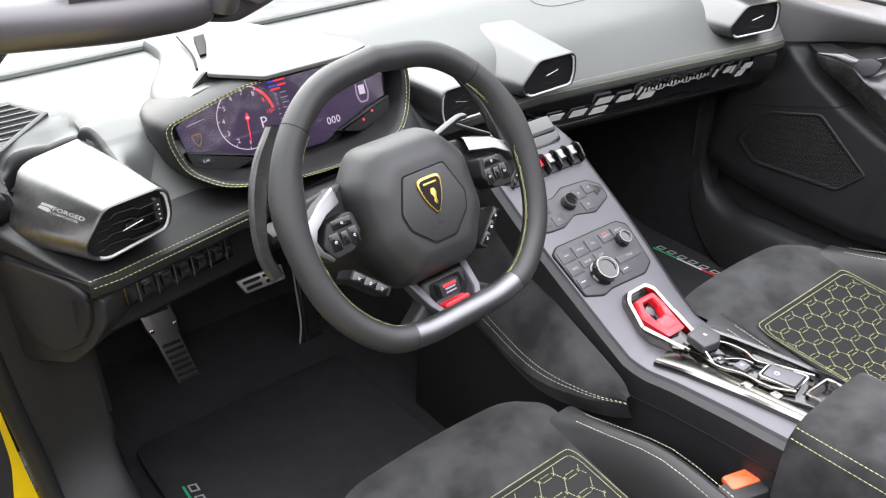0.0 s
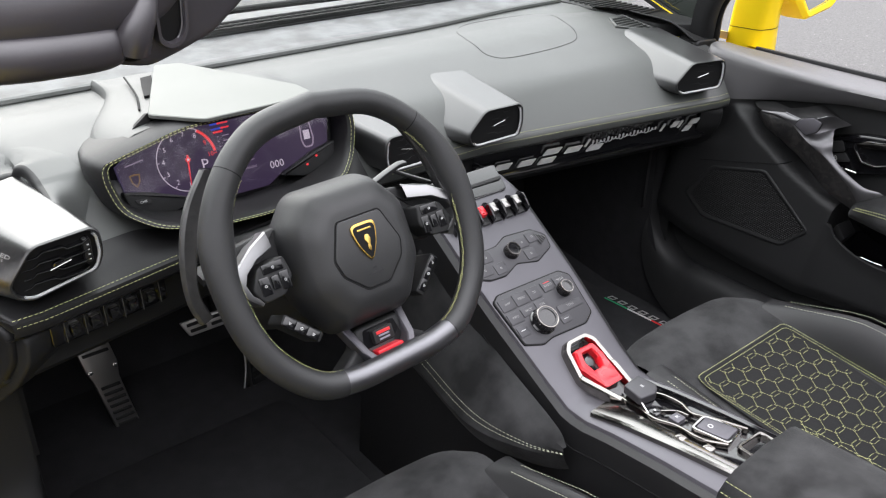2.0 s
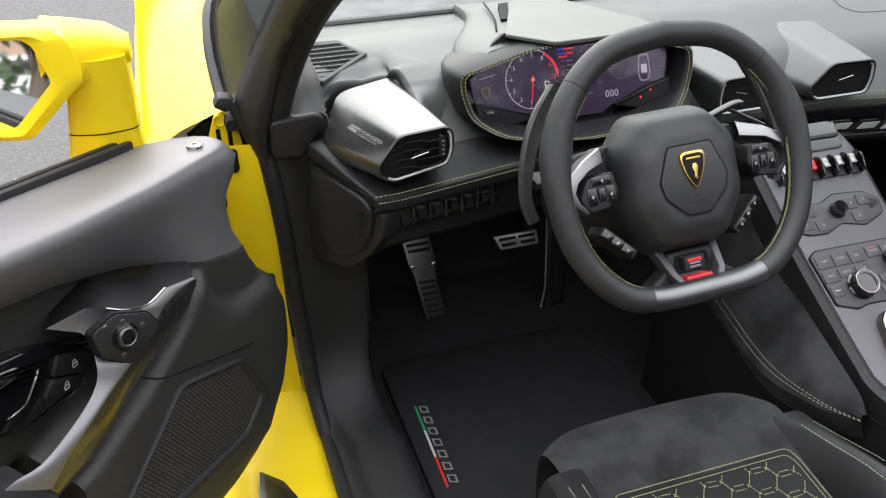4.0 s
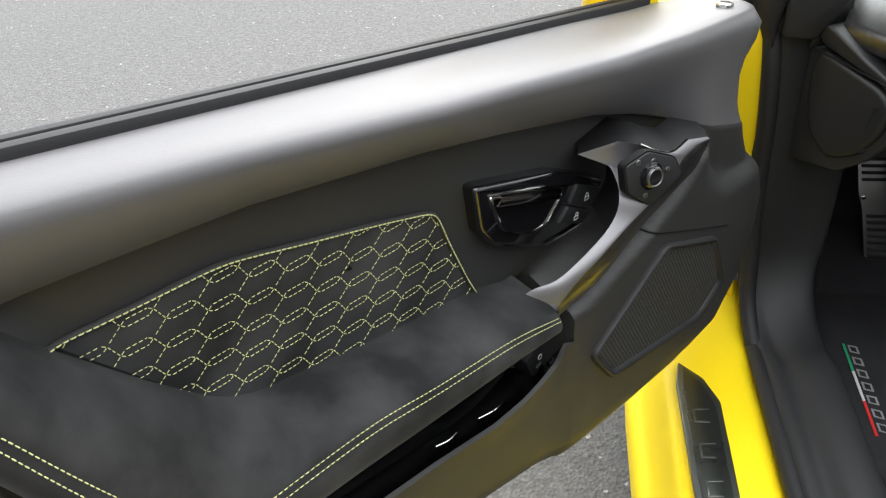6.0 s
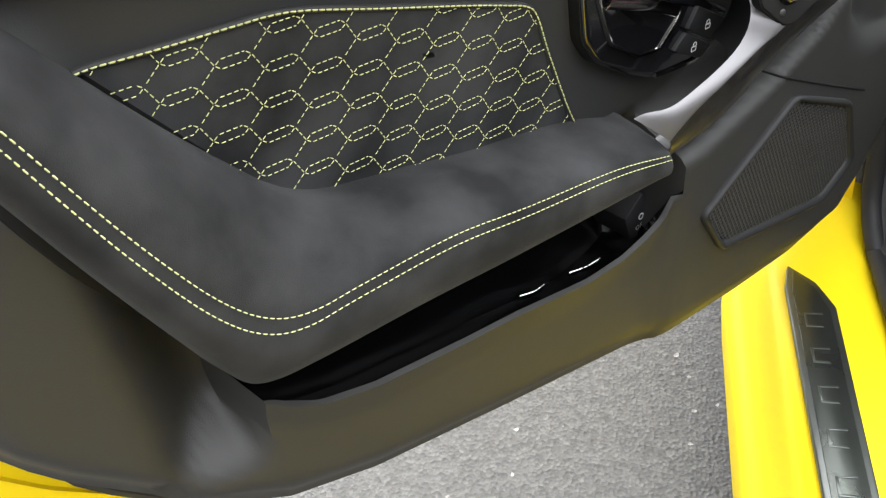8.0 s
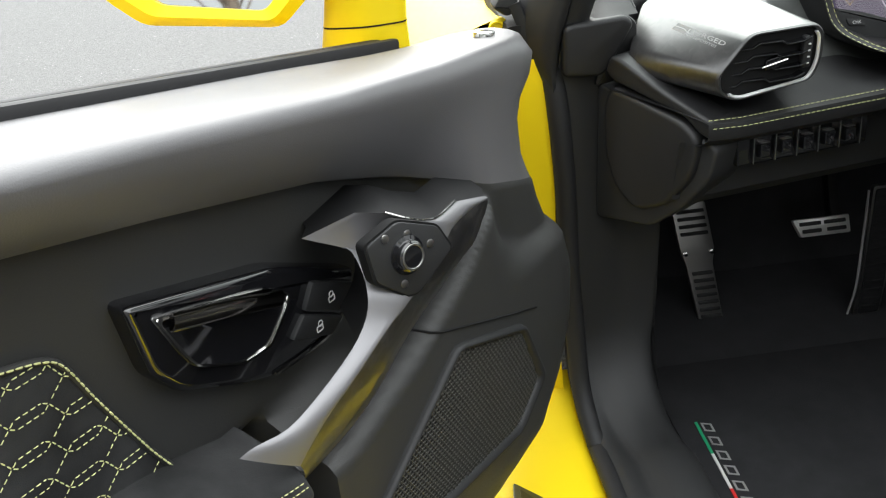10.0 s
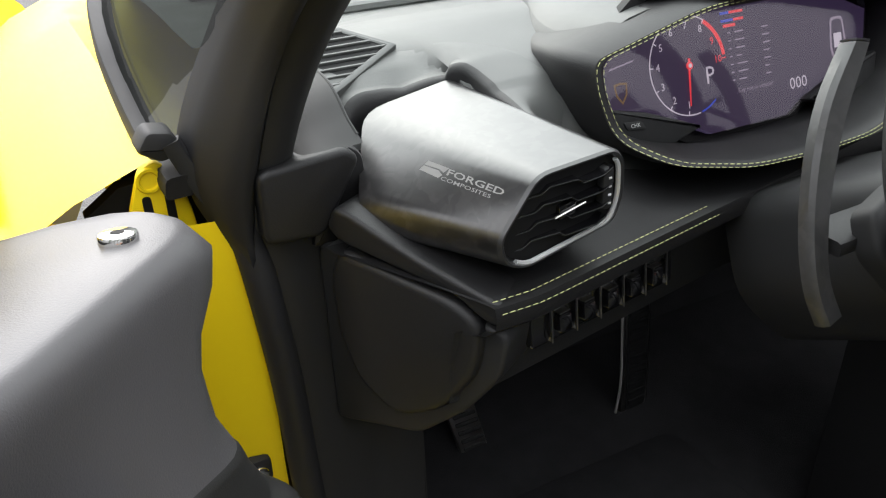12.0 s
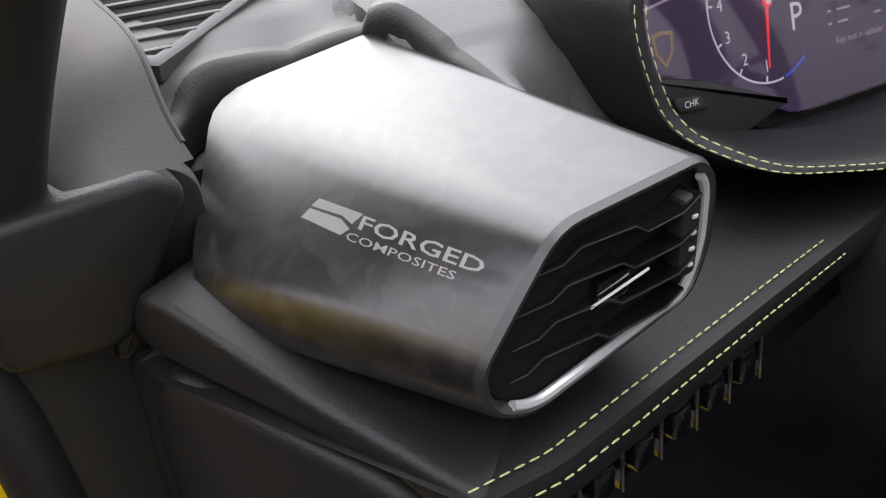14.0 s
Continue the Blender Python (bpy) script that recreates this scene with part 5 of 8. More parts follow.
# column shroud behind the hub
part("column_shroud", loft([[(x * k, y * k - 0.01, z) for x, y in rounded([(-0.075, 0.05), (0.075, 0.05), (0.085, -0.02), (0.05, -0.07), (-0.05, -0.07), (-0.085, -0.02)], 0.02, 4)] for k, z in ((0.8, -0.045), (1.0, -0.07), (1.05, -0.22))], True, True), TRIM, wheel, M=MW)
# hub pad
hub = rounded([(-0.040, 0.062), (0.040, 0.062), (0.067, 0.03), (0.068, -0.032), (0.040, -0.078), (-0.040, -0.078), (-0.068, -0.032), (-0.067, 0.03)], 0.012, 5)
rows = []
for k, z in ((1.16, -0.055), (1.15, -0.042), (1.09, -0.024), (1.0, -0.009), (0.93, -0.003), (0.76, 0.005), (0.64, 0.0068)):
    rows.append([(x * k, (y + 0.008) * k - 0.008, z) for x, y in hub])
hp = part("hub_pad", loft(rows, True, True), WHEEL, wheel, M=MW)
hx = [(-0.0265, 0.029), (0.0265, 0.029), (0.0415, -0.008), (0.0365, -0.026), (0.0135, -0.047), (-0.0135, -0.047), (-0.0365, -0.026), (-0.0415, -0.008)]
hx = rounded(hx, 0.004, 3)
part("hub_groove", ring([(x * 1.05, y * 1.05) for x, y in hx], hx, 0.004, 0.0072, 0.0004), DARK, hp, M=MW)
part("hub_plate", prism(hx, 0.004, 0.0085, 0.0014), WHEEL, hp, M=MW)
shield = spline([(-0.0145, 0.019), (0, 0.0215), (0.0145, 0.019), (0.0125, 0.002), (0.0065, -0.011), (0, -0.019), (-0.0065, -0.011), (-0.0125, 0.002)], 4, True)
shield = [tuple(p) for p in shield]
em = part("emblem", prism(shield, 0.0085, 0.0108, 0.0006), GOLD, wheel, "gold and black shield emblem", M=MW)
part("emblem_field", prism([(x * 0.86, y * 0.88) for x, y in shield], 0.0106, 0.0113, 0.0001), DARK, em, M=MW)
part("emblem_band", prism([(-0.0088, 0.0128), (0.0088, 0.0128), (0.0086, 0.0150), (-0.0086, 0.0150)], 0.0111, 0.0117, 0.0002), GOLD, em, M=MW)
part("emblem_relief", prism(rounded([(-0.002, 0.008), (0.0025, 0.008), (0.004, 0.003), (0.002, -0.003), (0.002, -0.009), (0.0, -0.010), (-0.002, -0.007), (-0.001, -0.002), (-0.0035, 0.003)], 0.001, 2), 0.0111, 0.0124, 0.0004), GOLD, em, M=MW)
for y, w in ((-0.029, 0.005), (-0.0345, 0.018)):
    part("faint_mark", prism([(-w / 2, y), (w / 2, y), (w / 2, y + 0.0022), (-w / 2, y + 0.0022)], 0.0085, 0.0088), TRIM, hp, M=MW)
# side spokes with switch pods
CAPSILVER = material("satin_spoke_silver", (0.27, 0.27, 0.275), 0.33, metal=0.9, bump=0.05, scale=900)
for s in (-1, 1):
    sp = [(s * 0.07, 0.045), (s * 0.112, 0.04), (s * 0.143, 0.03), (s * 0.146, 0.006), (s * 0.13, -0.02), (s * 0.108, -0.028), (s * 0.084, -0.022), (s * 0.076, 0.0)]
    spk = part("spoke", prism(rounded(sp, 0.006, 3), -0.056, -0.040, 0.005, 3), TRIM, wheel, "black spoke", M=MW)
    co = [(0.066, 0.046, -0.040), (0.088, 0.044, -0.030), (0.114, 0.034, -0.016), (0.141, 0.016, -0.008), (0.143, 0.004, -0.008), (0.136, -0.014, -0.010), (0.122, -0.026, -0.014)]
    ci = [(0.066, 0.029, -0.035), (0.088, 0.026, -0.025), (0.113, 0.020, -0.0125), (0.128, 0.010, -0.0085), (0.133, 0.0, -0.0085), (0.129, -0.012, -0.010), (0.118, -0.0215, -0.013)]
    rows = []
    for a, b in zip(co[1:], ci[1:]):
        a, b = Vector((s * a[0], a[1], a[2])), Vector((s * b[0], b[1], b[2]))
        rows.append([a + Vector((0, 0, -0.022)), a + Vector((0, 0, -0.002)), a.lerp(b, 0.1), a.lerp(b, 0.5) + Vector((0, 0, 0.0006)), a.lerp(b, 0.92), b + Vector((0, 0, -0.002)), b + Vector((0, 0, -0.02))])
    part("spoke_cap", loft(rows), CAPSILVER, spk, "satin silver spoke cap", M=MW, angle=25)
    pod = [(s * 0.086, 0.0165), (s * 0.1175, 0.0125), (s * 0.1285, -0.0085), (s * 0.1195, -0.024), (s * 0.096, -0.0225), (s * 0.082, -0.006)]
    pp = part("switch_pod", prism(rounded(pod, 0.004, 3), -0.042, -0.0102, 0.0022, 3), TRIM, spk, M=MW)
    for x0, x1, y0, y1 in ((0.0895, 0.113, 0.0035, 0.0135), (0.0868, 0.0972, -0.017, 0.0018), (0.1085, 0.12, -0.017, 0.0018)):
        part("switch_key", box(min(s * x0, s * x1), max(s * x0, s * x1), y0, y1, -0.0115, -0.0092, 0.0008), GLOSS, spk, M=MW)
    part("switch_lever", box(min(s * 0.0985, s * 0.107), max(s * 0.0985, s * 0.107), -0.014, 0.0005, -0.0115, -0.0078, 0.0012), GLOSS, spk, M=MW)
    for x, y in ((0.101, 0.0085), (0.092, -0.0075), (0.1142, -0.0075)):
        part("switch_symbol", ring(circle(0.0015, 10, s * x, y), circle(0.0009, 10, s * x, y), -0.0093, -0.0089, 0.0001), PRINT, spk, M=MW)
    # lower button strip from the pod towards the bottom spoke
    ca, sa = math.cos(radians(44)), math.sin(radians(44))

    def along(x, y, a, b):
        return (s * (x + a * ca - b * sa), y + a * sa + b * ca)
    stp = part("menu_strip", prism(rounded([along(0.084, -0.064, a, b) for a, b in ((-0.025, -0.006), (0.025, -0.006), (0.025, 0.006), (-0.025, 0.006))], 0.003, 3), -0.06, -0.028, 0.002), TRIM, wheel, M=MW)
    for k in range(3):
        t = k / 2
        x, y = 0.0955 - 0.021 * t, -0.0535 - 0.0205 * t
        q = [along(x, y, a, b) for a, b in ((-0.0075, -0.005), (0.0075, -0.005), (0.0075, 0.005), (-0.0075, 0.005))]
        kk = part("menu_key", prism(rounded(q, 0.0015, 2), -0.03, -0.0273, 0.0006), GLOSS, stp, M=MW)
        sy = [(s * x - 0.0017, y - 0.0014), (s * x + 0.0017, y - 0.0014), (s * x, y + 0.002)] if k != 1 else [(s * x - 0.0016, y - 0.0014), (s * x + 0.0016, y - 0.0014), (s * x + 0.0016, y + 0.0014), (s * x - 0.0016, y + 0.0014)]
        cs = (sum(p[0] for p in sy) / len(sy), sum(p[1] for p in sy) / len(sy))
        part("key_symbol", ring(sy, [(cs[0] + (p[0] - cs[0]) * 0.55, cs[1] + (p[1] - cs[1]) * 0.55) for p in sy], -0.0274, -0.027, 0.0001), PRINT, kk, M=MW)
# bottom spoke with the red mode lever
bs = [(-0.028, -0.088), (0.028, -0.088), (0.033, -0.108), (0.068, -0.13), (0.068, -0.146), (-0.068, -0.146), (-0.068, -0.13), (-0.033, -0.108)]
bsp = part("bottom_spoke", prism(rounded(bs, 0.005, 3), -0.05, -0.026, 0.005, 3), TRIM, wheel, "black bottom spoke", M=MW)
br = rounded([(-0.026, -0.088), (0.026, -0.088), (0.031, -0.112), (0.018, -0.134), (-0.018, -0.134), (-0.031, -0.112)], 0.004, 3)
vo = [(-0.041, -0.080, -0.036), (-0.034, -0.113, -0.012), (-0.0195, -0.137, 0.0), (0.0195, -0.137, 0.0), (0.034, -0.113, -0.012), (0.041, -0.080, -0.036)]
vi = [(-0.031, -0.080, -0.038), (-0.0255, -0.112, -0.014), (-0.0145, -0.1295, -0.004), (0.0145, -0.1295, -0.004), (0.0255, -0.112, -0.014), (0.031, -0.080, -0.038)]
part("lever_frame", loft([[Vector(a) + Vector((0, 0, -0.02)), Vector(a) + Vector((0, 0, -0.001)), Vector(a).lerp(Vector(b), 0.15) + Vector((0, 0, 0.0008)), Vector(a).lerp(Vector(b), 0.85) + Vector((0, 0, 0.0008)), Vector(b) + Vector((0, 0, -0.001)), Vector(b) + Vector((0, 0, -0.02))] for a, b in zip(vo, vi)]), SATIN, bsp, "satin grey frame round the mode lever", M=MW, angle=25)
part("lever_well", prism([(x * 0.8, (y + 0.112) * 0.82 - 0.112) for x, y in br], -0.04, -0.0255), GLOSS, bsp, M=MW)
part("mode_display", box(-0.013, 0.013, -0.111, -0.0955, -0.028, -0.0185, 0.001), TRIM, bsp, M=MW)
part("mode_mark", box(-0.009, 0.009, -0.1015, -0.098, -0.0187, -0.018, 0.0003), REDGLOW, bsp, M=MW)
for y in (-0.1045, -0.1085):
    part("mode_mark", box(-0.007, 0.007, y, y + 0.002, -0.0187, -0.018, 0.0003), GREYGLOW, bsp, M=MW)
part("mode_lever", prism(rounded([(-0.0165, -0.1165), (0.0165, -0.1165), (0.0175, -0.121), (0.013, -0.1275), (-0.013, -0.1275), (-0.0175, -0.121)], 0.003, 3), -0.03, -0.012, 0.0015, 3), RED, bsp, "red mode lever", M=MW)

# ---- shift paddles and stalks on the column ----
PADDLE = forged("dark_forged_paddle", (0.014, 0.014, 0.0145), (0.036, 0.035, 0.035), 0.5)
for s in (-1, 1):
    pd = thing("shift_paddle", "tall dark forged carbon shift paddle behind the steering wheel", "shift paddle", (-0.326 + s * 0.16, 0.10, 0.77), group="shift paddles")
    far = spline([(0.139, 0.130, 0.852), (0.163, 0.121, 0.823), (0.179, 0.110, 0.791), (0.188, 0.098, 0.752), (0.189, 0.087, 0.719), (0.181, 0.080, 0.694)], 4)
    near = spline([(0.123, 0.129, 0.849), (0.147, 0.117, 0.812), (0.163, 0.106, 0.777), (0.173, 0.095, 0.745), (0.174, 0.088, 0.722), (0.167, 0.081, 0.699)], 4)
    rows = []
    for a, b in zip(far, near):
        a, b = Vector((-0.3263 + s * a.x, a.y, a.z)), Vector((-0.3263 + s * b.x, b.y, b.z))
        deep = Vector((0, 0.008, -0.003))
        rows.append([a + deep, a + deep * 0.2, a.lerp(b, 0.15) - deep * 0.15, a.lerp(b, 0.85) - deep * 0.15, b + deep * 0.2, b + deep])
    part("blade", loft(rows, True, True), PADDLE, pd, angle=40)
    part("blade_tip", loft([[q + Vector((0, 0, 0.0006)) for q in rows[0]], [q + Vector((0, 0, 0.0018)) for q in rows[0]]], True, True), SILVER, pd, "pale worn tip")
    part("bracket", sweep([(-0.3263 + s * 0.17, 0.104, 0.74), (-0.3263 + s * 0.07, 0.10, 0.745)], rounded([(-0.016, -0.005), (0.016, -0.005), (0.016, 0.005), (-0.016, 0.005)], 0.003, 2)), TRIM, pd)
stalk = thing("column_stalk", "slim black column stalk behind the wheel", "stalk", (-0.25, 0.15, 0.78))
part("arm", sweep(spline([(-0.262, 0.12, 0.775), (-0.235, 0.124, 0.784), (-0.205, 0.127, 0.793), (-0.192, 0.128, 0.793)], 4), rounded([(-0.005, -0.003), (0.005, -0.003), (0.005, 0.003), (-0.005, 0.003)], 0.002, 2)), SATINBLACK, stalk)
part("arm_branch", sweep(spline([(-0.215, 0.126, 0.789), (-0.185, 0.122, 0.774), (-0.158, 0.118, 0.761)], 4), rounded([(-0.004, -0.0025), (0.004, -0.0025), (0.004, 0.0025), (-0.004, 0.0025)], 0.002, 2)), SATINBLACK, stalk)


# ---- centre console ----
console = thing("centre_console", "satin grey sloping centre console with black button panels", "console", (0, 0, 0.3))
CU, CN = Vector((0, 0.8346, 0.5508)), Vector((0, -0.5508, 0.8346))
MC = frame_of((0, 0, 0.53), (1, 0, 0), CU, CN)


def con_mid(y):
    t = [(-1.3, 0.5), (-0.34, 0.5), (-0.25, 0.492), (-0.17, 0.482), (-0.12, 0.472), (-0.09, 0.474), (-0.05, 0.497), (0.0, 0.53), (0.2, 0.662), (0.23, 0.672), (0.3, 0.676)]
    for (a, za), (b, zb) in zip(t, t[1:]):
        if y <= b:
            return za + (zb - za) * (y - a) / (b - a)
    return t[-1][1]


rows = []
for i in range(70):
    y = -0.35 + 0.6 * i / 69
    z = con_mid(y)
    w = 0.072 + 0.012 * smooth01((y + 0.1) / 0.2)
    rows.append([(-w - 0.006, y, z - 0.012), (-w - 0.002, y, z - 0.003), (-w + 0.004, y, z), (-w * 0.5, y, z + 0.0005), (0, y, z + 0.0008), (w * 0.5, y, z + 0.0005), (w - 0.004, y, z), (w + 0.002, y, z - 0.003), (w + 0.006, y, z - 0.012)])
part("fascia", loft(rows), SATIN, console)
for s in (-1, 1):
    rows = []
    for i in range(60):
        y = -0.9 + 1.2 * i / 59
        z = con_mid(y) - 0.011
        w = 0.078 + 0.012 * smooth01((y + 0.1) / 0.2)
        f = 0.02 + 0.035 * smooth01((y + 0.3) / 0.3)
        rows.append([(s * (w - 0.004), y, z + 0.004), (s * (w + 0.008), y, z - 0.002), (s * (w + 0.012), y, z - 0.02), (s * (w + 0.02), y, z - 0.1), (s * (w + f), y, z - 0.2), (s * (w + f + 0.02), y, 0.16)])
    part("side_panel", loft(rows), LEATHER, console)
    path = [(s * (0.078 + 0.012 * smooth01((y + 0.1) / 0.2) + 0.0135), y, con_mid(y) - 0.045) for y in [-0.36 + 0.02 * i for i in range(22)]]
    part("side_seam", sweep(path, circle(0.0013, 6)), DARK, console)
# suede knee pad on the driver's side, its outer edge double stitched
ea = spline([(-0.098, 0.20, 0.62), (-0.100, 0.10, 0.545), (-0.100, 0.006, 0.50), (-0.100, -0.093, 0.457), (-0.108, -0.122, 0.442)], 6)
eb = spline([(-0.150, 0.24, 0.45), (-0.150, 0.15, 0.432), (-0.170, 0.01, 0.428), (-0.148, -0.075, 0.43), (-0.118, -0.128, 0.434)], 6)
rows = [[a, a.lerp(b, 0.3) + Vector((-0.006, 0, 0.006)), a.lerp(b, 0.7) + Vector((-0.004, 0, 0.006)), b, b + Vector((0.004, 0, -0.012)), b + Vector((0.03, 0.01, -0.05))] for a, b in zip(ea, eb)]
part("knee_pad", loft(rows), SUEDE, console, "black suede knee pad")
for off in (0.10, 0.17):
    part("stitching", stitches([b.lerp(a, off) + Vector((-0.003, 0, 0.0035)) for a, b in zip(ea[4:], eb[4:])], (-0.5, 0, 0.85), 0.004, 0.002, 0.00032), PALE, console, "pale thread")
# closed tray and toggle row
part("tray", prism(rounded([(-0.06, 0.237), (0.066, 0.237), (0.073, 0.286), (-0.067, 0.286)], 0.006, 3), -0.004, 0.003, 0.001), GLOSS, console, M=MC)
part("tray_lip", prism(rounded([(-0.06, 0.256), (0.066, 0.256), (0.068, 0.262), (-0.062, 0.262)], 0.002, 2), 0.003, 0.006, 0.001), TRIM, console, M=MC)
for k in range(7):
    x = -0.072 + 0.0243 * k
    fin = [(0.188, 0.0), (0.222, 0.0), (0.224, 0.012), (0.214, 0.02), (0.19, 0.014)]
    geo = prism(rounded(fin, 0.003, 2), -0.0016, 0.0016, 0.0008)
    Mf = MC @ Matrix(((0, 0, 1, x), (1, 0, 0, 0), (0, 1, 0, 0), (0, 0, 0, 1)))
    part("toggle_guard", geo, GLOSS, console, M=Mf)
for k in range(6):
    x = -0.06 + 0.0243 * k
    geo = box(x - 0.008, x + 0.008, 0.19, 0.204, 0.0, 0.004, 0.001)
    part("toggle_base", geo, TRIM, console, M=MC)
    kn = prism(rounded([(x - 0.0062, 0.202), (x + 0.0062, 0.202), (x + 0.0062, 0.219), (x - 0.0062, 0.219)], 0.002, 2), 0.0, 0.014, 0.003, 2)
    part("toggle", kn, RED if k == 2 else STEEL, console, "red guarded toggle" if k == 2 else "chrome toggle", M=MC)
# climate panel
cl = rounded([(-0.088, 0.118), (-0.066, 0.152), (-0.02, 0.152), (0.004, 0.162), (0.056, 0.158), (0.076, 0.142), (0.072, 0.120), (0.034, 0.106), (-0.004, 0.115), (-0.034, 0.104), (-0.064, 0.106)], 0.004, 2)
KEYGREY = material("satin_key_grey", (0.042, 0.041, 0.046), 0.42, metal=0.3, spec=0.6, bump=0.06, scale=1500)
part("climate_groove", prism([(x * 1.025, (y - 0.13) * 1.06 + 0.13) for x, y in cl], -0.003, 0.0014, 0.0004), DARK, console, M=MC)
part("climate_plate", prism(cl, -0.003, 0.0022, 0.001), KEYGREY, console, "black climate panel", M=MC)
for x, y in ((-0.05, 0.141), (-0.064, 0.122), (-0.036, 0.117), (0.026, 0.143), (0.05, 0.146), (0.03, 0.121)):
    part("climate_key", prism(rounded([(x - 0.011, y - 0.009), (x + 0.011, y - 0.009), (x + 0.011, y + 0.009), (x - 0.011, y + 0.009)], 0.002, 2), 0.0022, 0.0034, 0.0006), KEYGREY, console, M=MC)
    part("key_symbol", ring(circle(0.0019, 8, x, y), circle(0.0013, 8, x, y), 0.0033, 0.0037, 0.0001), PRINTGREY, console, M=MC)

for k in range(4):
    x = 0.058 + 0.0042 * k
    part("climate_slat", prism([(x, 0.129 + 0.002 * k), (x + 0.0016, 0.129 + 0.002 * k), (x - 0.0014, 0.150 - 0.0025 * k), (x - 0.003, 0.150 - 0.0025 * k)], 0.0022, 0.0040, 0.0003), GLOSS, console, M=MC)


def knob(x, y, r, h, name="rotary_knob"):
    k = part(name, loft([[(x + a * q, y + b * q, z) for a, b in circle(r, 28)] for q, z in ((1.12, 0.0), (1.12, 0.004), (1.0, 0.006), (0.98, h - 0.003), (0.9, h), (0.72, h), (0.68, h - 0.0015))], True, True), GLOSS, console, M=MC)
    part("knob_ring", ring(circle(r * 0.97, 28, x, y), circle(r * 0.87, 28, x, y), h - 0.002, h + 0.0006, 0.0004), DCHROME, k, M=MC)
    geo = []
    for i in range(24):
        a = 2 * math.pi * i / 24
        c, s = math.cos(a), math.sin(a)
        geo.append(box(-0.0006, 0.0006, -0.0005, 0.0005, 0.006, h - 0.003, 0.0002))
        geo[-1] = ([(x + c * (r * 0.99 + p[0]) - s * p[1], y + s * (r * 0.99 + p[0]) + c * p[1], p[2]) for p in geo[-1][0]], geo[-1][1])
    part("knob_knurl", join(*geo), DCHROME, k, M=MC)
    return k


knob(-0.002, 0.135, 0.0115, 0.014)
# media panel
md = rounded([(-0.082, 0.072), (-0.07, 0.08), (0.055, 0.078), (0.07, 0.066), (0.064, 0.0), (0.042, -0.012), (-0.028, -0.009), (-0.046, -0.013), (-0.076, -0.002)], 0.004, 2)
part("media_groove", prism([(x * 1.025 + 0.0002, (y - 0.033) * 1.04 + 0.033) for x, y in md], -0.003, 0.0014, 0.0004), DARK, console, M=MC)
part("media_plate", prism(md, -0.003, 0.0022, 0.001), KEYGREY, console, "black media panel", M=MC)
keys = [(-0.078, 0.052, 0.027, 0.021, "NAV"), (-0.05, 0.052, 0.027, 0.021, "MENU"), (-0.022, 0.052, 0.024, 0.021, "TEL"), (-0.078, 0.03, 0.026, 0.019, "INFO"), (-0.051, 0.034, 0.027, 0.015, "BACK"), (-0.022, 0.033, 0.024, 0.016, "CAR"), (0.008, 0.055, 0.025, 0.018, "RADIO"), (0.034, 0.057, 0.026, 0.016, "MEDIA"), (0.01, 0.016, 0.05, 0.013, "TONE"), (-0.076, 0.008, 0.02, 0.018, ""), (0.004, 0.0, 0.02, 0.012, "")]
for x, y, w, h, t in keys:
    k = part("media_key", box(x, x + w - 0.001, y, y + h - 0.001, 0.0022, 0.0036, 0.0006), KEYGREY, console, M=MC)
    if t:
        lettering("key_text", t, 0.0052, MC @ Matrix.Translation((x + w / 2, y + h / 2, 0.004)), PRINTGREY, k)
    else:
        part("key_line", box(x + 0.005, x + 0.014, y + h / 2, y + h / 2 + 0.0008, 0.0036, 0.004, 0.0001), PRINT, k, M=MC)
part("radio_light", box(0.014, 0.026, 0.0685, 0.0695, 0.0036, 0.0042, 0.0001), REDGLOW, console, M=MC)
knob(-0.027, 0.017, 0.0185, 0.019)
knob(0.042, 0.048, 0.011, 0.015)
# starter with its red flap in a bright hexagonal frame
so = rounded([(-0.032, -0.038), (-0.02, -0.026), (0.02, -0.026), (0.032, -0.038), (0.038, -0.085), (0.018, -0.15), (-0.018, -0.15), (-0.04, -0.085)], 0.005, 3)
si = [(x * 0.72, (y + 0.09) * 0.8 - 0.085) for x, y in so]


def lift(geo):
    """Bend the starter group up with the fascia, which flattens towards the tunnel."""
    return [(p[0], p[1], p[2] + 0.45 * max(0.0, -0.08 - p[1])) for p in geo[0]], geo[1]


WARM = material("polished_warm_chrome", (0.33, 0.315, 0.295), 0.12, metal=1.0, rough_var=0.04)
st = part("starter_frame", lift(ring(so, si, -0.006, 0.013, 0.006)), WARM, console, "polished starter surround", M=MC)
part("starter_well", lift(prism([(x * 0.76, (y + 0.085) * 0.84 - 0.085) for x, y in so], -0.012, 0.002)), GLOSS, console, M=MC)
fo = rounded([(-0.019, -0.044), (0.019, -0.044), (0.026, -0.068), (0.017, -0.112), (-0.017, -0.112), (-0.027, -0.068)], 0.004, 3)
fi = rounded([(-0.010, -0.053), (0.010, -0.053), (0.013, -0.066), (0.009, -0.082), (-0.009, -0.082), (-0.013, -0.066)], 0.002, 3)
part("starter_flap", lift(ring(fo, fi, 0.002, 0.016, 0.003)), RED, console, "red flip-up starter cover", M=MC)
part("starter_button", prism(circle(0.009, 16, 0, -0.066), 0.0, 0.009, 0.002), GLOSS, console, M=MC)
# bright selector tray on the tunnel, following its dip
POLISH = material("polished_tray_metal", (0.27, 0.262, 0.25), 0.15, metal=1.0, rough_var=0.05, var=0.08)


def tray_z(y):
    return con_mid(y) + 0.006


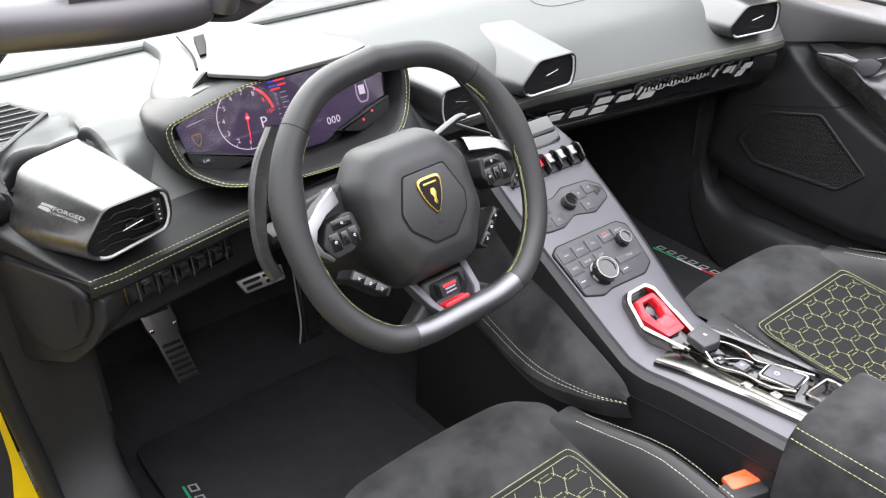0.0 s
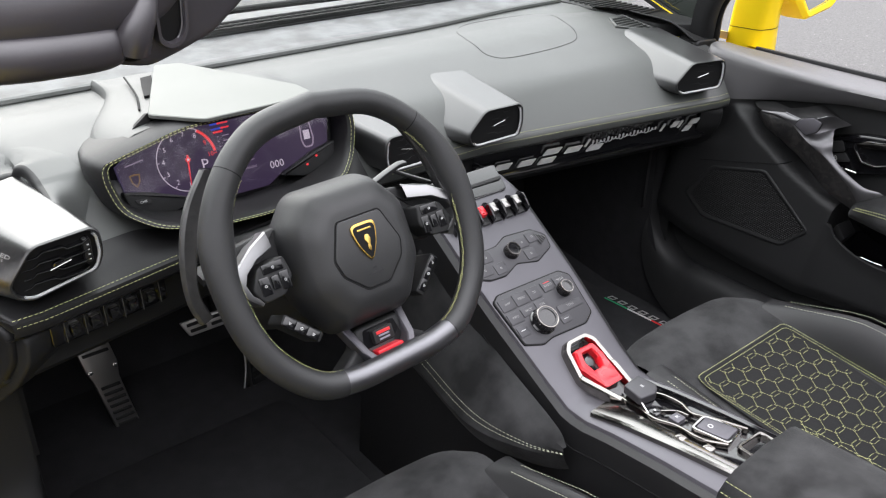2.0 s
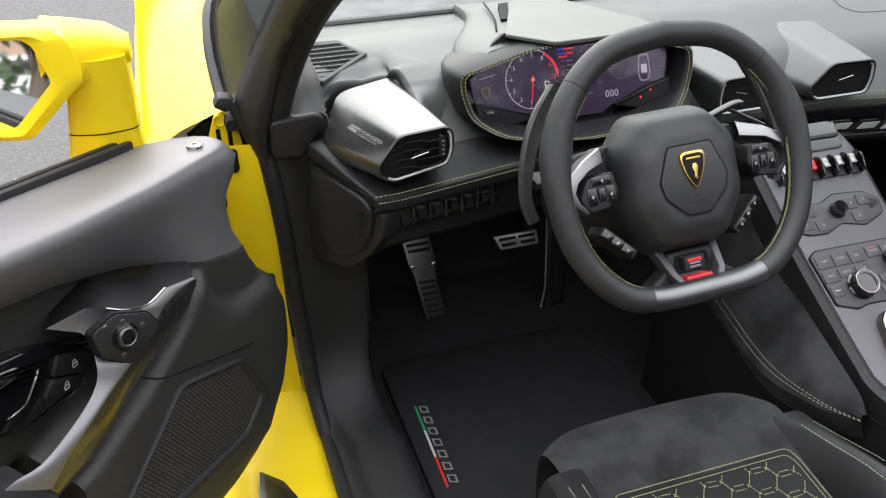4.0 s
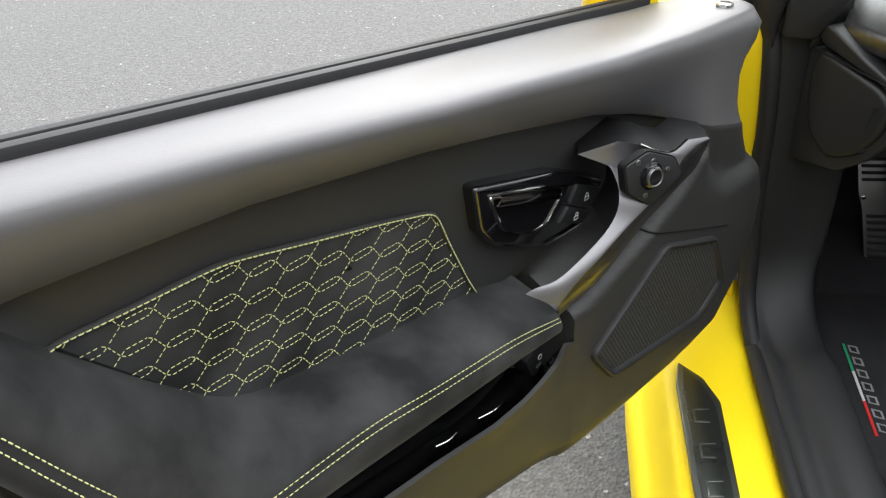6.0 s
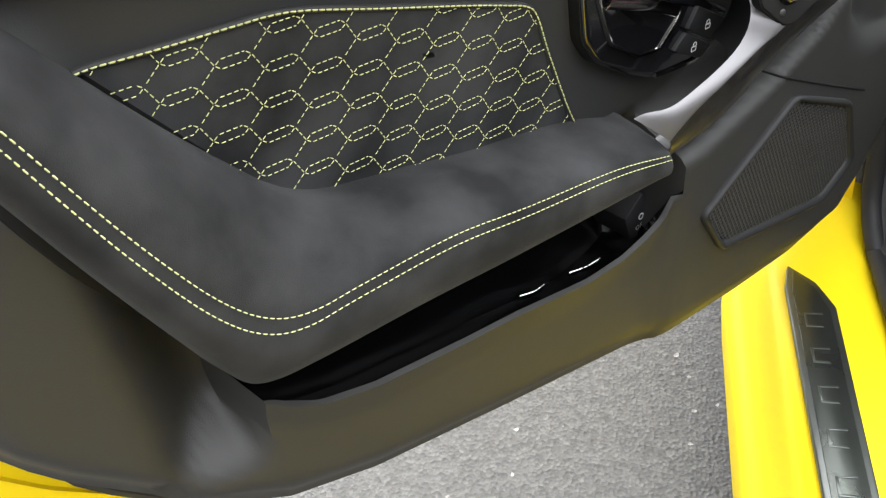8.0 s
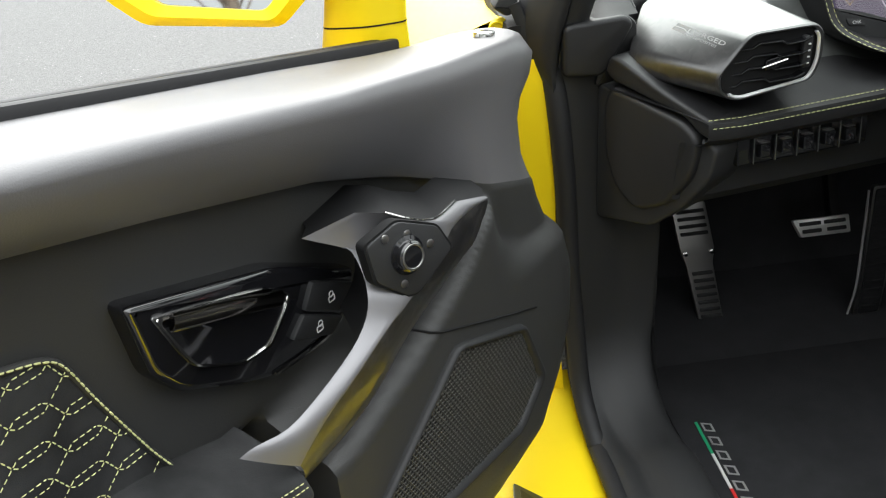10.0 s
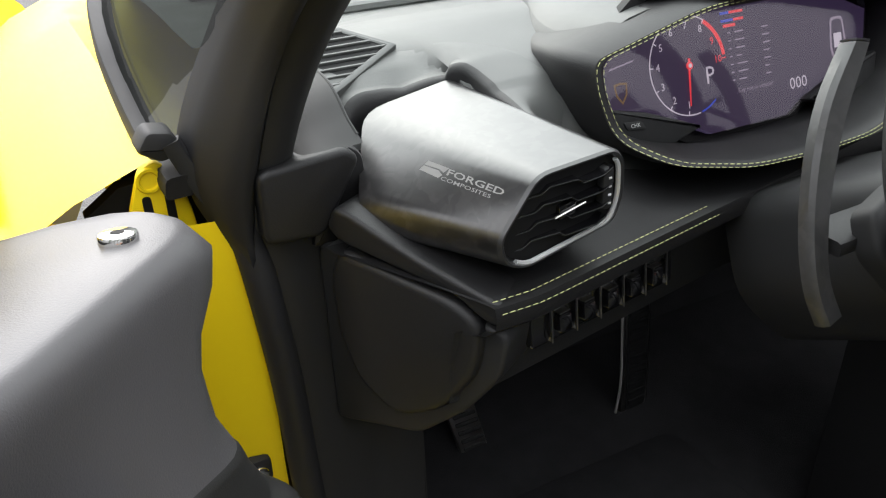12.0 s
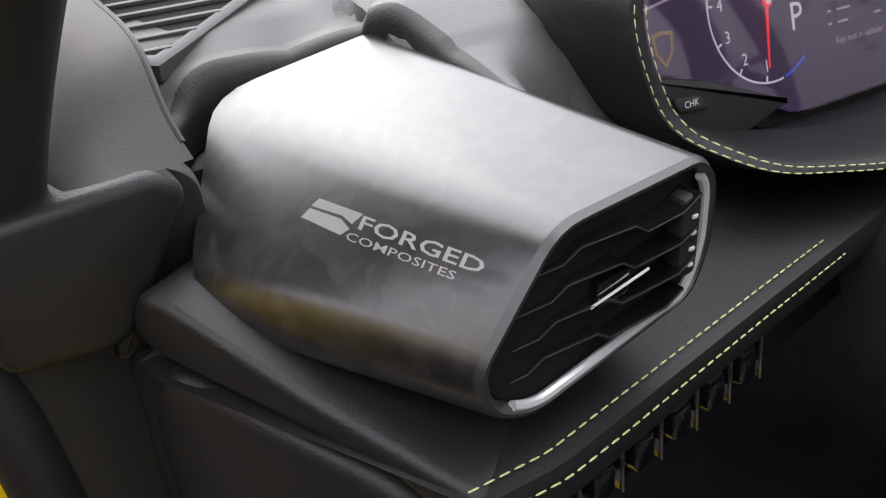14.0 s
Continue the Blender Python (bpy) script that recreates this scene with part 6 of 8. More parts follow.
def tray_x(y, side):
    """Inner edges of the two rails."""
    k = (-0.125 - y) / 0.21
    return -0.028 + 0.004 * k if side < 0 else 0.044 + 0.006 * k


ys = [-0.122 - 0.0107 * i for i in range(21)]
part("selector_tray", loft([[(-0.062 + 0.02 * (-0.122 - y) / 0.21, y, tray_z(y) - 0.012), (tray_x(y, -1), y, tray_z(y) - 0.002), (0.01, y, tray_z(y) - 0.004), (tray_x(y, 1), y, tray_z(y) - 0.002), (0.062, y, tray_z(y) - 0.012)] for y in ys]), GLOSS, console, "gloss black selector tray")
part("tray_rail", loft([[(-0.066 + 0.02 * k, y, tray_z(y) - 0.012), (-0.065 + 0.02 * k, y, tray_z(y) + 0.001), (-0.062 + 0.02 * k, y, tray_z(y) + 0.0035), (tray_x(y, -1) - 0.006, y, tray_z(y) + 0.0045), (tray_x(y, -1) - 0.001, y, tray_z(y) + 0.002), (tray_x(y, -1), y, tray_z(y) - 0.008)] for y, k in [(y, (-0.122 - y) / 0.21) for y in ys]]), POLISH, console, "broad polished rail")
part("tray_rail", loft([[(tray_x(y, 1), y, tray_z(y) - 0.008), (tray_x(y, 1) + 0.001, y, tray_z(y) + 0.004), (tray_x(y, 1) + 0.006, y, tray_z(y) + 0.005), (tray_x(y, 1) + 0.01, y, tray_z(y) - 0.01)] for y in ys]), GLOSS, console, "slim gloss black rail")
# curved chrome spines that run back from the starter
for pts, r in (([(-0.012, -0.128), (-0.018, -0.16), (-0.024, -0.195), (-0.017, -0.225), (-0.019, -0.262), (-0.004, -0.292)], 0.0032), ([(0.012, -0.135), (0.028, -0.16), (0.03, -0.195), (0.02, -0.222), (0.03, -0.25), (0.042, -0.29)], 0.0032), ([(-0.004, -0.19), (0.01, -0.205), (0.012, -0.222)], 0.0022)):
    part("chrome_spine", sweep([(p.x, p.y, tray_z(p.y) + 0.003) for p in spline([(x, y, 0) for x, y in pts], 6)], rounded([(-r, -0.004), (r, -0.004), (r * 0.6, 0.003), (-r * 0.6, 0.003)], 0.0012, 2)), DCHROME, console, "polished curved spine")
# reverse lever: dark stem with a chrome edge, grey pad on top
pad = [(-0.014, -0.132), (0.021, -0.129), (0.024, -0.160), (0.009, -0.171), (-0.019, -0.166)]
stem = [(-0.016, -0.182), (0.010, -0.178), (0.008, -0.204), (-0.022, -0.208)]
lev = part("reverse_lever", prism(rounded(pad, 0.005, 3), 0.496, 0.508, 0.003, 3), KEYGREY, console, "dark grey selector lever pad")
part("lever_stem", loft([[(x, y, 0.485) for x, y in stem], [(x * 0.9, y * 0.9 - 0.004, 0.498) for x, y in pad[1:]]], True, True), GLOSS, lev)
part("lever_edge", sweep([(-0.015, -0.163, 0.5), (-0.02, -0.178, 0.495), (-0.024, -0.194, 0.49)], circle(0.0016, 6)), CHROME, lev)
lettering("lever_letter", "R", 0.008, frame_of((0.004, -0.15, 0.5086), (1, 0, 0), (0, 1, 0)), PRINT, lev)
for x, y, w, t in ((-0.008, -0.184, 0.008, "P"), (0.0, -0.213, 0.009, "M")):
    k = part("selector_key", box(x - w, x + w, y - 0.008, y + 0.008, tray_z(y) - 0.004, tray_z(y) + 0.004, 0.0015), SATIN if t == "M" else GLOSS, console)
    lettering("key_letter", t, 0.0065, frame_of((x, y, tray_z(y) + 0.0046), (1, 0, 0), (0, 1, 0.1)), PRINT, k)
# parking brake switch in a chrome rim
bo = rounded([(-0.014, -0.242), (0.02, -0.238), (0.036, -0.288), (-0.002, -0.292)], 0.006, 3)
bi = [(0.01 + (x - 0.01) * 0.86, -0.265 + (y + 0.265) * 0.88) for x, y in bo]
MB = Matrix.Translation((0, 0, 0.5))
rim_ = part("brake_rim", ring(bo, bi, -0.006, 0.007, 0.0015), CHROME, console, "chrome switch rim", M=MB)
part("brake_switch", prism([(0.01 + (x - 0.01) * 0.8, -0.265 + (y + 0.265) * 0.82) for x, y in bo], -0.006, 0.0085, 0.002), SATIN, rim_, "grey parking brake switch", M=MB)
part("brake_symbol", ring(circle(0.0035, 12, 0.006, -0.258), circle(0.0026, 12, 0.006, -0.258), 0.0084, 0.0089, 0.0001), PRINT, rim_, M=MB)
for x, y in ((-0.034, -0.243), (-0.026, -0.279)):
    part("small_key", box(x - 0.006, x + 0.006, y - 0.007, y + 0.007, tray_z(y) - 0.004, tray_z(y) + 0.0055, 0.002), DCHROME, console)
part("rear_cup", ring(rounded([(0.0, -0.332), (0.05, -0.332), (0.05, -0.302), (0.0, -0.3)], 0.006, 3), rounded([(0.004, -0.328), (0.046, -0.328), (0.046, -0.306), (0.004, -0.304)], 0.004, 3), 0.49, 0.508, 0.001), DCHROME, console)
# armrest cushion
arm = thing("console_cushion", "black suede console cushion with yellow-green stitching", "armrest", (0, -0.5, 0.42))
rows = []
for i in range(14):
    y = -0.333 - 0.6 * i / 13
    k = smooth01(i / 2.0) * 0.5 + 0.5
    rows.append([(-0.098, y, 0.40), (-0.095, y, 0.47), (-0.088, y, 0.51), (-0.076, y, 0.514 + 0.014 * k), (-0.06, y, 0.52 + 0.016 * k), (0, y, 0.522 + 0.02 * k), (0.06, y, 0.52 + 0.016 * k), (0.076, y, 0.514 + 0.014 * k), (0.088, y, 0.51), (0.095, y, 0.47), (0.098, y, 0.40)])
part("pad", loft([[(x * 0.97, y + 0.0, z - 0.006) for x, y, z in rows[0]]] + rows, False), SUEDE, arm)
part("pad_front", loft([[(p[0] * 0.97, -0.333, p[2] - 0.006) for p in rows[0]], [(p[0] * 0.9, -0.331, 0.42) for p in rows[0]]]), SUEDE, arm)
for s in (-1, 1):
    for x, z in ((0.0885, 0.512), (0.081, 0.524)):
        part("stitching", stitches([(s * x, -0.335, z), (s * x, -0.5, z + 0.004), (s * x, -0.93, z + 0.004)], (s * 0.6, 0, 0.8)), THREAD, arm, "yellow-green thread")
buckle = thing("belt_buckle", "seat belt buckle with an orange press button", "belt buckle", (-0.115, -0.3, 0.38))
part("case", box(-0.016, 0.016, -0.03, 0.03, 0, 0.06, 0.005), TRIM, buckle, M=frame_of((-0.118, -0.31, 0.37), (0.3, 0.9, 0), (-0.9, 0.3, 0)))
part("button", box(-0.022, 0.024, -0.012, 0.012, 0.06, 0.067, 0.003), ORANGE, buckle, "orange release button", M=frame_of((-0.108, -0.3, 0.365), (0.95, -0.3, 0), (0.3, 0.95, 0)))


# ---- seats ----
def seat(x0, label):
    """A low bucket seat: suede front, stitched honeycomb middle, leather bolsters. x0: its middle."""
    st = thing("bucket_seat", label, "car seat", (x0, -0.3, 0.17), group="bucket seats")

    def top(x, y):
        d = -y
        return 0.425 - 0.006 * smooth01((0.02 - d) / 0.05) - 0.045 * smooth01(d / 0.45) - 0.012 * math.cos(x / 0.16 * 1.2) * smooth01(d / 0.2) + 0.012
    rows = []
    for i in range(15):
        x = -0.165 + 0.33 * i / 14
        c = 0.012 * (1 - (x / 0.165) ** 2)
        e = smooth01((abs(x) - 0.13) / 0.035) * 0.02
        r = [(x, -0.02 + c, 0.22), (x, -0.004 + c, 0.33), (x, 0.006 + c - e * 0.6, 0.40 - e), (x, -0.002 + c - e * 0.5, 0.418 - e), (x, -0.018 + c, 0.425 - e * 0.8)]
        r += [(x, y, top(x, y) - e * 0.5) for y in (-0.05, -0.075, -0.1, -0.15, -0.25, -0.38, -0.52, -0.62)]
        rows.append([(x0 + p[0], p[1], p[2]) for p in r])
    cu = part("cushion", loft(rows), SUEDE, st, "black suede cushion")
    md = cu.modifiers.new("smooth", "SUBSURF")
    md.levels = md.render_levels = 1
    # honeycomb insert, slightly proud
    ins = rounded([(-0.122, -0.127), (0.122, -0.127), (0.128, -0.145), (0.118, -0.58), (-0.118, -0.58), (-0.128, -0.145)], 0.018, 4)

    def lift(a, b):
        return (x0 + a, b, top(a, b) + 0.004)
    rows = []
    for j in range(16):
        y = -0.127 - 0.455 * j / 15
        w = 0.122 if j == 0 else 0.128 - 0.01 * j / 15
        rows.append([lift(w * (-1 + 2 * i / 12), y) for i in range(13)])
    part("insert", loft(rows), QUILT, st, "black leather insert")

    def inside(a, b):
        return abs(a) < 0.116 and -0.58 < b < -0.136
    segs = honeycomb(inside, (0.0, -0.3), (0.024, -0.001), (0.006, -0.013), (-0.0105, -0.0155), lambda a, b: (x0 + a, b, top(a, b) + 0.0045), 24)
    tagged(part("honeycomb_stitching", join(*[stitches(s, (0, 0, 1), 0.0026, 0.001, 0.00036, 0.0003) for s in segs]), THREAD, st, "yellow-green honeycomb stitching"), kind="stuff")
    for k, o in ((1.0, 0.0), (0.955, -0.004)):
        path = [lift(a * k, (b + 0.3) * k - 0.3 + o * 0) for a, b in [tuple(p) for p in ins]]
        path = [(p[0], p[1], p[2] + 0.0008) for p in path]
        part("border_stitching", stitches(path + path[:1], (0, 0, 1), 0.0028, 0.0011, 0.00042), THREAD, st, "yellow-green thread")
    for s in (-1, 1):
        rows = []
        for j in range(18):
            t = j / 17
            y = -0.075 - 0.56 * t
            h = (0.012 + 0.058 * smooth01(t / 0.35)) * (0.3 if x0 > 0 and s < 0 else 1)
            w = 0.155 + 0.01 * smooth01(t / 0.3)
            base = top(0.13, y)
            k = smooth01(t / 0.08)
            rows.append([(x0 + s * a, y + dy, z) for a, dy, z in ((0.135, 0, base - 0.004), (0.146, 0, base + h * 0.45 * k), (w, 0, base + h * 0.9 * k), (w + 0.014, 0, base + h * k), (w + 0.032, 0, base + h * 0.8 * k), (w + 0.046, 0, base - 0.03), (w + 0.05, 0, 0.24))])
        bo = part("bolster", loft(rows), LEATHER, st, "black leather side bolster")
        md = bo.modifiers.new("smooth", "SUBSURF")
        md.levels = md.render_levels = 1
        for j0, dx in ((2, 0.0), (3, 0.004)):
            path = [Vector(r[j0]) + Vector((s * dx, 0, 0.0016)) for r in rows[1:]]
            part("bolster_stitching", stitches(path, (-s * 0.3, 0, 1), 0.004, 0.0016, 0.0004), PALE, st, "pale thread")
    # backrest, only its lower part comes near the view
    rows = []
    for j in range(8):
        t = j / 7
        y, z = -0.60 - 0.36 * t, 0.36 + 0.72 * t
        rows.append([(x0 + x, y + dy, z + dz) for x, dy, dz in ((-0.21, 0.02, 0), (-0.2, 0.08, 0.02), (-0.16, 0.05, 0.01), (0, 0.0, 0), (0.16, 0.05, 0.01), (0.2, 0.08, 0.02), (0.21, 0.02, 0), (0.2, -0.12, -0.03), (-0.2, -0.12, -0.03))])
    part("backrest", loft(rows, True, True), SUEDE, st)
    part("seat_base", loft([[(x0 + x, y, z) for x, y in ((-0.16, -0.03), (0.16, -0.03), (0.18, -0.62), (-0.18, -0.62))] for z in (0.175, 0.36)], True, True), TRIM, st)
    return st


seat(-0.355, "black suede bucket seat with yellow-green honeycomb stitching, driver's")
seat(0.306, "black suede bucket seat with yellow-green honeycomb stitching, passenger's")

# ---- pedals ----
ALLOY = material("brushed_pedal_alloy", (0.62, 0.61, 0.6), 0.34, metal=0.55, spec=0.6, bump=0.12, scale=300)
dp = thing("footrest_pedal", "steel footrest with rubber ribs on the footwell wall", "pedal", (-0.48, 0.6, 0.2))
MD = frame_of((-0.476, 0.624, 0.265), (1, 0.0, 0), (-0.15, 0.33, 0.95)) @ Matrix.Diagonal((1.1, 1, 1, 1))
pl_out = [(-0.020, -0.115), (0.016, -0.115), (0.019, 0.02), (0.026, 0.045), (0.026, 0.125), (-0.026, 0.125), (-0.026, 0.045), (-0.022, 0.02)]
part("plate", prism(rounded(pl_out, 0.004, 2), -0.004, 0.004, 0.002), STEEL, dp, M=MD)
for k in range(8):
    y = -0.085 + 0.0125 * k
    part("rib", box(-0.016, 0.015, y, y + 0.006, 0.003, 0.0065, 0.001), RUBBER, dp, M=MD)
for k in range(4):
    y = 0.07 + 0.0125 * k
    part("rib", box(-0.021, 0.021, y, y + 0.006, 0.003, 0.0065, 0.001), RUBBER, dp, M=MD)
for x, y in ((-0.02, 0.04), (0.02, 0.04), (0.0, -0.106)):
    part("bolt", prism(circle(0.0042, 10, x, y), 0.004, 0.0068, 0.001), CHROME, dp, M=MD)
bp_ = thing("brake_pedal", "bright steel brake pedal with rubber slots", "pedal", (-0.315, 0.57, 0.3))
MB = frame_of((-0.293, 0.606, 0.342), (1, 0.0, 0), (0, 0.45, 0.9)) @ Matrix.Diagonal((1, 0.7, 1, 1))
part("plate", prism(rounded([(-0.036, -0.022), (0.046, -0.022), (0.046, 0.02), (-0.048, 0.02)], 0.004, 2), -0.004, 0.004, 0.002), ALLOY, bp_, M=MB)
for x in (-0.038, 0.003):
    for y in (-0.014, 0.003):
        part("rubber_slot", box(x + 0.004 * (y < 0), x + 0.036, y, y + 0.009, 0.003, 0.0055, 0.0012), RUBBER, bp_, M=MB)
part("arm", sweep([(-0.268, 0.612, 0.335), (-0.262, 0.655, 0.4), (-0.262, 0.68, 0.55)], rounded([(-0.008, -0.012), (0.008, -0.012), (0.008, 0.012), (-0.008, 0.012)], 0.003, 2)), DARK, bp_)
ap = thing("accelerator_pedal", "tall steel accelerator pedal with dark ribs", "pedal", (-0.175, 0.6, 0.17))
MA = frame_of((-0.217, 0.572, 0.302), (1, 0.05, 0), (0, 0.06, 1))
part("plate", prism(rounded([(-0.026, -0.115), (0.022, -0.115), (0.026, -0.05), (0.024, 0.115), (-0.02, 0.115), (-0.022, -0.05)], 0.005, 2), -0.004, 0.004, 0.002), STEEL, ap, M=MA)
part("rubber_face", prism(rounded([(-0.018, -0.108), (0.018, -0.108), (0.021, -0.05), (0.02, 0.11), (-0.016, 0.11), (-0.017, -0.05)], 0.004, 2), 0.004, 0.006, 0.001), RUBBER, ap, M=MA)
for k in range(14):
    y = -0.098 + 0.0145 * k
    part("rib", box(-0.015, 0.017, y, y + 0.007, 0.006, 0.0085, 0.001), RUBBER, ap, M=MA)

# Paler alloy strip carries the outside light caught on the pedal's left edge
part("bright_edge", sweep(spline([(-0.0275, 0.11, 0.004), (-0.0265, 0.0, 0.004), (-0.0275, -0.06, 0.004), (-0.036, -0.105, 0.004)], 5), circle(0.0019, 6), up=(0, 0, 1)), ALLOY, ap, "pale edge strip with outside light in its colour", M=MA)

# ---- floor mats with an embroidered name bar ----
for s, x0 in ((-1, -0.40), (1, 0.40)):
    mat = thing("floor_mat", "black carpet mat with an embroidered mark and flag stripe", "floor mat", (x0, 0.2, 0.175), group="floor mats")
    poly = rounded([(x0 - 0.215, -0.1), (x0 + 0.2, -0.1), (x0 + 0.2, 0.5), (x0 - 0.215, 0.5)], 0.03, 4)
    part("carpet_pad", prism(poly, 0.176, 0.188, 0.003), CARPET, mat)
    MM = frame_of((-0.589, 0.263, 0.189), (-0.03, -1, 0), (1, -0.03, 0)) if s < 0 else frame_of((0.576, 0.26, 0.189), (0.06, -1, 0), (1, 0.06, 0))
    for a, b, m in ((-0.1, -0.035, GREEN), (-0.035, 0.03, PRINT), (0.03, 0.1, FLAGRED)):
        part("flag_stripe", prism([(a, 0.0), (b, 0.0), (b, 0.004), (a, 0.004)], 0, 0.0012), m, mat, M=MM)
    SIL = PRINTGREY
    # seven plain slanted outlines in silver thread
    for k in range(7):
        a, w = -0.098 + 0.0285 * k, 0.021
        slab = [(a, 0.008), (a + w * 0.8, 0.008), (a + w, 0.022), (a + w * 0.2, 0.022)]
        mid_ = (a + w / 2, 0.015)
        part("mark_bar", ring(slab, [(mid_[0] + (x - mid_[0]) * 0.74, mid_[1] + (y - mid_[1]) * 0.62) for x, y in slab], 0, 0.0012, 0.0003), SIL, mat, M=MM)


# ---- doors ----
def table(t, x):
    for (a, va), (b, vb) in zip(t, t[1:]):
        if x <= b:
            k = max(0.0, (x - a) / (b - a))
            return va + (vb - va) * k
    return t[-1][1]


CREASE = [(-0.05, 0.65), (0.067, 0.69), (0.1, 0.70), (0.29, 0.768), (0.42, 0.80), (0.51, 0.82), (0.66, 0.845), (0.80, 0.856), (0.92, 0.858)]
SHOULDER = [(-0.05, 0.788), (0.0, 0.799), (0.09, 0.806), (0.15, 0.81), (0.27, 0.824), (0.42, 0.849), (0.5, 0.861), (0.67, 0.893), (0.8, 0.915), (0.92, 0.93)]
BOTTOM = [(-0.05, 0.40), (0.0, 0.385), (0.1, 0.375), (0.229, 0.378), (0.373, 0.39), (0.55, 0.428), (0.69, 0.46), (0.761, 0.487), (0.82, 0.53), (0.88, 0.6), (0.92, 0.66)]
FRONT = [(0.3, 0.042), (0.38, 0.047), (0.415, 0.032), (0.45, -0.006), (0.50, -0.031), (0.56, -0.034), (0.60, -0.018), (0.65, 0.010), (0.70, 0.030), (0.735, 0.030), (0.755, 0.020), (0.768, 0.0), (0.783, -0.008), (0.795, -0.001), (0.805, 0.016)]
RIM = [(-0.05, 0.575), (0.368, 0.572), (0.374, 0.556), (0.384, 0.546), (0.403, 0.538), (0.432, 0.531), (0.474, 0.530), (0.512, 0.536), (0.555, 0.543), (0.609, 0.549), (0.688, 0.56), (0.731, 0.573), (0.755, 0.59), (0.775, 0.615), (0.85, 0.69), (0.92, 0.74)]
RIDGE = [(-0.05, 0.745), (0.08, 0.722), (0.147, 0.702), (0.177, 0.68), (0.252, 0.647), (0.333, 0.624), (0.392, 0.612), (0.42, 0.605)]


def belt_v(u):
    return 0.778 + 0.18 * u


def belt_w(u):
    return -0.124 + 0.1056 * u


def door_w(u, v):
    """How far the panel stands towards the cabin."""
    c = table(CREASE, u)
    if v > c:
        k = (v - c) / max(0.02, table(SHOULDER, u) - c)
        f = 0.038 * smooth01((0.2 - u) / 0.12)
        return -0.012 + f + (0.029 - f) * math.sin(math.pi / 2 * min(1.0, k)) ** 0.7
    low = smooth01((table(RIDGE, u) + 0.006 - v) / 0.03) * smooth01((0.5 - u) / 0.12) * (1 - (1 - smooth01((u - 0.03) / 0.11)) * smooth01((v - 0.60) / 0.07))
    a = smooth01((u - 0.364) / 0.008) * smooth01((0.782 - u) / 0.014)
    rim = table(RIM, u)
    sharp = smooth01((rim + 0.004 - v) / 0.007)
    pan = smooth01((0.60 - v) / 0.06) * (1 - a) + sharp * a
    rear = smooth01((u - 0.785) / 0.06) * smooth01((c - v) / 0.09) * 0.85
    front = smooth01((0.2 - u) / 0.12) * 0.77
    base = -0.0215 + (0.0545 + 0.008 * smooth01((0.4 - u) / 0.06)) * max(low * (1 - a), pan * 0.95, rear * (1 - a), front)
    base += 0.005 * a * math.exp(-((v - rim + 0.008) / 0.008) ** 2)
    base -= 0.03 * a * (1 - sharp) * smooth01((0.63 - v) / 0.03)
    return base - 0.014 * smooth01((table(BOTTOM, u) + 0.03 - v) / 0.03)


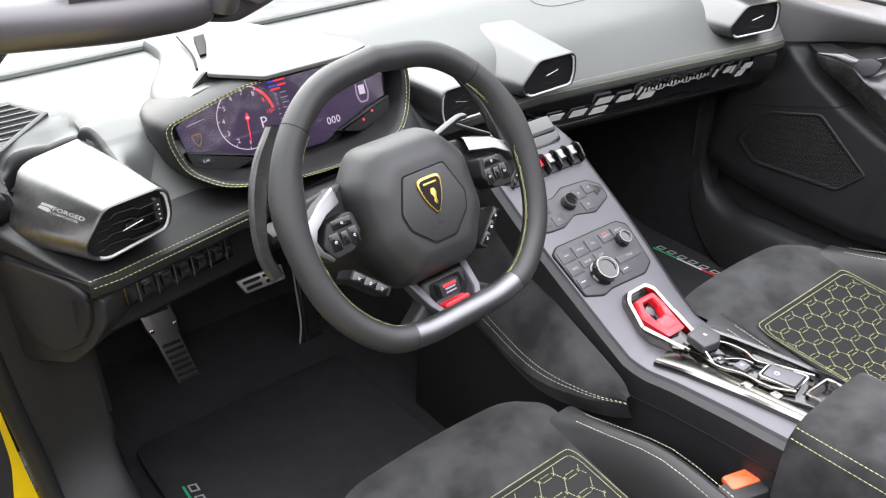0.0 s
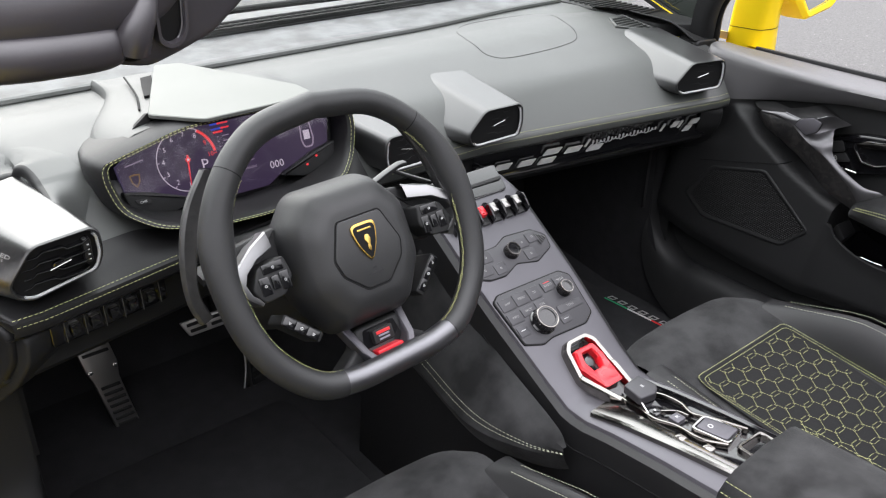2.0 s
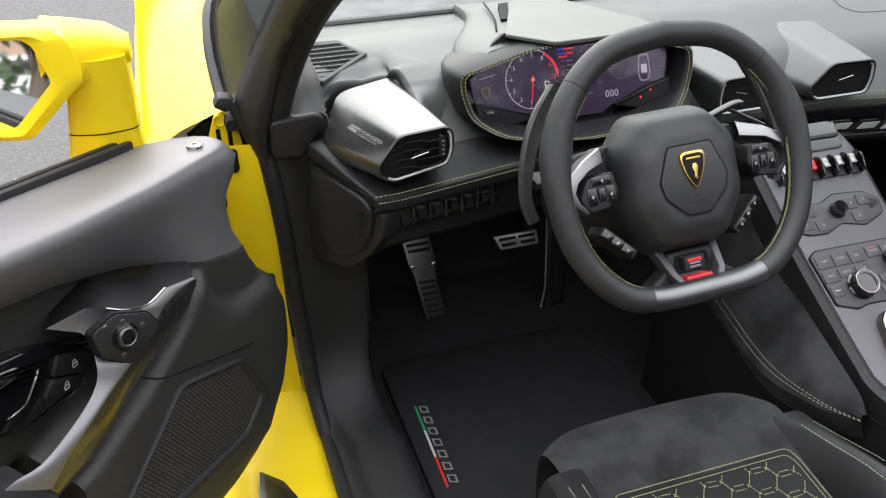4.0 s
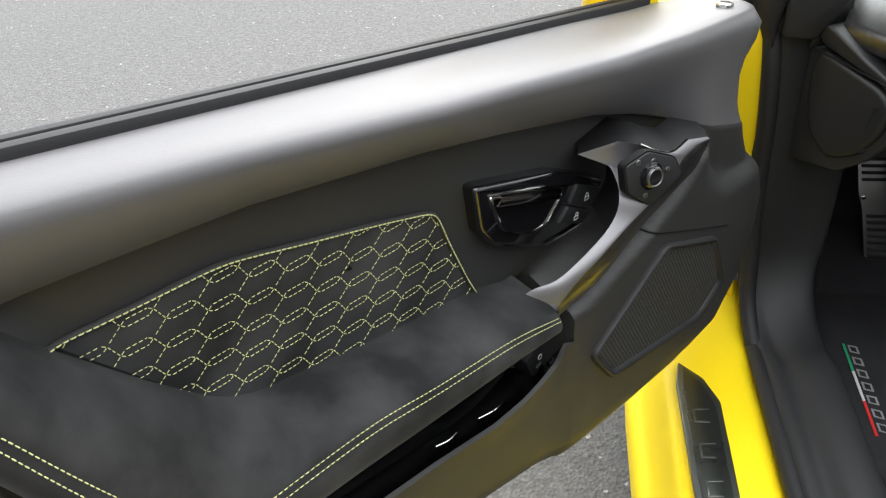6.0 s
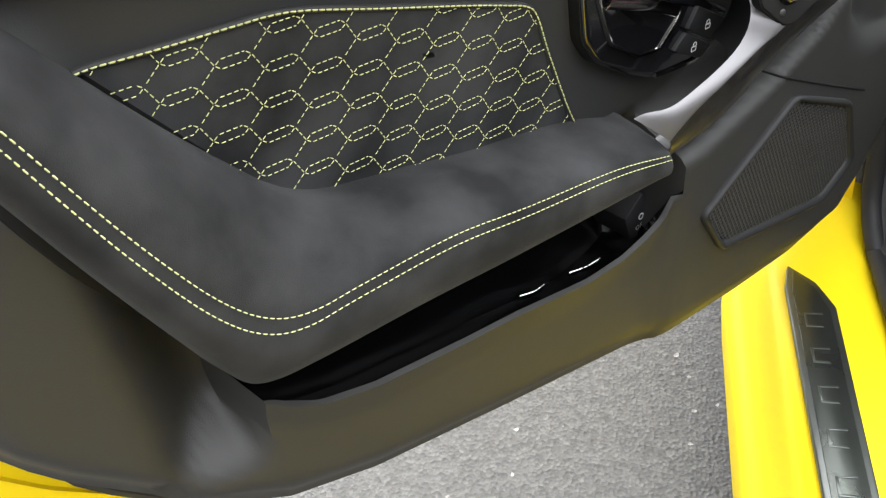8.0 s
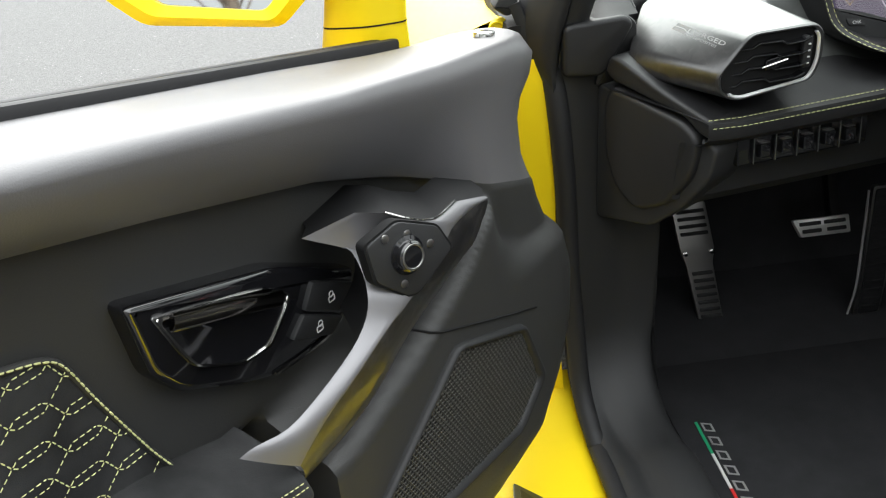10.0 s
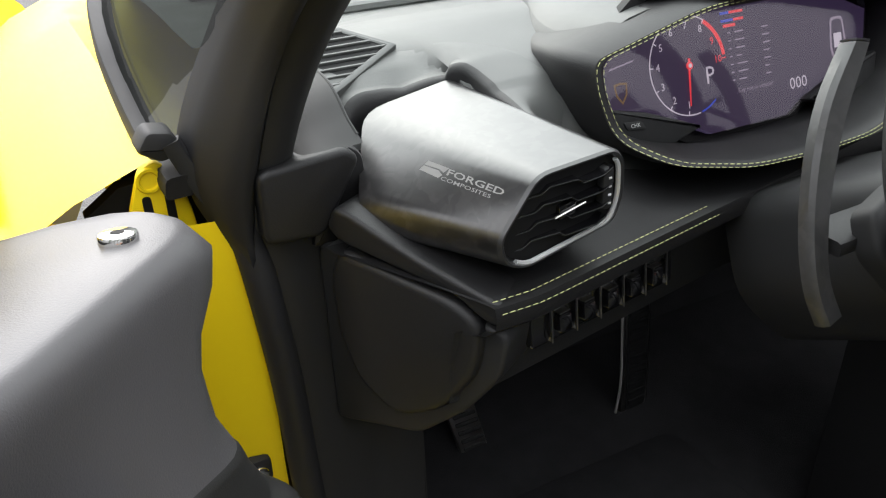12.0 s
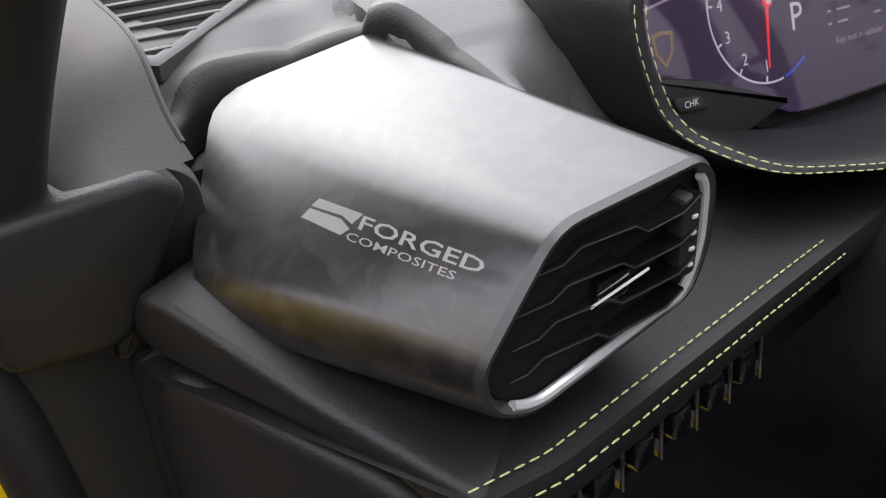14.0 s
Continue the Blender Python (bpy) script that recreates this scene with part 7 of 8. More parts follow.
def car_door(name, label, M, mirror_word):
    def front_u(v):
        return -0.014 if mirror_word else table(FRONT, v)
    d = thing(name, label, "car door", tuple(M @ Vector((0.3, 0.3, -0.05))), kind="")
    us = [0.0, 0.002, 0.005, 0.01, 0.017, 0.026, 0.038, 0.052, 0.07] + [0.09 + 0.00685 * i for i in range(117)] + [0.896, 0.906, 0.916, 0.924]
    rows = []
    sink = 0.024 if mirror_word else 0.0
    for u0 in us:
        b, c, s = table(BOTTOM, u0), table(CREASE, u0), table(SHOULDER, u0) - sink
        rm = table(RIM, u0)
        vs = [b + (rm - 0.01 - b) * i / 13 for i in range(13)] + [rm - 0.01 + 0.0022 * i for i in range(8)] + [rm + 0.0075 + (c - rm - 0.0075) * i / 31 for i in range(32)] + [c + 0.004, c + 0.010, c + 0.018] + [c + 0.03 + (s - c - 0.03) * i / 6 for i in range(6)]
        row = []
        hole = smooth01((u0 - 0.366) / 0.006) * smooth01((0.775 - u0) / 0.02)
        deep = [(rm - 0.006, 0.0335), (rm - 0.001, 0.0345), (rm + 0.0005, 0.03), (rm - 0.012, 0.024), (rm - 0.05, 0.004), (rm - 0.054, -0.036), (rm - 0.02, -0.043), (rm + 0.0054, -0.044)]
        edge = 0.026 * (1 - math.sqrt(max(0.0, 1 - max(0.0, (0.036 - u0) / 0.036) ** 2))) + smooth01((u0 - 0.9) / 0.024) * 0.024
        for j, v in enumerate(vs):
            u, w = u0 + front_u(v) * smooth01((0.25 - u0) / 0.25), door_w(u0, v)
            if hole and 13 <= j < 21:
                v, w = v + (deep[j - 13][0] - v) * hole, w + (deep[j - 13][1] - w) * hole
            row.append((u, v, w - edge))
        t, wb = belt_v(u0) - sink, belt_w(u0)
        w0 = door_w(u0, s)
        uf = u0 + front_u(s) * smooth01((0.25 - u0) / 0.25)
        for fw, rise in ((0.03, 0.0025), (0.08, 0.005), (0.16, 0.007), (0.3, 0.008), (0.6, 0.006), (1.0, 0.0)):
            row.append((uf, s + (t - s) * fw + rise, w0 - edge + (wb - w0 + edge) * fw))
        rows.append(row)
    pv, pf = loft([r[:54] for r in rows])
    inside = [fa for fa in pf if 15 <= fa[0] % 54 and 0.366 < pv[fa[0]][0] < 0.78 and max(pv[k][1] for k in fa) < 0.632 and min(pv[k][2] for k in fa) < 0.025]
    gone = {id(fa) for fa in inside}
    part("lower_panel", (pv, [fa for fa in pf if id(fa) not in gone]), TRIM if mirror_word else PANEL, d, "leather door panel in a shaded dark tone", M=M, angle=60)
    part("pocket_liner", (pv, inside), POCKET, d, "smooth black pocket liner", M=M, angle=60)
    part("upper_roll", loft([r[53:] for r in rows]), DOORSKIN, d, "leather top roll in a lit grey tone", M=M, angle=60)

    def on(u, v, dw=0.0):
        return (u, v, door_w(u, v) + dw)
    # belt seals and the outer skin
    belt = [(u0, belt_v(u0) - sink, belt_w(u0)) for u0 in us[5:]]
    part("belt_seal", sweep([(u, v + 0.001, w - 0.004) for u, v, w in belt], rounded([(-0.006, -0.008), (0.006, -0.008), (0.005, 0.007), (-0.005, 0.007)], 0.003, 2), up=(0, 1, 0)), RUBBER, d, M=M)
    if not mirror_word:
        part("belt_lip", sweep([(u, v + 0.002, w - 0.018) for u, v, w in belt], rounded([(-0.005, -0.006), (0.005, -0.006), (0.004, 0.005), (-0.004, 0.005)], 0.002, 2), up=(0, 1, 0)), RUBBER, d, M=M)
    sk = []
    for u0 in us + [0.94, 0.95]:
        t, b = belt_v(u0) - sink, table(BOTTOM, u0) - 0.02
        wb = belt_w(min(u0, 0.92))
        uu = u0 * 1.03 - 0.015
        sk.append([(uu, t - 0.002, wb - 0.022), (uu, t - 0.006, wb - 0.035), (uu, t - 0.05, wb - 0.06), (uu, (t + b) / 2, wb - 0.085), (uu, b + 0.06, wb - 0.05), (uu, b, wb - 0.01), (uu, b - 0.002, wb + 0.015)])
    part("outer_skin", loft(sk), YELLOW, d, "yellow painted outer skin", M=M)
    # yellow rear edge of the door with its latch
    rr = []
    for i in range(22):
        k = i / 21
        v = 0.47 + 0.45 * k
        u = table([(0.47, 0.80), (0.52, 0.83), (0.57, 0.872), (0.65, 0.905), (0.75, 0.915), (0.82, 0.921), (0.88, 0.919), (0.93, 0.91)], v)
        rr.append([(u - 0.004, v - 0.001, -0.04), (u, v, -0.024), (u + 0.02, v - 0.01, -0.018), (u + 0.06, v - 0.03, -0.03), (u + 0.08, v - 0.05, -0.09)])
    part("shut_face", loft(rr), YELLOW, d, M=M)
    part("edge_seal", sweep([Vector(r[1]) + Vector((-0.004, 0.002, 0.006)) for r in rr], circle(0.011, 10), up=(0, 0, 1)), RUBBER, d, M=M)
    lt = part("latch_pocket", prism(rounded([(0.944, 0.684), (0.973, 0.692), (0.973, 0.712), (0.945, 0.71)], 0.006, 3), -0.035, 0.002, 0.004), RUBBER, d, M=M)
    part("latch", box(0.95, 0.966, 0.695, 0.703, 0.0, 0.004, 0.001), STEEL, lt, M=M)
    ff = [[(front_u(v) + 0.012, v, -0.002), (front_u(v) - 0.004, v, -0.02), (front_u(v) - 0.004, v, -0.09)] for v in [0.39 + 0.375 * i / 16 for i in range(17)]]
    part("front_face", loft(ff), TRIM, d, M=M)
    sc = None if mirror_word else part("lock_screw", prism(circle(0.0095, 20, 0.0, 0.0), -0.004, 0.002, 0.0015), CHROME, d, "round steel screw cap", M=M @ frame_of((0.043, 0.8075 - sink, -0.016), (1, 0.12, 0), (0, 0.02, 1), (-0.12, 1, -0.02)))
    if sc:
        part("screw_hole", prism(circle(0.0035, 8, 0, 0), 0.0015, 0.0022), DARK, sc, M=M @ frame_of((0.043, 0.8075 - sink, -0.016), (1, 0.12, 0), (0, 0.02, 1), (-0.12, 1, -0.02)))

    # honeycomb insert
    hc = [(0.797, 0.812), (0.754, 0.810), (0.713, 0.809), (0.687, 0.808), (0.664, 0.804), (0.616, 0.791), (0.551, 0.774), (0.516, 0.764), (0.498, 0.758), (0.488, 0.749), (0.477, 0.720), (0.461, 0.681), (0.453, 0.663), (0.436, 0.630)]
    hs = [tuple(p) for p in spline(hc, 3)] + [(0.568, 0.650), (0.663, 0.665), (0.71, 0.70)]

    def in_poly(poly, x, y):
        c = False
        for i in range(len(poly)):
            (xa, ya), (xb, yb) = poly[i - 1], poly[i]
            if (ya > y) != (yb > y) and x < (xb - xa) * (y - ya) / (yb - ya) + xa:
                c = not c
        return c
    cx, cy = sum(p[0] for p in hs) / len(hs), sum(p[1] for p in hs) / len(hs)
    rings = []
    for k in (1.03, 1.0, 0.985, 0.8, 0.6, 0.4, 0.2, 0.03):
        dw = {1.03: -0.004, 1.0: 0.001}.get(k, 0.0038)
        rings.append([on(cx + (x - cx) * k, cy + (y - cy) * k, dw) for x, y in hs])
    part("quilted_insert", loft(rings, True), SUEDE, d, "black suede insert", M=M)
    segs = honeycomb(lambda a, b: in_poly(hs, a, b), (0.699, 0.781), (-0.0225, 0.0), (-0.006, -0.0112), (0.0115, -0.0095), lambda a, b: on(a, b, 0.0045), 24, 0.0028)
    tagged(part("honeycomb_stitching", join(*[stitches([M @ Vector(q) for q in s], M.to_3x3() @ Vector((0, 0, 1)), 0.0032, 0.0011, 0.00038, 0.0004) for s in segs]), THREAD, d, "yellow-green honeycomb stitching"), kind="stuff")
    line = [on(cx + (x - cx) * 1.012, cy + (y - cy) * 1.02, 0.0035) for x, y in [tuple(p) for p in spline(hc, 8)]]
    part("insert_piping", sweep(line, circle(0.0022, 8), up=(0, 0, 1)), PANEL, d, "thin leather piping round the insert", M=M)
    edge = [M @ (Vector(p) + Vector((0, 0, 0.0022))) for p in line]
    part("border_stitching", stitches(edge, M.to_3x3() @ Vector((0, 0, 1)), 0.0042, 0.0005, 0.00062), THREAD, d, "yellow-green thread")

    # suede armrest: a boomerang that stands off the panel
    up_e = [(0.832, 0.852), (0.820, 0.841), (0.806, 0.823), (0.782, 0.792), (0.758, 0.762), (0.735, 0.736), (0.715, 0.714), (0.695, 0.699), (0.669, 0.689), (0.614, 0.679), (0.554, 0.667), (0.466, 0.654), (0.402, 0.634)]
    lo_e = [(0.872, 0.856), (0.876, 0.843), (0.873, 0.825), (0.856, 0.788), (0.834, 0.738), (0.807, 0.681), (0.787, 0.642), (0.768, 0.617), (0.733, 0.610), (0.642, 0.606), (0.563, 0.601), (0.465, 0.597), (0.398, 0.596)]
    crest = [(0.70,), (0.66,), (0.64,), (0.69,), (0.71,), (0.70,), (0.63,), (0.51,), (0.40,), (0.31,), (0.30,), (0.30,), (0.30,)]
    U, L = spline(up_e, 5), spline(lo_e, 5)
    T = [q[0] for q in spline([(c[0], 0) for c in crest], 5)]

    def rest_w(t, tc):
        """Height of the armrest over its width: a soft top up to the seam at tc, then the front face."""
        if t < tc:
            return 0.001 + 0.046 * math.sin(math.pi / 2 * (t / tc)) ** 0.75
        k = (t - tc) / (1 - tc)
        return 0.047 + 0.003 * math.sin(math.pi * min(1, k * 1.3)) - 0.014 * k ** 5
    stops = [i / 22 for i in range(23)]
    rows = []
    for a, b, tc in zip(U, L, T):
        row = [(a.x, a.y, -0.03)] + [(a.x + (b.x - a.x) * t, a.y + (b.y - a.y) * t, rest_w(t, tc)) for t in stops]
        rows.append(row + [(b.x, b.y + 0.0015, 0.012), (b.x, b.y + 0.002, -0.045)])
    mid, half, ax = (U[0] + L[0]) / 2, (L[0] - U[0]) / 2, Vector((0.26, 0.96))
    caps = []
    for deg in (88, 75, 60, 45, 30, 15):
        ca, sa = math.cos(radians(deg)), math.sin(radians(deg))
        o = mid + ax * 0.009 * sa
        row = [(*(o - half * ca), -0.03)]
        for t in stops:
            q = o + half * ca * (2 * t - 1)
            row.append((q.x, q.y, -0.03 + (rest_w(t, T[0]) + 0.03) * (0.55 + 0.45 * math.sqrt(ca))))
        q = o + half * ca
        caps.append(row + [(q.x, q.y, -0.02), (q.x, q.y, -0.045)])
    front = []
    for deg in (15, 35, 55, 75, 89):
        ca, sa = math.cos(radians(deg)), math.sin(radians(deg))
        front.append([(p[0] - 0.012 * sa, p[1], -0.03 + (p[2] + 0.03) * (0.3 + 0.7 * ca)) for p in rows[-1]])
    part("armrest", loft(caps + rows + front, False), SUEDE, d, "black suede armrest", M=M, angle=70)
    # Matte black band laid on the panel as the armrest's crevice shade
    shade_line = [Vector((b.x + 0.003 * (b - a).normalized().x, b.y + 0.003 * (b - a).normalized().y)) for a, b in zip(U, L)][:34]
    part("armrest_gap", sweep([(q.x, q.y, door_w(q.x, q.y) + 0.0008) for q in shade_line], rounded([(-0.0035, -0.002), (0.0035, -0.002), (0.0035, 0.002), (-0.0035, 0.002)], 0.001, 1), up=(0, 0, 1)), DARK, d, "dark band for the shade round the armrest", M=M)
    for dt in (-0.045, 0.045):
        path = []
        for a, b, tc in zip(U, L, T):
            t = tc + dt
            path.append(M @ Vector((a.x + (b.x - a.x) * t, a.y + (b.y - a.y) * t, rest_w(t, tc) + 0.0006)))
        p0, p1 = path[0], path[1]
        path = [p0 + (p0 - p1).normalized() * 0.006 - M.to_3x3() @ Vector((0, 0, 0.002))] + path
        part("armrest_stitching", stitches(path, M.to_3x3() @ Vector((0, 0, 1)), 0.0036, 0.0011, 0.00045, 0.0006), THREAD, d, "yellow-green thread")

    # pocket below the armrest
    b0 = part("alarm_button", prism(rounded([(0.394, 0.536), (0.371, 0.555), (0.352, 0.53), (0.362, 0.508), (0.384, 0.508)], 0.004, 2), -0.06, 0.002, 0.002), RUBBER, d, "black alarm switch in the pocket", M=M)
    lettering("button_text", "OFF", 0.007, M @ frame_of((0.373, 0.520, 0.0028), (-1, 0.1, 0), (0.1, 1, 0), (0, 0, 1)), PRINT, b0)
    part("button_symbol", ring(circle(0.0036, 10, 0.372, 0.530), circle(0.0024, 10, 0.372, 0.530), 0.0022, 0.0028, 0.0001), PRINT, b0, M=M)
    # Chrome strips stand in for glints along the pocket's glossy ridge
    for pts in ([(0.536, 0.5365, 0.014), (0.522, 0.5345, 0.016), (0.509, 0.533, 0.014)], [(0.479, 0.5285, 0.014), (0.46, 0.526, 0.016), (0.44, 0.523, 0.014)]):
        part("pocket_clip", sweep(spline(pts, 5), rounded([(-0.0025, -0.001), (0.0025, -0.001), (0.0025, 0.001), (-0.0025, 0.001)], 0.0006, 1), up=(0, 0, 1)), CHROME, d, "bright strip for the glints on the pocket's ridge", M=M)

    # lever bezel, cup and lock keys
    bz = rounded([(0.452, 0.766), (0.342, 0.734), (0.262, 0.692), (0.285, 0.662), (0.307, 0.656), (0.36, 0.658), (0.386, 0.669), (0.431, 0.695), (0.446, 0.716)], 0.007, 4)
    bzl = part("lever_bezel", prism(bz, -0.03, -0.006, 0.006, 3), GLOSS, d, "gloss black handle bezel", M=M)
    cu_o = rounded([(0.439, 0.753), (0.355, 0.727), (0.335, 0.712), (0.339, 0.705), (0.36, 0.685), (0.385, 0.687), (0.419, 0.707), (0.426, 0.72)], 0.005, 3)
    cx2, cy2 = 0.387, 0.714
    cu_i = [(cx2 + (x - cx2) * 0.93, cy2 + (y - cy2) * 0.9) for x, y in cu_o]
    part("lever_rim", ring(cu_o, cu_i, -0.009, -0.002, 0.0015), CHROME, bzl, "chrome rim", M=M)
    part("lever_cup", loft([[(x, y, -0.004) for x, y in cu_i], [(cx2 + (x - cx2) * 0.7, cy2 + (y - cy2) * 0.7, -0.0052) for x, y in cu_o], [(cx2, cy2, -0.0054) for x, y in cu_o]], True), GLOSS, bzl, M=M)
    part("pull_lever", sweep(spline([(0.430, 0.746, 0.0), (0.388, 0.733, 0.004), (0.350, 0.717, 0.002)], 5), rounded([(-0.006, -0.002), (0.006, -0.002), (0.005, 0.003), (-0.005, 0.003)], 0.002, 2), up=(0, 0, 1)), DCHROME, bzl, M=M)
    for k, q in enumerate(([(0.314, 0.709), (0.270, 0.685), (0.285, 0.669), (0.326, 0.692)], [(0.327, 0.690), (0.288, 0.667), (0.303, 0.659), (0.342, 0.678)])):
        cxk, cyk = sum(p[0] for p in q) / 4, sum(p[1] for p in q) / 4
        lk = part("lock_key", prism(rounded(q, 0.003, 2), -0.01, -0.002, 0.0015), TRIM, bzl, M=M)
        part("padlock_symbol", join(ring(rounded([(cxk - 0.0035, cyk - 0.004), (cxk + 0.0035, cyk - 0.004), (cxk + 0.0035, cyk + 0.001), (cxk - 0.0035, cyk + 0.001)], 0.0008, 1), rounded([(cxk - 0.0026, cyk - 0.003), (cxk + 0.0026, cyk - 0.003), (cxk + 0.0026, cyk), (cxk - 0.0026, cyk)], 0.0005, 1), -0.0021, -0.0016, 0.0001), ring(circle(0.0026, 8, cxk - 0.001 * k, cyk + 0.002), circle(0.0018, 8, cxk - 0.001 * k, cyk + 0.002), -0.0021, -0.0016, 0.0001)), PRINT, lk, M=M)
    part("lock_edge", sweep([(0.36, 0.662, -0.006), (0.335, 0.6595, -0.006), (0.308, 0.6585, -0.006), (0.288, 0.665, -0.006)], rounded([(-0.002, -0.002), (0.002, -0.002), (0.002, 0.002), (-0.002, 0.002)], 0.001, 1), up=(0, 0, 1)), CHROME, bzl, M=M)

    # sculpted pull: a satin blade that runs from a wing and a beak down to the armrest, carbon along its lower side
    inner = [(0.169, 0.719, 0.049), (0.217, 0.736, 0.053), (0.252, 0.739, 0.058), (0.278, 0.751, 0.056), (0.292, 0.760, 0.048), (0.296, 0.758, 0.027), (0.320, 0.745, 0.0), (0.304, 0.736, 0.021), (0.310, 0.728, 0.037), (0.320, 0.717, 0.049), (0.327, 0.702, 0.051), (0.344, 0.688, 0.050), (0.376, 0.673, 0.046), (0.401, 0.665, 0.042), (0.424, 0.667, 0.037), (0.434, 0.665, 0.034)]
    blade = [(0.167, 0.716, 0.049), (0.193, 0.720, 0.053), (0.221, 0.724, 0.058), (0.233, 0.724, 0.060), (0.243, 0.722, 0.062), (0.253, 0.718, 0.063), (0.267, 0.712, 0.064), (0.276, 0.708, 0.064), (0.285, 0.705, 0.064), (0.295, 0.702, 0.064), (0.307, 0.697, 0.063), (0.317, 0.694, 0.062), (0.352, 0.674, 0.057), (0.372, 0.661, 0.052), (0.388, 0.648, 0.048), (0.399, 0.635, 0.044)]
    lower = [(0.160, 0.709, 0.047), (0.167, 0.705, 0.049), (0.175, 0.701, 0.050), (0.181, 0.697, 0.051), (0.186, 0.693, 0.051), (0.195, 0.690, 0.052), (0.205, 0.688, 0.052), (0.218, 0.685, 0.052), (0.230, 0.682, 0.052), (0.248, 0.675, 0.051), (0.266, 0.669, 0.050), (0.290, 0.657, 0.048), (0.316, 0.640, 0.046), (0.342, 0.627, 0.043), (0.365, 0.620, 0.040), (0.391, 0.614, 0.037)]
    II = [Vector(p) for p in inner[:6]] + spline(inner[6:], 3)
    BB = [Vector(p) for p in blade[:6]] + spline(blade[6:], 3)
    LL = [Vector(p) for p in lower[:6]] + spline(lower[6:], 3)
    out = Vector((0, 0, 1))
    rows = []
    for a, b in zip(II, BB):
        rows.append([a, a.lerp(b, 0.05) + out * 0.0012, a.lerp(b, 0.25) + out * 0.0026, a.lerp(b, 0.5) + out * 0.0034, a.lerp(b, 0.75) + out * 0.0028, a.lerp(b, 0.94) + out * 0.001, b])
    part("pull_face", loft(rows), PULLDARK if mirror_word else PULL, d, "satin grey pull handle", M=M, angle=75)
    rows = []
    for b, c in zip(BB, LL):
        rows.append([b, b.lerp(c, 0.2) + out * 0.001, b.lerp(c, 0.45) + out * 0.0016, b.lerp(c, 0.75) + out * 0.0008, c, c + Vector((0.002, -0.0025, -0.004)), c + Vector((0.006, -0.003, -0.012)), c + Vector((0.012, 0.0, -0.024))])
    part("pull_underside", loft(rows), CARBON, d, "forged carbon underside of the pull", M=M, angle=75)
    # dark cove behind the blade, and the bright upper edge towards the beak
    # the cove's shade is given by a matte black sheet
    part("pull_back", loft([[a, a + Vector((-0.003, -0.0005, -0.002)), a + Vector((-0.018, -0.003, -0.012)), a + Vector((-0.05, -0.01, -0.05))] for a in II[:-12]]), DARK, d, "cove behind the pull, blackened for its shade", M=M, angle=75)
    brow = spline(inner[1:5], 4)
    part("pull_edge", sweep([q + Vector((0, 0.0004, 0.0002)) for q in brow], circle(0.0011, 8), up=(0, 0, 1)), SILVER if mirror_word else CHROME, d, "bright edge of the pull", M=M)
    # mirror control on the pull (driver) or a plain hexagonal cover (passenger)
    hx6 = rounded([(0.294, 0.757), (0.263, 0.742), (0.254, 0.722), (0.288, 0.704), (0.297, 0.705), (0.319, 0.724), (0.321, 0.750)], 0.004, 3)
    if mirror_word:
        hx6 = [(0.288 + (x - 0.288) * 0.64 - 0.018, 0.73 + (y - 0.73) * 0.64 + 0.006) for x, y in hx6]
    MH = M @ frame_of((0.290, 0.733, 0.0615), (1, 0, -0.26), (0, 1, -0.12)) @ Matrix.Translation((-0.290, -0.733, 0))
    hcx, hcy = sum(p[0] for p in hx6) / len(hx6), sum(p[1] for p in hx6) / len(hx6)
    part("control_groove", prism([(hcx + (x - hcx) * 1.06, hcy + (y - hcy) * 1.06) for x, y in hx6], -0.008, 0.0004), DARK, d, M=MH)
    cp_ = part("control_plate", prism(hx6, -0.004, 0.002, 0.001), TRIM if not mirror_word else SATIN, d, "hexagonal mirror control" if not mirror_word else "plain hexagonal cover", M=MH)
    if not mirror_word:
        part("control_knob", loft([[(0.292 + a * q * 0.9, 0.733 + b * q * 0.9, z) for a, b in circle(0.014, 24)] for q, z in ((1.1, 0.001), (1.05, 0.003), (0.85, 0.004), (0.82, 0.0072), (0.74, 0.0082), (0.5, 0.008))], True, True), GLOSS, cp_, M=MH)
        part("knob_top", ring(circle(0.009, 20, 0.292, 0.733), circle(0.0075, 20, 0.292, 0.733), 0.0078, 0.0088, 0.0003), STEEL, cp_, M=MH)
        for x, y in ((0.3065, 0.750), (0.289, 0.7465), (0.272, 0.733), (0.299, 0.715)):
            part("control_lamp", prism(circle(0.003, 12, x, y), 0.002, 0.0028, 0.0004), STEEL, cp_, M=MH)
    # loudspeaker grille
    sp = rounded([(0.211, 0.600), (0.106, 0.554), (0.074, 0.480), (0.119, 0.453), (0.297, 0.484), (0.332, 0.532)], 0.008, 3)
    so = rounded([(0.2155, 0.608), (0.101, 0.561), (0.058, 0.475), (0.112, 0.441), (0.299, 0.474), (0.3405, 0.533)], 0.010, 3)
    tall = 0.45 if mirror_word else 1.0
    rows = [[(x, y, door_w(x, y) + h) for x, y in o] for o, h in ((so, -0.003), (so, 0.002 * tall))]
    rows += [[(a[0] + (b[0] - a[0]) * k, a[1] + (b[1] - a[1]) * k, door_w(*b) + h) for a, b in zip(so, sp)] for k, h in ((0.1, 0.005 * tall), (0.35, 0.0066 * tall), (0.6, 0.0062 * tall), (0.85, 0.004 * tall), (1.0, 0.0012), (1.0, -0.003))]
    part("speaker_frame", loft(rows, True), TRIM, d, "satin black speaker frame", M=M, angle=60)
    scx, scy = 0.19, 0.52
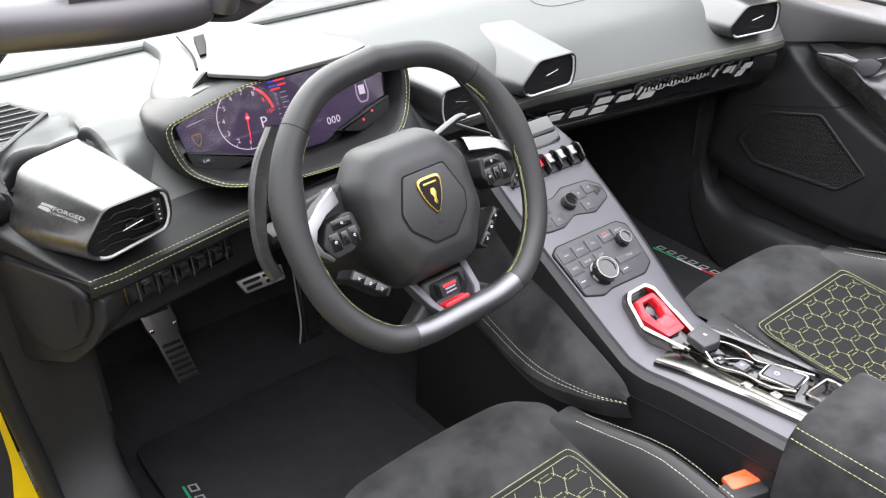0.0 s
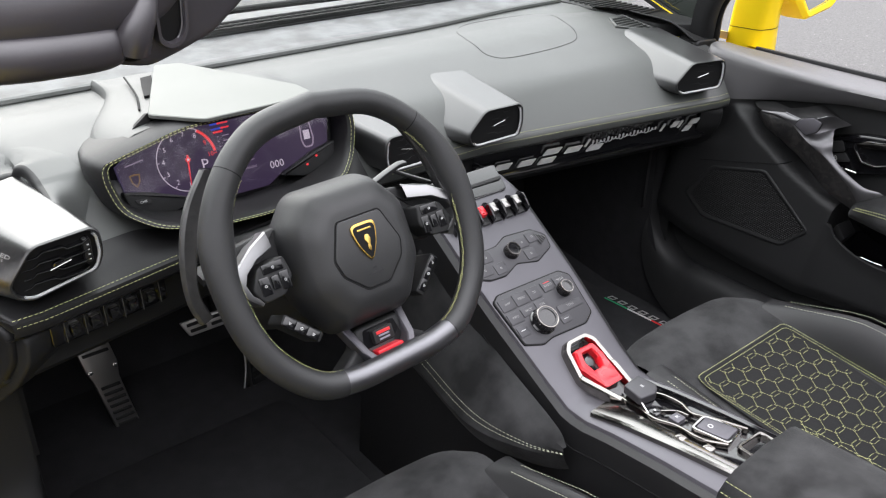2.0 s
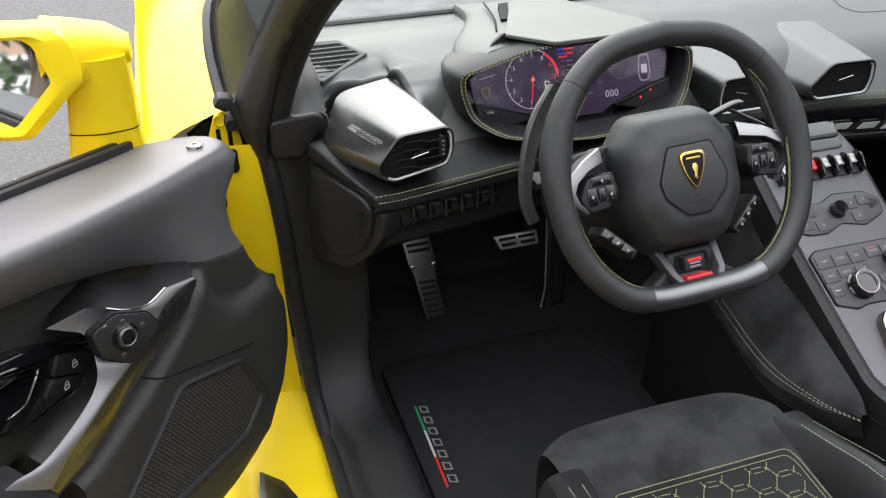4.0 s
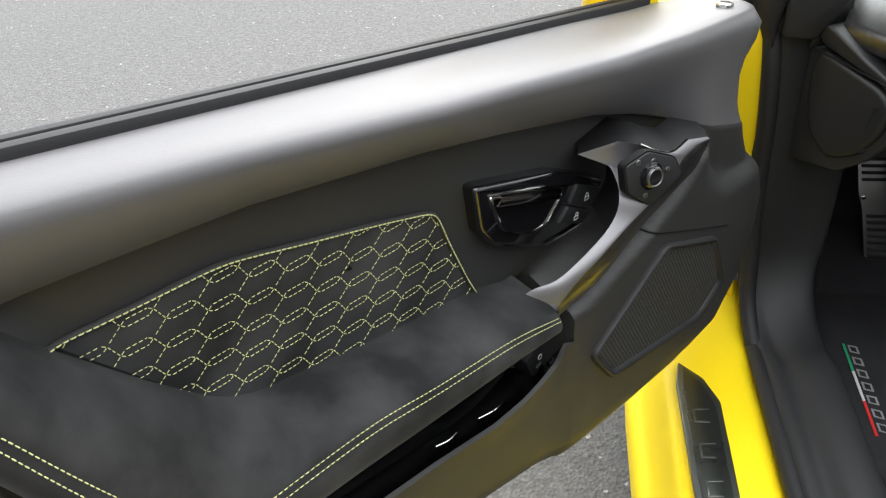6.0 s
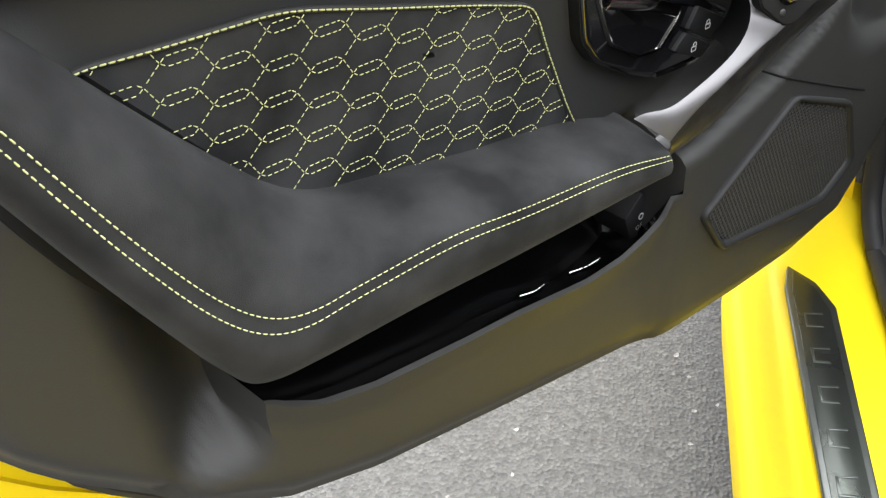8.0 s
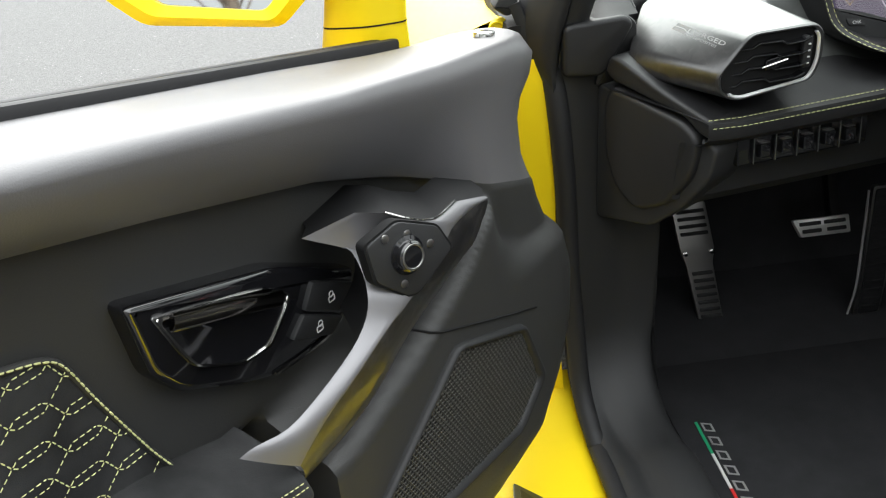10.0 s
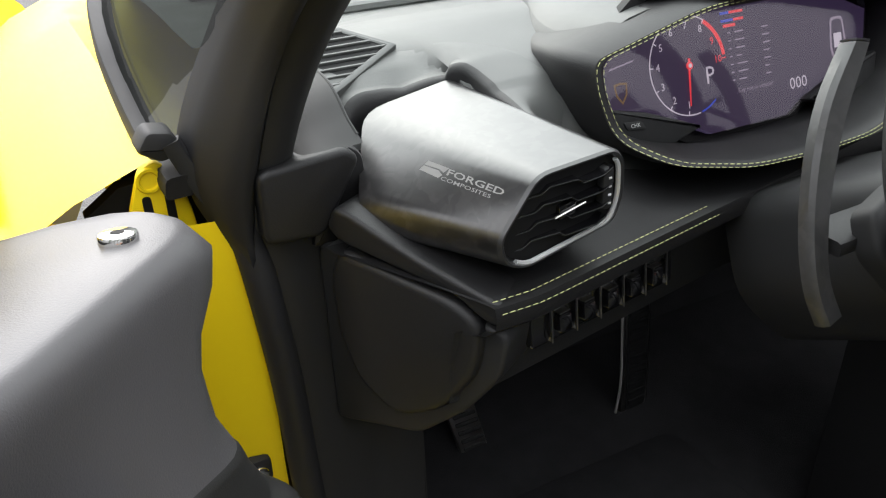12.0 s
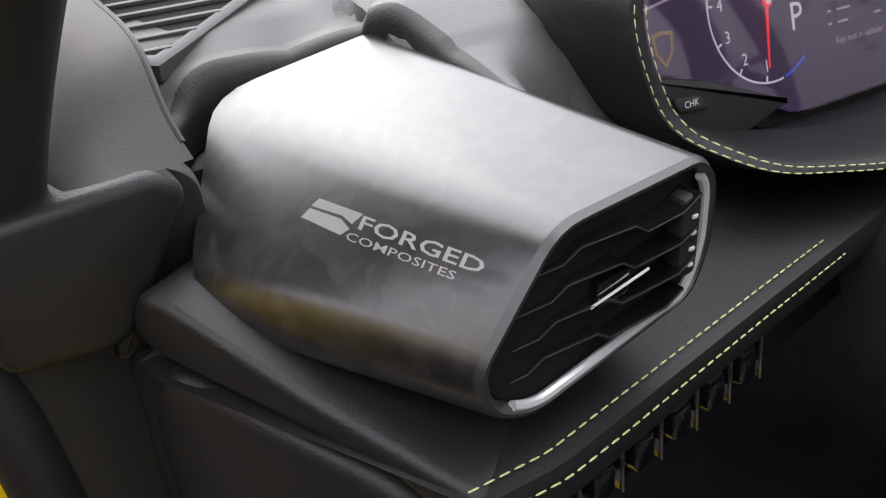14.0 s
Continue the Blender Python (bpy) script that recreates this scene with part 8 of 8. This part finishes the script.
    bk = loft([[(scx + (x - scx) * k, scy + (y - scy) * k, door_w(scx + (x - scx) * k, scy + (y - scy) * k) + 0.0012) for x, y in sp] for k in (1.0, 0.8, 0.6, 0.4, 0.2, 0.02)], True)
    part("speaker_backing", bk, DARK, d, M=M)
    geo = []
    for i in range(56):
        for j in range(40):
            x, y = 0.06 + 0.005 * i + 0.0025 * (j % 2), 0.445 + 0.0042 * j
            if in_poly(sp, x, y):
                z = door_w(x, y) + 0.0026
                r = 0.0029
                vs = [(x + r * math.cos(math.pi / 3 * a) * q, y + r * math.sin(math.pi / 3 * a) * q * 0.85, z + h) for q, h in ((1.0, 0.0), (0.66, -0.0006)) for a in range(6)]
                geo.append((vs, [[a, (a + 1) % 6, 6 + (a + 1) % 6, 6 + a] for a in range(6)]))
    tagged(part("speaker_mesh", join(*geo), LEATHER if mirror_word else MESH, d, "black perforated mesh", M=M, smooth=False), kind="stuff")
    # seams across the panel
    for pts in ([(0.248, 0.637), (0.203, 0.617), (0.13, 0.585), (0.071, 0.560)], [(0.872, 0.806), (0.886, 0.800), (0.895, 0.801), (0.906, 0.806)]):
        part("panel_seam", sweep([on(a, b, 0.0003) for a, b in [tuple(q) for q in spline(pts, 5)]], circle(0.0011, 6), up=(0, 0, 1)), DARK, d, M=M)
    return d


HD = Vector((-0.62, -0.785, 0)).normalized()
MDL = frame_of((-0.84, 0.22, 0), HD, (0, 0, 1), (-HD.y, HD.x, 0))
car_door("driver_door", "open driver's door, dark leather with suede armrest and honeycomb stitching", MDL, False)
tl = radians(8.5)
MDR = Matrix.Translation((0.72, 0.305, 0.6)) @ frame_of((0, 0, 0), (0, -math.cos(tl), -math.sin(tl)), (0, -math.sin(tl), math.cos(tl)), (-1, 0, 0)) @ Matrix.Translation((0, -0.6, 0))
pdoor = car_door("passenger_door", "closed passenger door, dark leather with a satin pull handle", MDR, True)
part("door_bottom", loft([[(0.74 - 0.02 * t, y, 0.44 - 0.2 * t) for t in (0, 0.5, 1)] for y in [0.36 - 0.1 * i for i in range(14)]]), TRIM, pdoor)
part("door_front", loft([[(0.735, 0.345, z), (0.70, 0.34, z), (0.69, 0.30, z - 0.005)] for z in [0.25 + 0.05 * i for i in range(10)]]), TRIM, pdoor)


# ---- door mirrors ----
def door_mirror(M, label):
    """Housing round (0, 0, 0): x towards the car, y up, z towards the driver."""
    m = thing("door_mirror", label, "car mirror", tuple(M @ Vector((0, 0, 0))), group="door mirrors")
    gl = [(0.07, 0.047), (0.081, 0.005), (0.032, -0.043), (-0.055, -0.03), (-0.078, -0.012), (-0.09, 0.05), (-0.078, 0.06), (0.06, 0.055)]
    sh = [(0.105, 0.052), (0.115, 0.005), (0.045, -0.059), (-0.075, -0.046), (-0.105, -0.02), (-0.118, 0.055), (-0.095, 0.073), (0.085, 0.062)]
    gi, so = rounded(gl, 0.006, 3), rounded(sh, 0.010, 3)
    mid = [((a[0] + b[0]) / 2, (a[1] + b[1]) / 2) for a, b in zip(gi, so)]
    rows = [[(x, y, -0.004) for x, y in gi], [(x, y, 0.006) for x, y in gi], [(x, y, 0.010) for x, y in mid], [(x, y, 0.002) for x, y in so], [(x * 1.01, y * 1.0, -0.04) for x, y in so], [(x * 0.92, y * 0.9, -0.085) for x, y in so], [(x * 0.6, y * 0.6, -0.12) for x, y in so], [(x * 0.1, y * 0.1, -0.128) for x, y in so]]
    part("shell", loft(rows, True), YELLOW, m, "bright yellow mirror shell", M=M, angle=50)
    part("glass", prism(gi, -0.01, -0.003), MIRROR, m, "mirror glass", M=M @ Matrix.Rotation(radians(-6), 4, "X"))
    part("glass_edge", ring([(x * 1.02, y * 1.03) for x, y in gi], gi, -0.002, 0.003, 0.001), DARK, m, M=M)
    # tapering inner arm and the broad fin that stands on the door
    arm = []
    for x, yt, yb, zf, zb in ((0.07, 0.058, -0.03, -0.004, -0.10), (0.105, 0.052, -0.012, -0.008, -0.10), (0.14, 0.044, 0.002, -0.02, -0.10), (0.165, 0.030, 0.006, -0.04, -0.09)):
        arm.append([(x, yt, zb), (x, yt, zf - 0.01), (x, yt - 0.008, zf), (x, yb + 0.008, zf), (x, yb, zf - 0.01), (x, yb, zb)])
    part("arm", loft(arm, True, True), YELLOW, m, M=M, angle=50)
    fin = []
    for y, x0, x1, z0, z1 in ((0.02, 0.09, 0.16, -0.02, -0.10), (-0.03, 0.085, 0.16, -0.03, -0.11), (-0.07, 0.078, 0.158, -0.035, -0.115), (-0.13, 0.066, 0.16, -0.04, -0.12), (-0.24, 0.05, 0.165, -0.05, -0.13)):
        fin.append([(a, y, b) for a, b in rounded([(x0, z0), ((x0 + x1) / 2, z0 + 0.012), (x1, z0), (x1, z1), (x0, z1)], 0.012, 3)])
    part("fin", loft(fin, True, True), YELLOW, m, M=M, angle=50)
    r = fin[2]
    c = Vector((0.118, -0.07, -0.075))
    part("fin_seam", loft([[c + (Vector(q) - c) * 1.008 + Vector((0, dy, 0)) for q in r] for dy in (0, -0.0016)], True), DARK, m, M=M)
    return m


ML = frame_of((-1.098, 0.255, 0.877), (1, -0.02, 0), (0, 0.05, 1))
door_mirror(ML, "bright yellow door mirror on its stem, driver's side")
MR = frame_of((1.05, 0.255, 0.855), (-1, -0.02, 0), (0, 0.05, 1), (0, -1, 0.05))
door_mirror(MR, "bright yellow door mirror on its stem, passenger's side")


# ---- the lot behind: hedge, trees, houses, hills ----
def leaf_clump(rnd, c, r, n, size):
    vs, fs = [], []
    for _ in range(n):
        d = Vector((rnd.gauss(0, 1), rnd.gauss(0, 1), rnd.gauss(0, 0.8)))
        p = Vector(c) + d.normalized() * r * rnd.random() ** 0.5
        a = Vector((rnd.gauss(0, 1), rnd.gauss(0, 1), rnd.gauss(0, 1))).normalized() * size
        b = a.cross(Vector((rnd.gauss(0, 1), rnd.gauss(0, 1), rnd.gauss(0, 1)))).normalized() * size * 0.6
        k = len(vs)
        vs += [p - a, p + b, p + a, p - b]
        fs.append([k, k + 1, k + 2, k + 3])
    return vs, fs


rnd = random.Random(11)


def tree(x, y, h, bare=False):
    t = thing("tree", "bare winter tree at the lot's edge" if bare else "leafy street tree at the lot's edge", "tree", (x, y, 0), group="street trees")
    trunk = [Vector((x + 0.15 * math.sin(i * 0.9), y, h * 0.62 * i / 7)) for i in range(8)]
    part("trunk", sweep(trunk, lambda k: circle(0.16 * (1 - 0.6 * k), 8)), BARK, t)
    geo, leaves = [], []
    for i in range(14):
        b = trunk[3 + i % 5]
        a = rnd.uniform(0, 2 * math.pi)
        e = b + Vector((math.cos(a) * h * 0.26, math.sin(a) * h * 0.26, h * rnd.uniform(0.12, 0.4)))
        geo.append(sweep([b, b.lerp(e, 0.5) + Vector((0, 0, 0.1)), e], lambda k: circle(0.05 * (1 - 0.8 * k), 5)))
        if not bare:
            leaves.append(leaf_clump(rnd, e, h * 0.17, 130, 0.13))
    part("limbs", join(*geo), BARK, t)
    if leaves:
        part("crown", join(*leaves), LEAF, t, smooth=False)


for x, y, h, bare in ((-3.2, -11, 8, False), (-9, -16, 9, False), (3, -18, 8, False), (-16, -20, 10, False), (-5, -22, 6, True), (9, -20, 9, False), (-12, -9, 8, False), (-22, -12, 10, False), (-18, 4, 9, False), (14, -8, 9, False), (-20, 16, 10, False), (-1, -26, 6, True)):
    tree(x, y, h, bare)
hedge = []
for i in range(110):
    hedge.append(leaf_clump(rnd, (-34 + 0.62 * i, -14 + rnd.uniform(-0.5, 0.5), 0.75 + rnd.uniform(-0.1, 0.2)), 0.95, 60, 0.12))
tagged(part("hedge", join(*hedge), LEAF, None, smooth=False), "low green hedge along the lot", "hedge", kind="stuff")
for x, y, w in ((-14, -46, 11), (2, -50, 12), (-32, -44, 12), (20, -48, 11)):
    h = thing("house", "tan stucco house with a tiled roof, far off", "house", (x, y, 0), group="far houses")
    part("wall", box(x - w / 2, x + w / 2, y - 4, y + 4, 0, 3.6, 0.05), STUCCO, h)
    part("roof", loft([[(x - w / 2 - 0.5, y - 4.5, 3.5), (x + w / 2 + 0.5, y - 4.5, 3.5)], [(x - w / 4, y, 5.6), (x + w / 4, y, 5.6)], [(x - w / 2 - 0.5, y + 4.5, 3.5), (x + w / 2 + 0.5, y + 4.5, 3.5)]]), ROOFTILE, h)
    for k in range(3):
        wx = x - w / 3 + k * w / 3
        part("window", box(wx - 0.6, wx + 0.6, y + 3.98, y + 4.06, 1.1, 2.4, 0.02), GLOSS, h)
rows = [[(x, -150 - 10 * j, (4 + 9 * noise.noise(Vector((x * 0.018, 3.1, 0))) + 6) * math.sin(math.pi * j / 6)) for x in [-220 + 20 * i for i in range(23)]] for j in range(7)]
tagged(part("hills", loft(rows), LEAF), "low wooded hills in the distance", "hill", kind="structure")
v = thing("white_van", "white van parked across the street", "van", (-7, -34, 0))
part("van_body", loft([[(-9, y, z) for y, z in ((-35, 0.4), (-35, 1.2), (-34.8, 1.9), (-33.2, 1.9), (-33, 1.2), (-33, 0.4))], [(-5.2, y, z) for y, z in ((-35, 0.4), (-35, 1.2), (-34.8, 1.9), (-33.2, 1.9), (-33, 1.2), (-33, 0.4))], [(-4.4, y, z) for y, z in ((-35, 0.4), (-35, 1.0), (-34.8, 1.1), (-33.2, 1.1), (-33, 1.0), (-33, 0.4))]], True, True), CARWHITE, v)
part("van_window", box(-8.5, -5.6, -32.99, -32.97, 1.2, 1.75, 0.005), GLOSS, v)
for wx in (-8.2, -5.3):
    part("van_wheel", prism(circle(0.34, 16, wx, 0.34), -0.1, 0.1, 0.03), RUBBER, v, M=Matrix(((1, 0, 0, 0), (0, 0, -1, -33), (0, 1, 0, 0), (0, 0, 0, 1))))
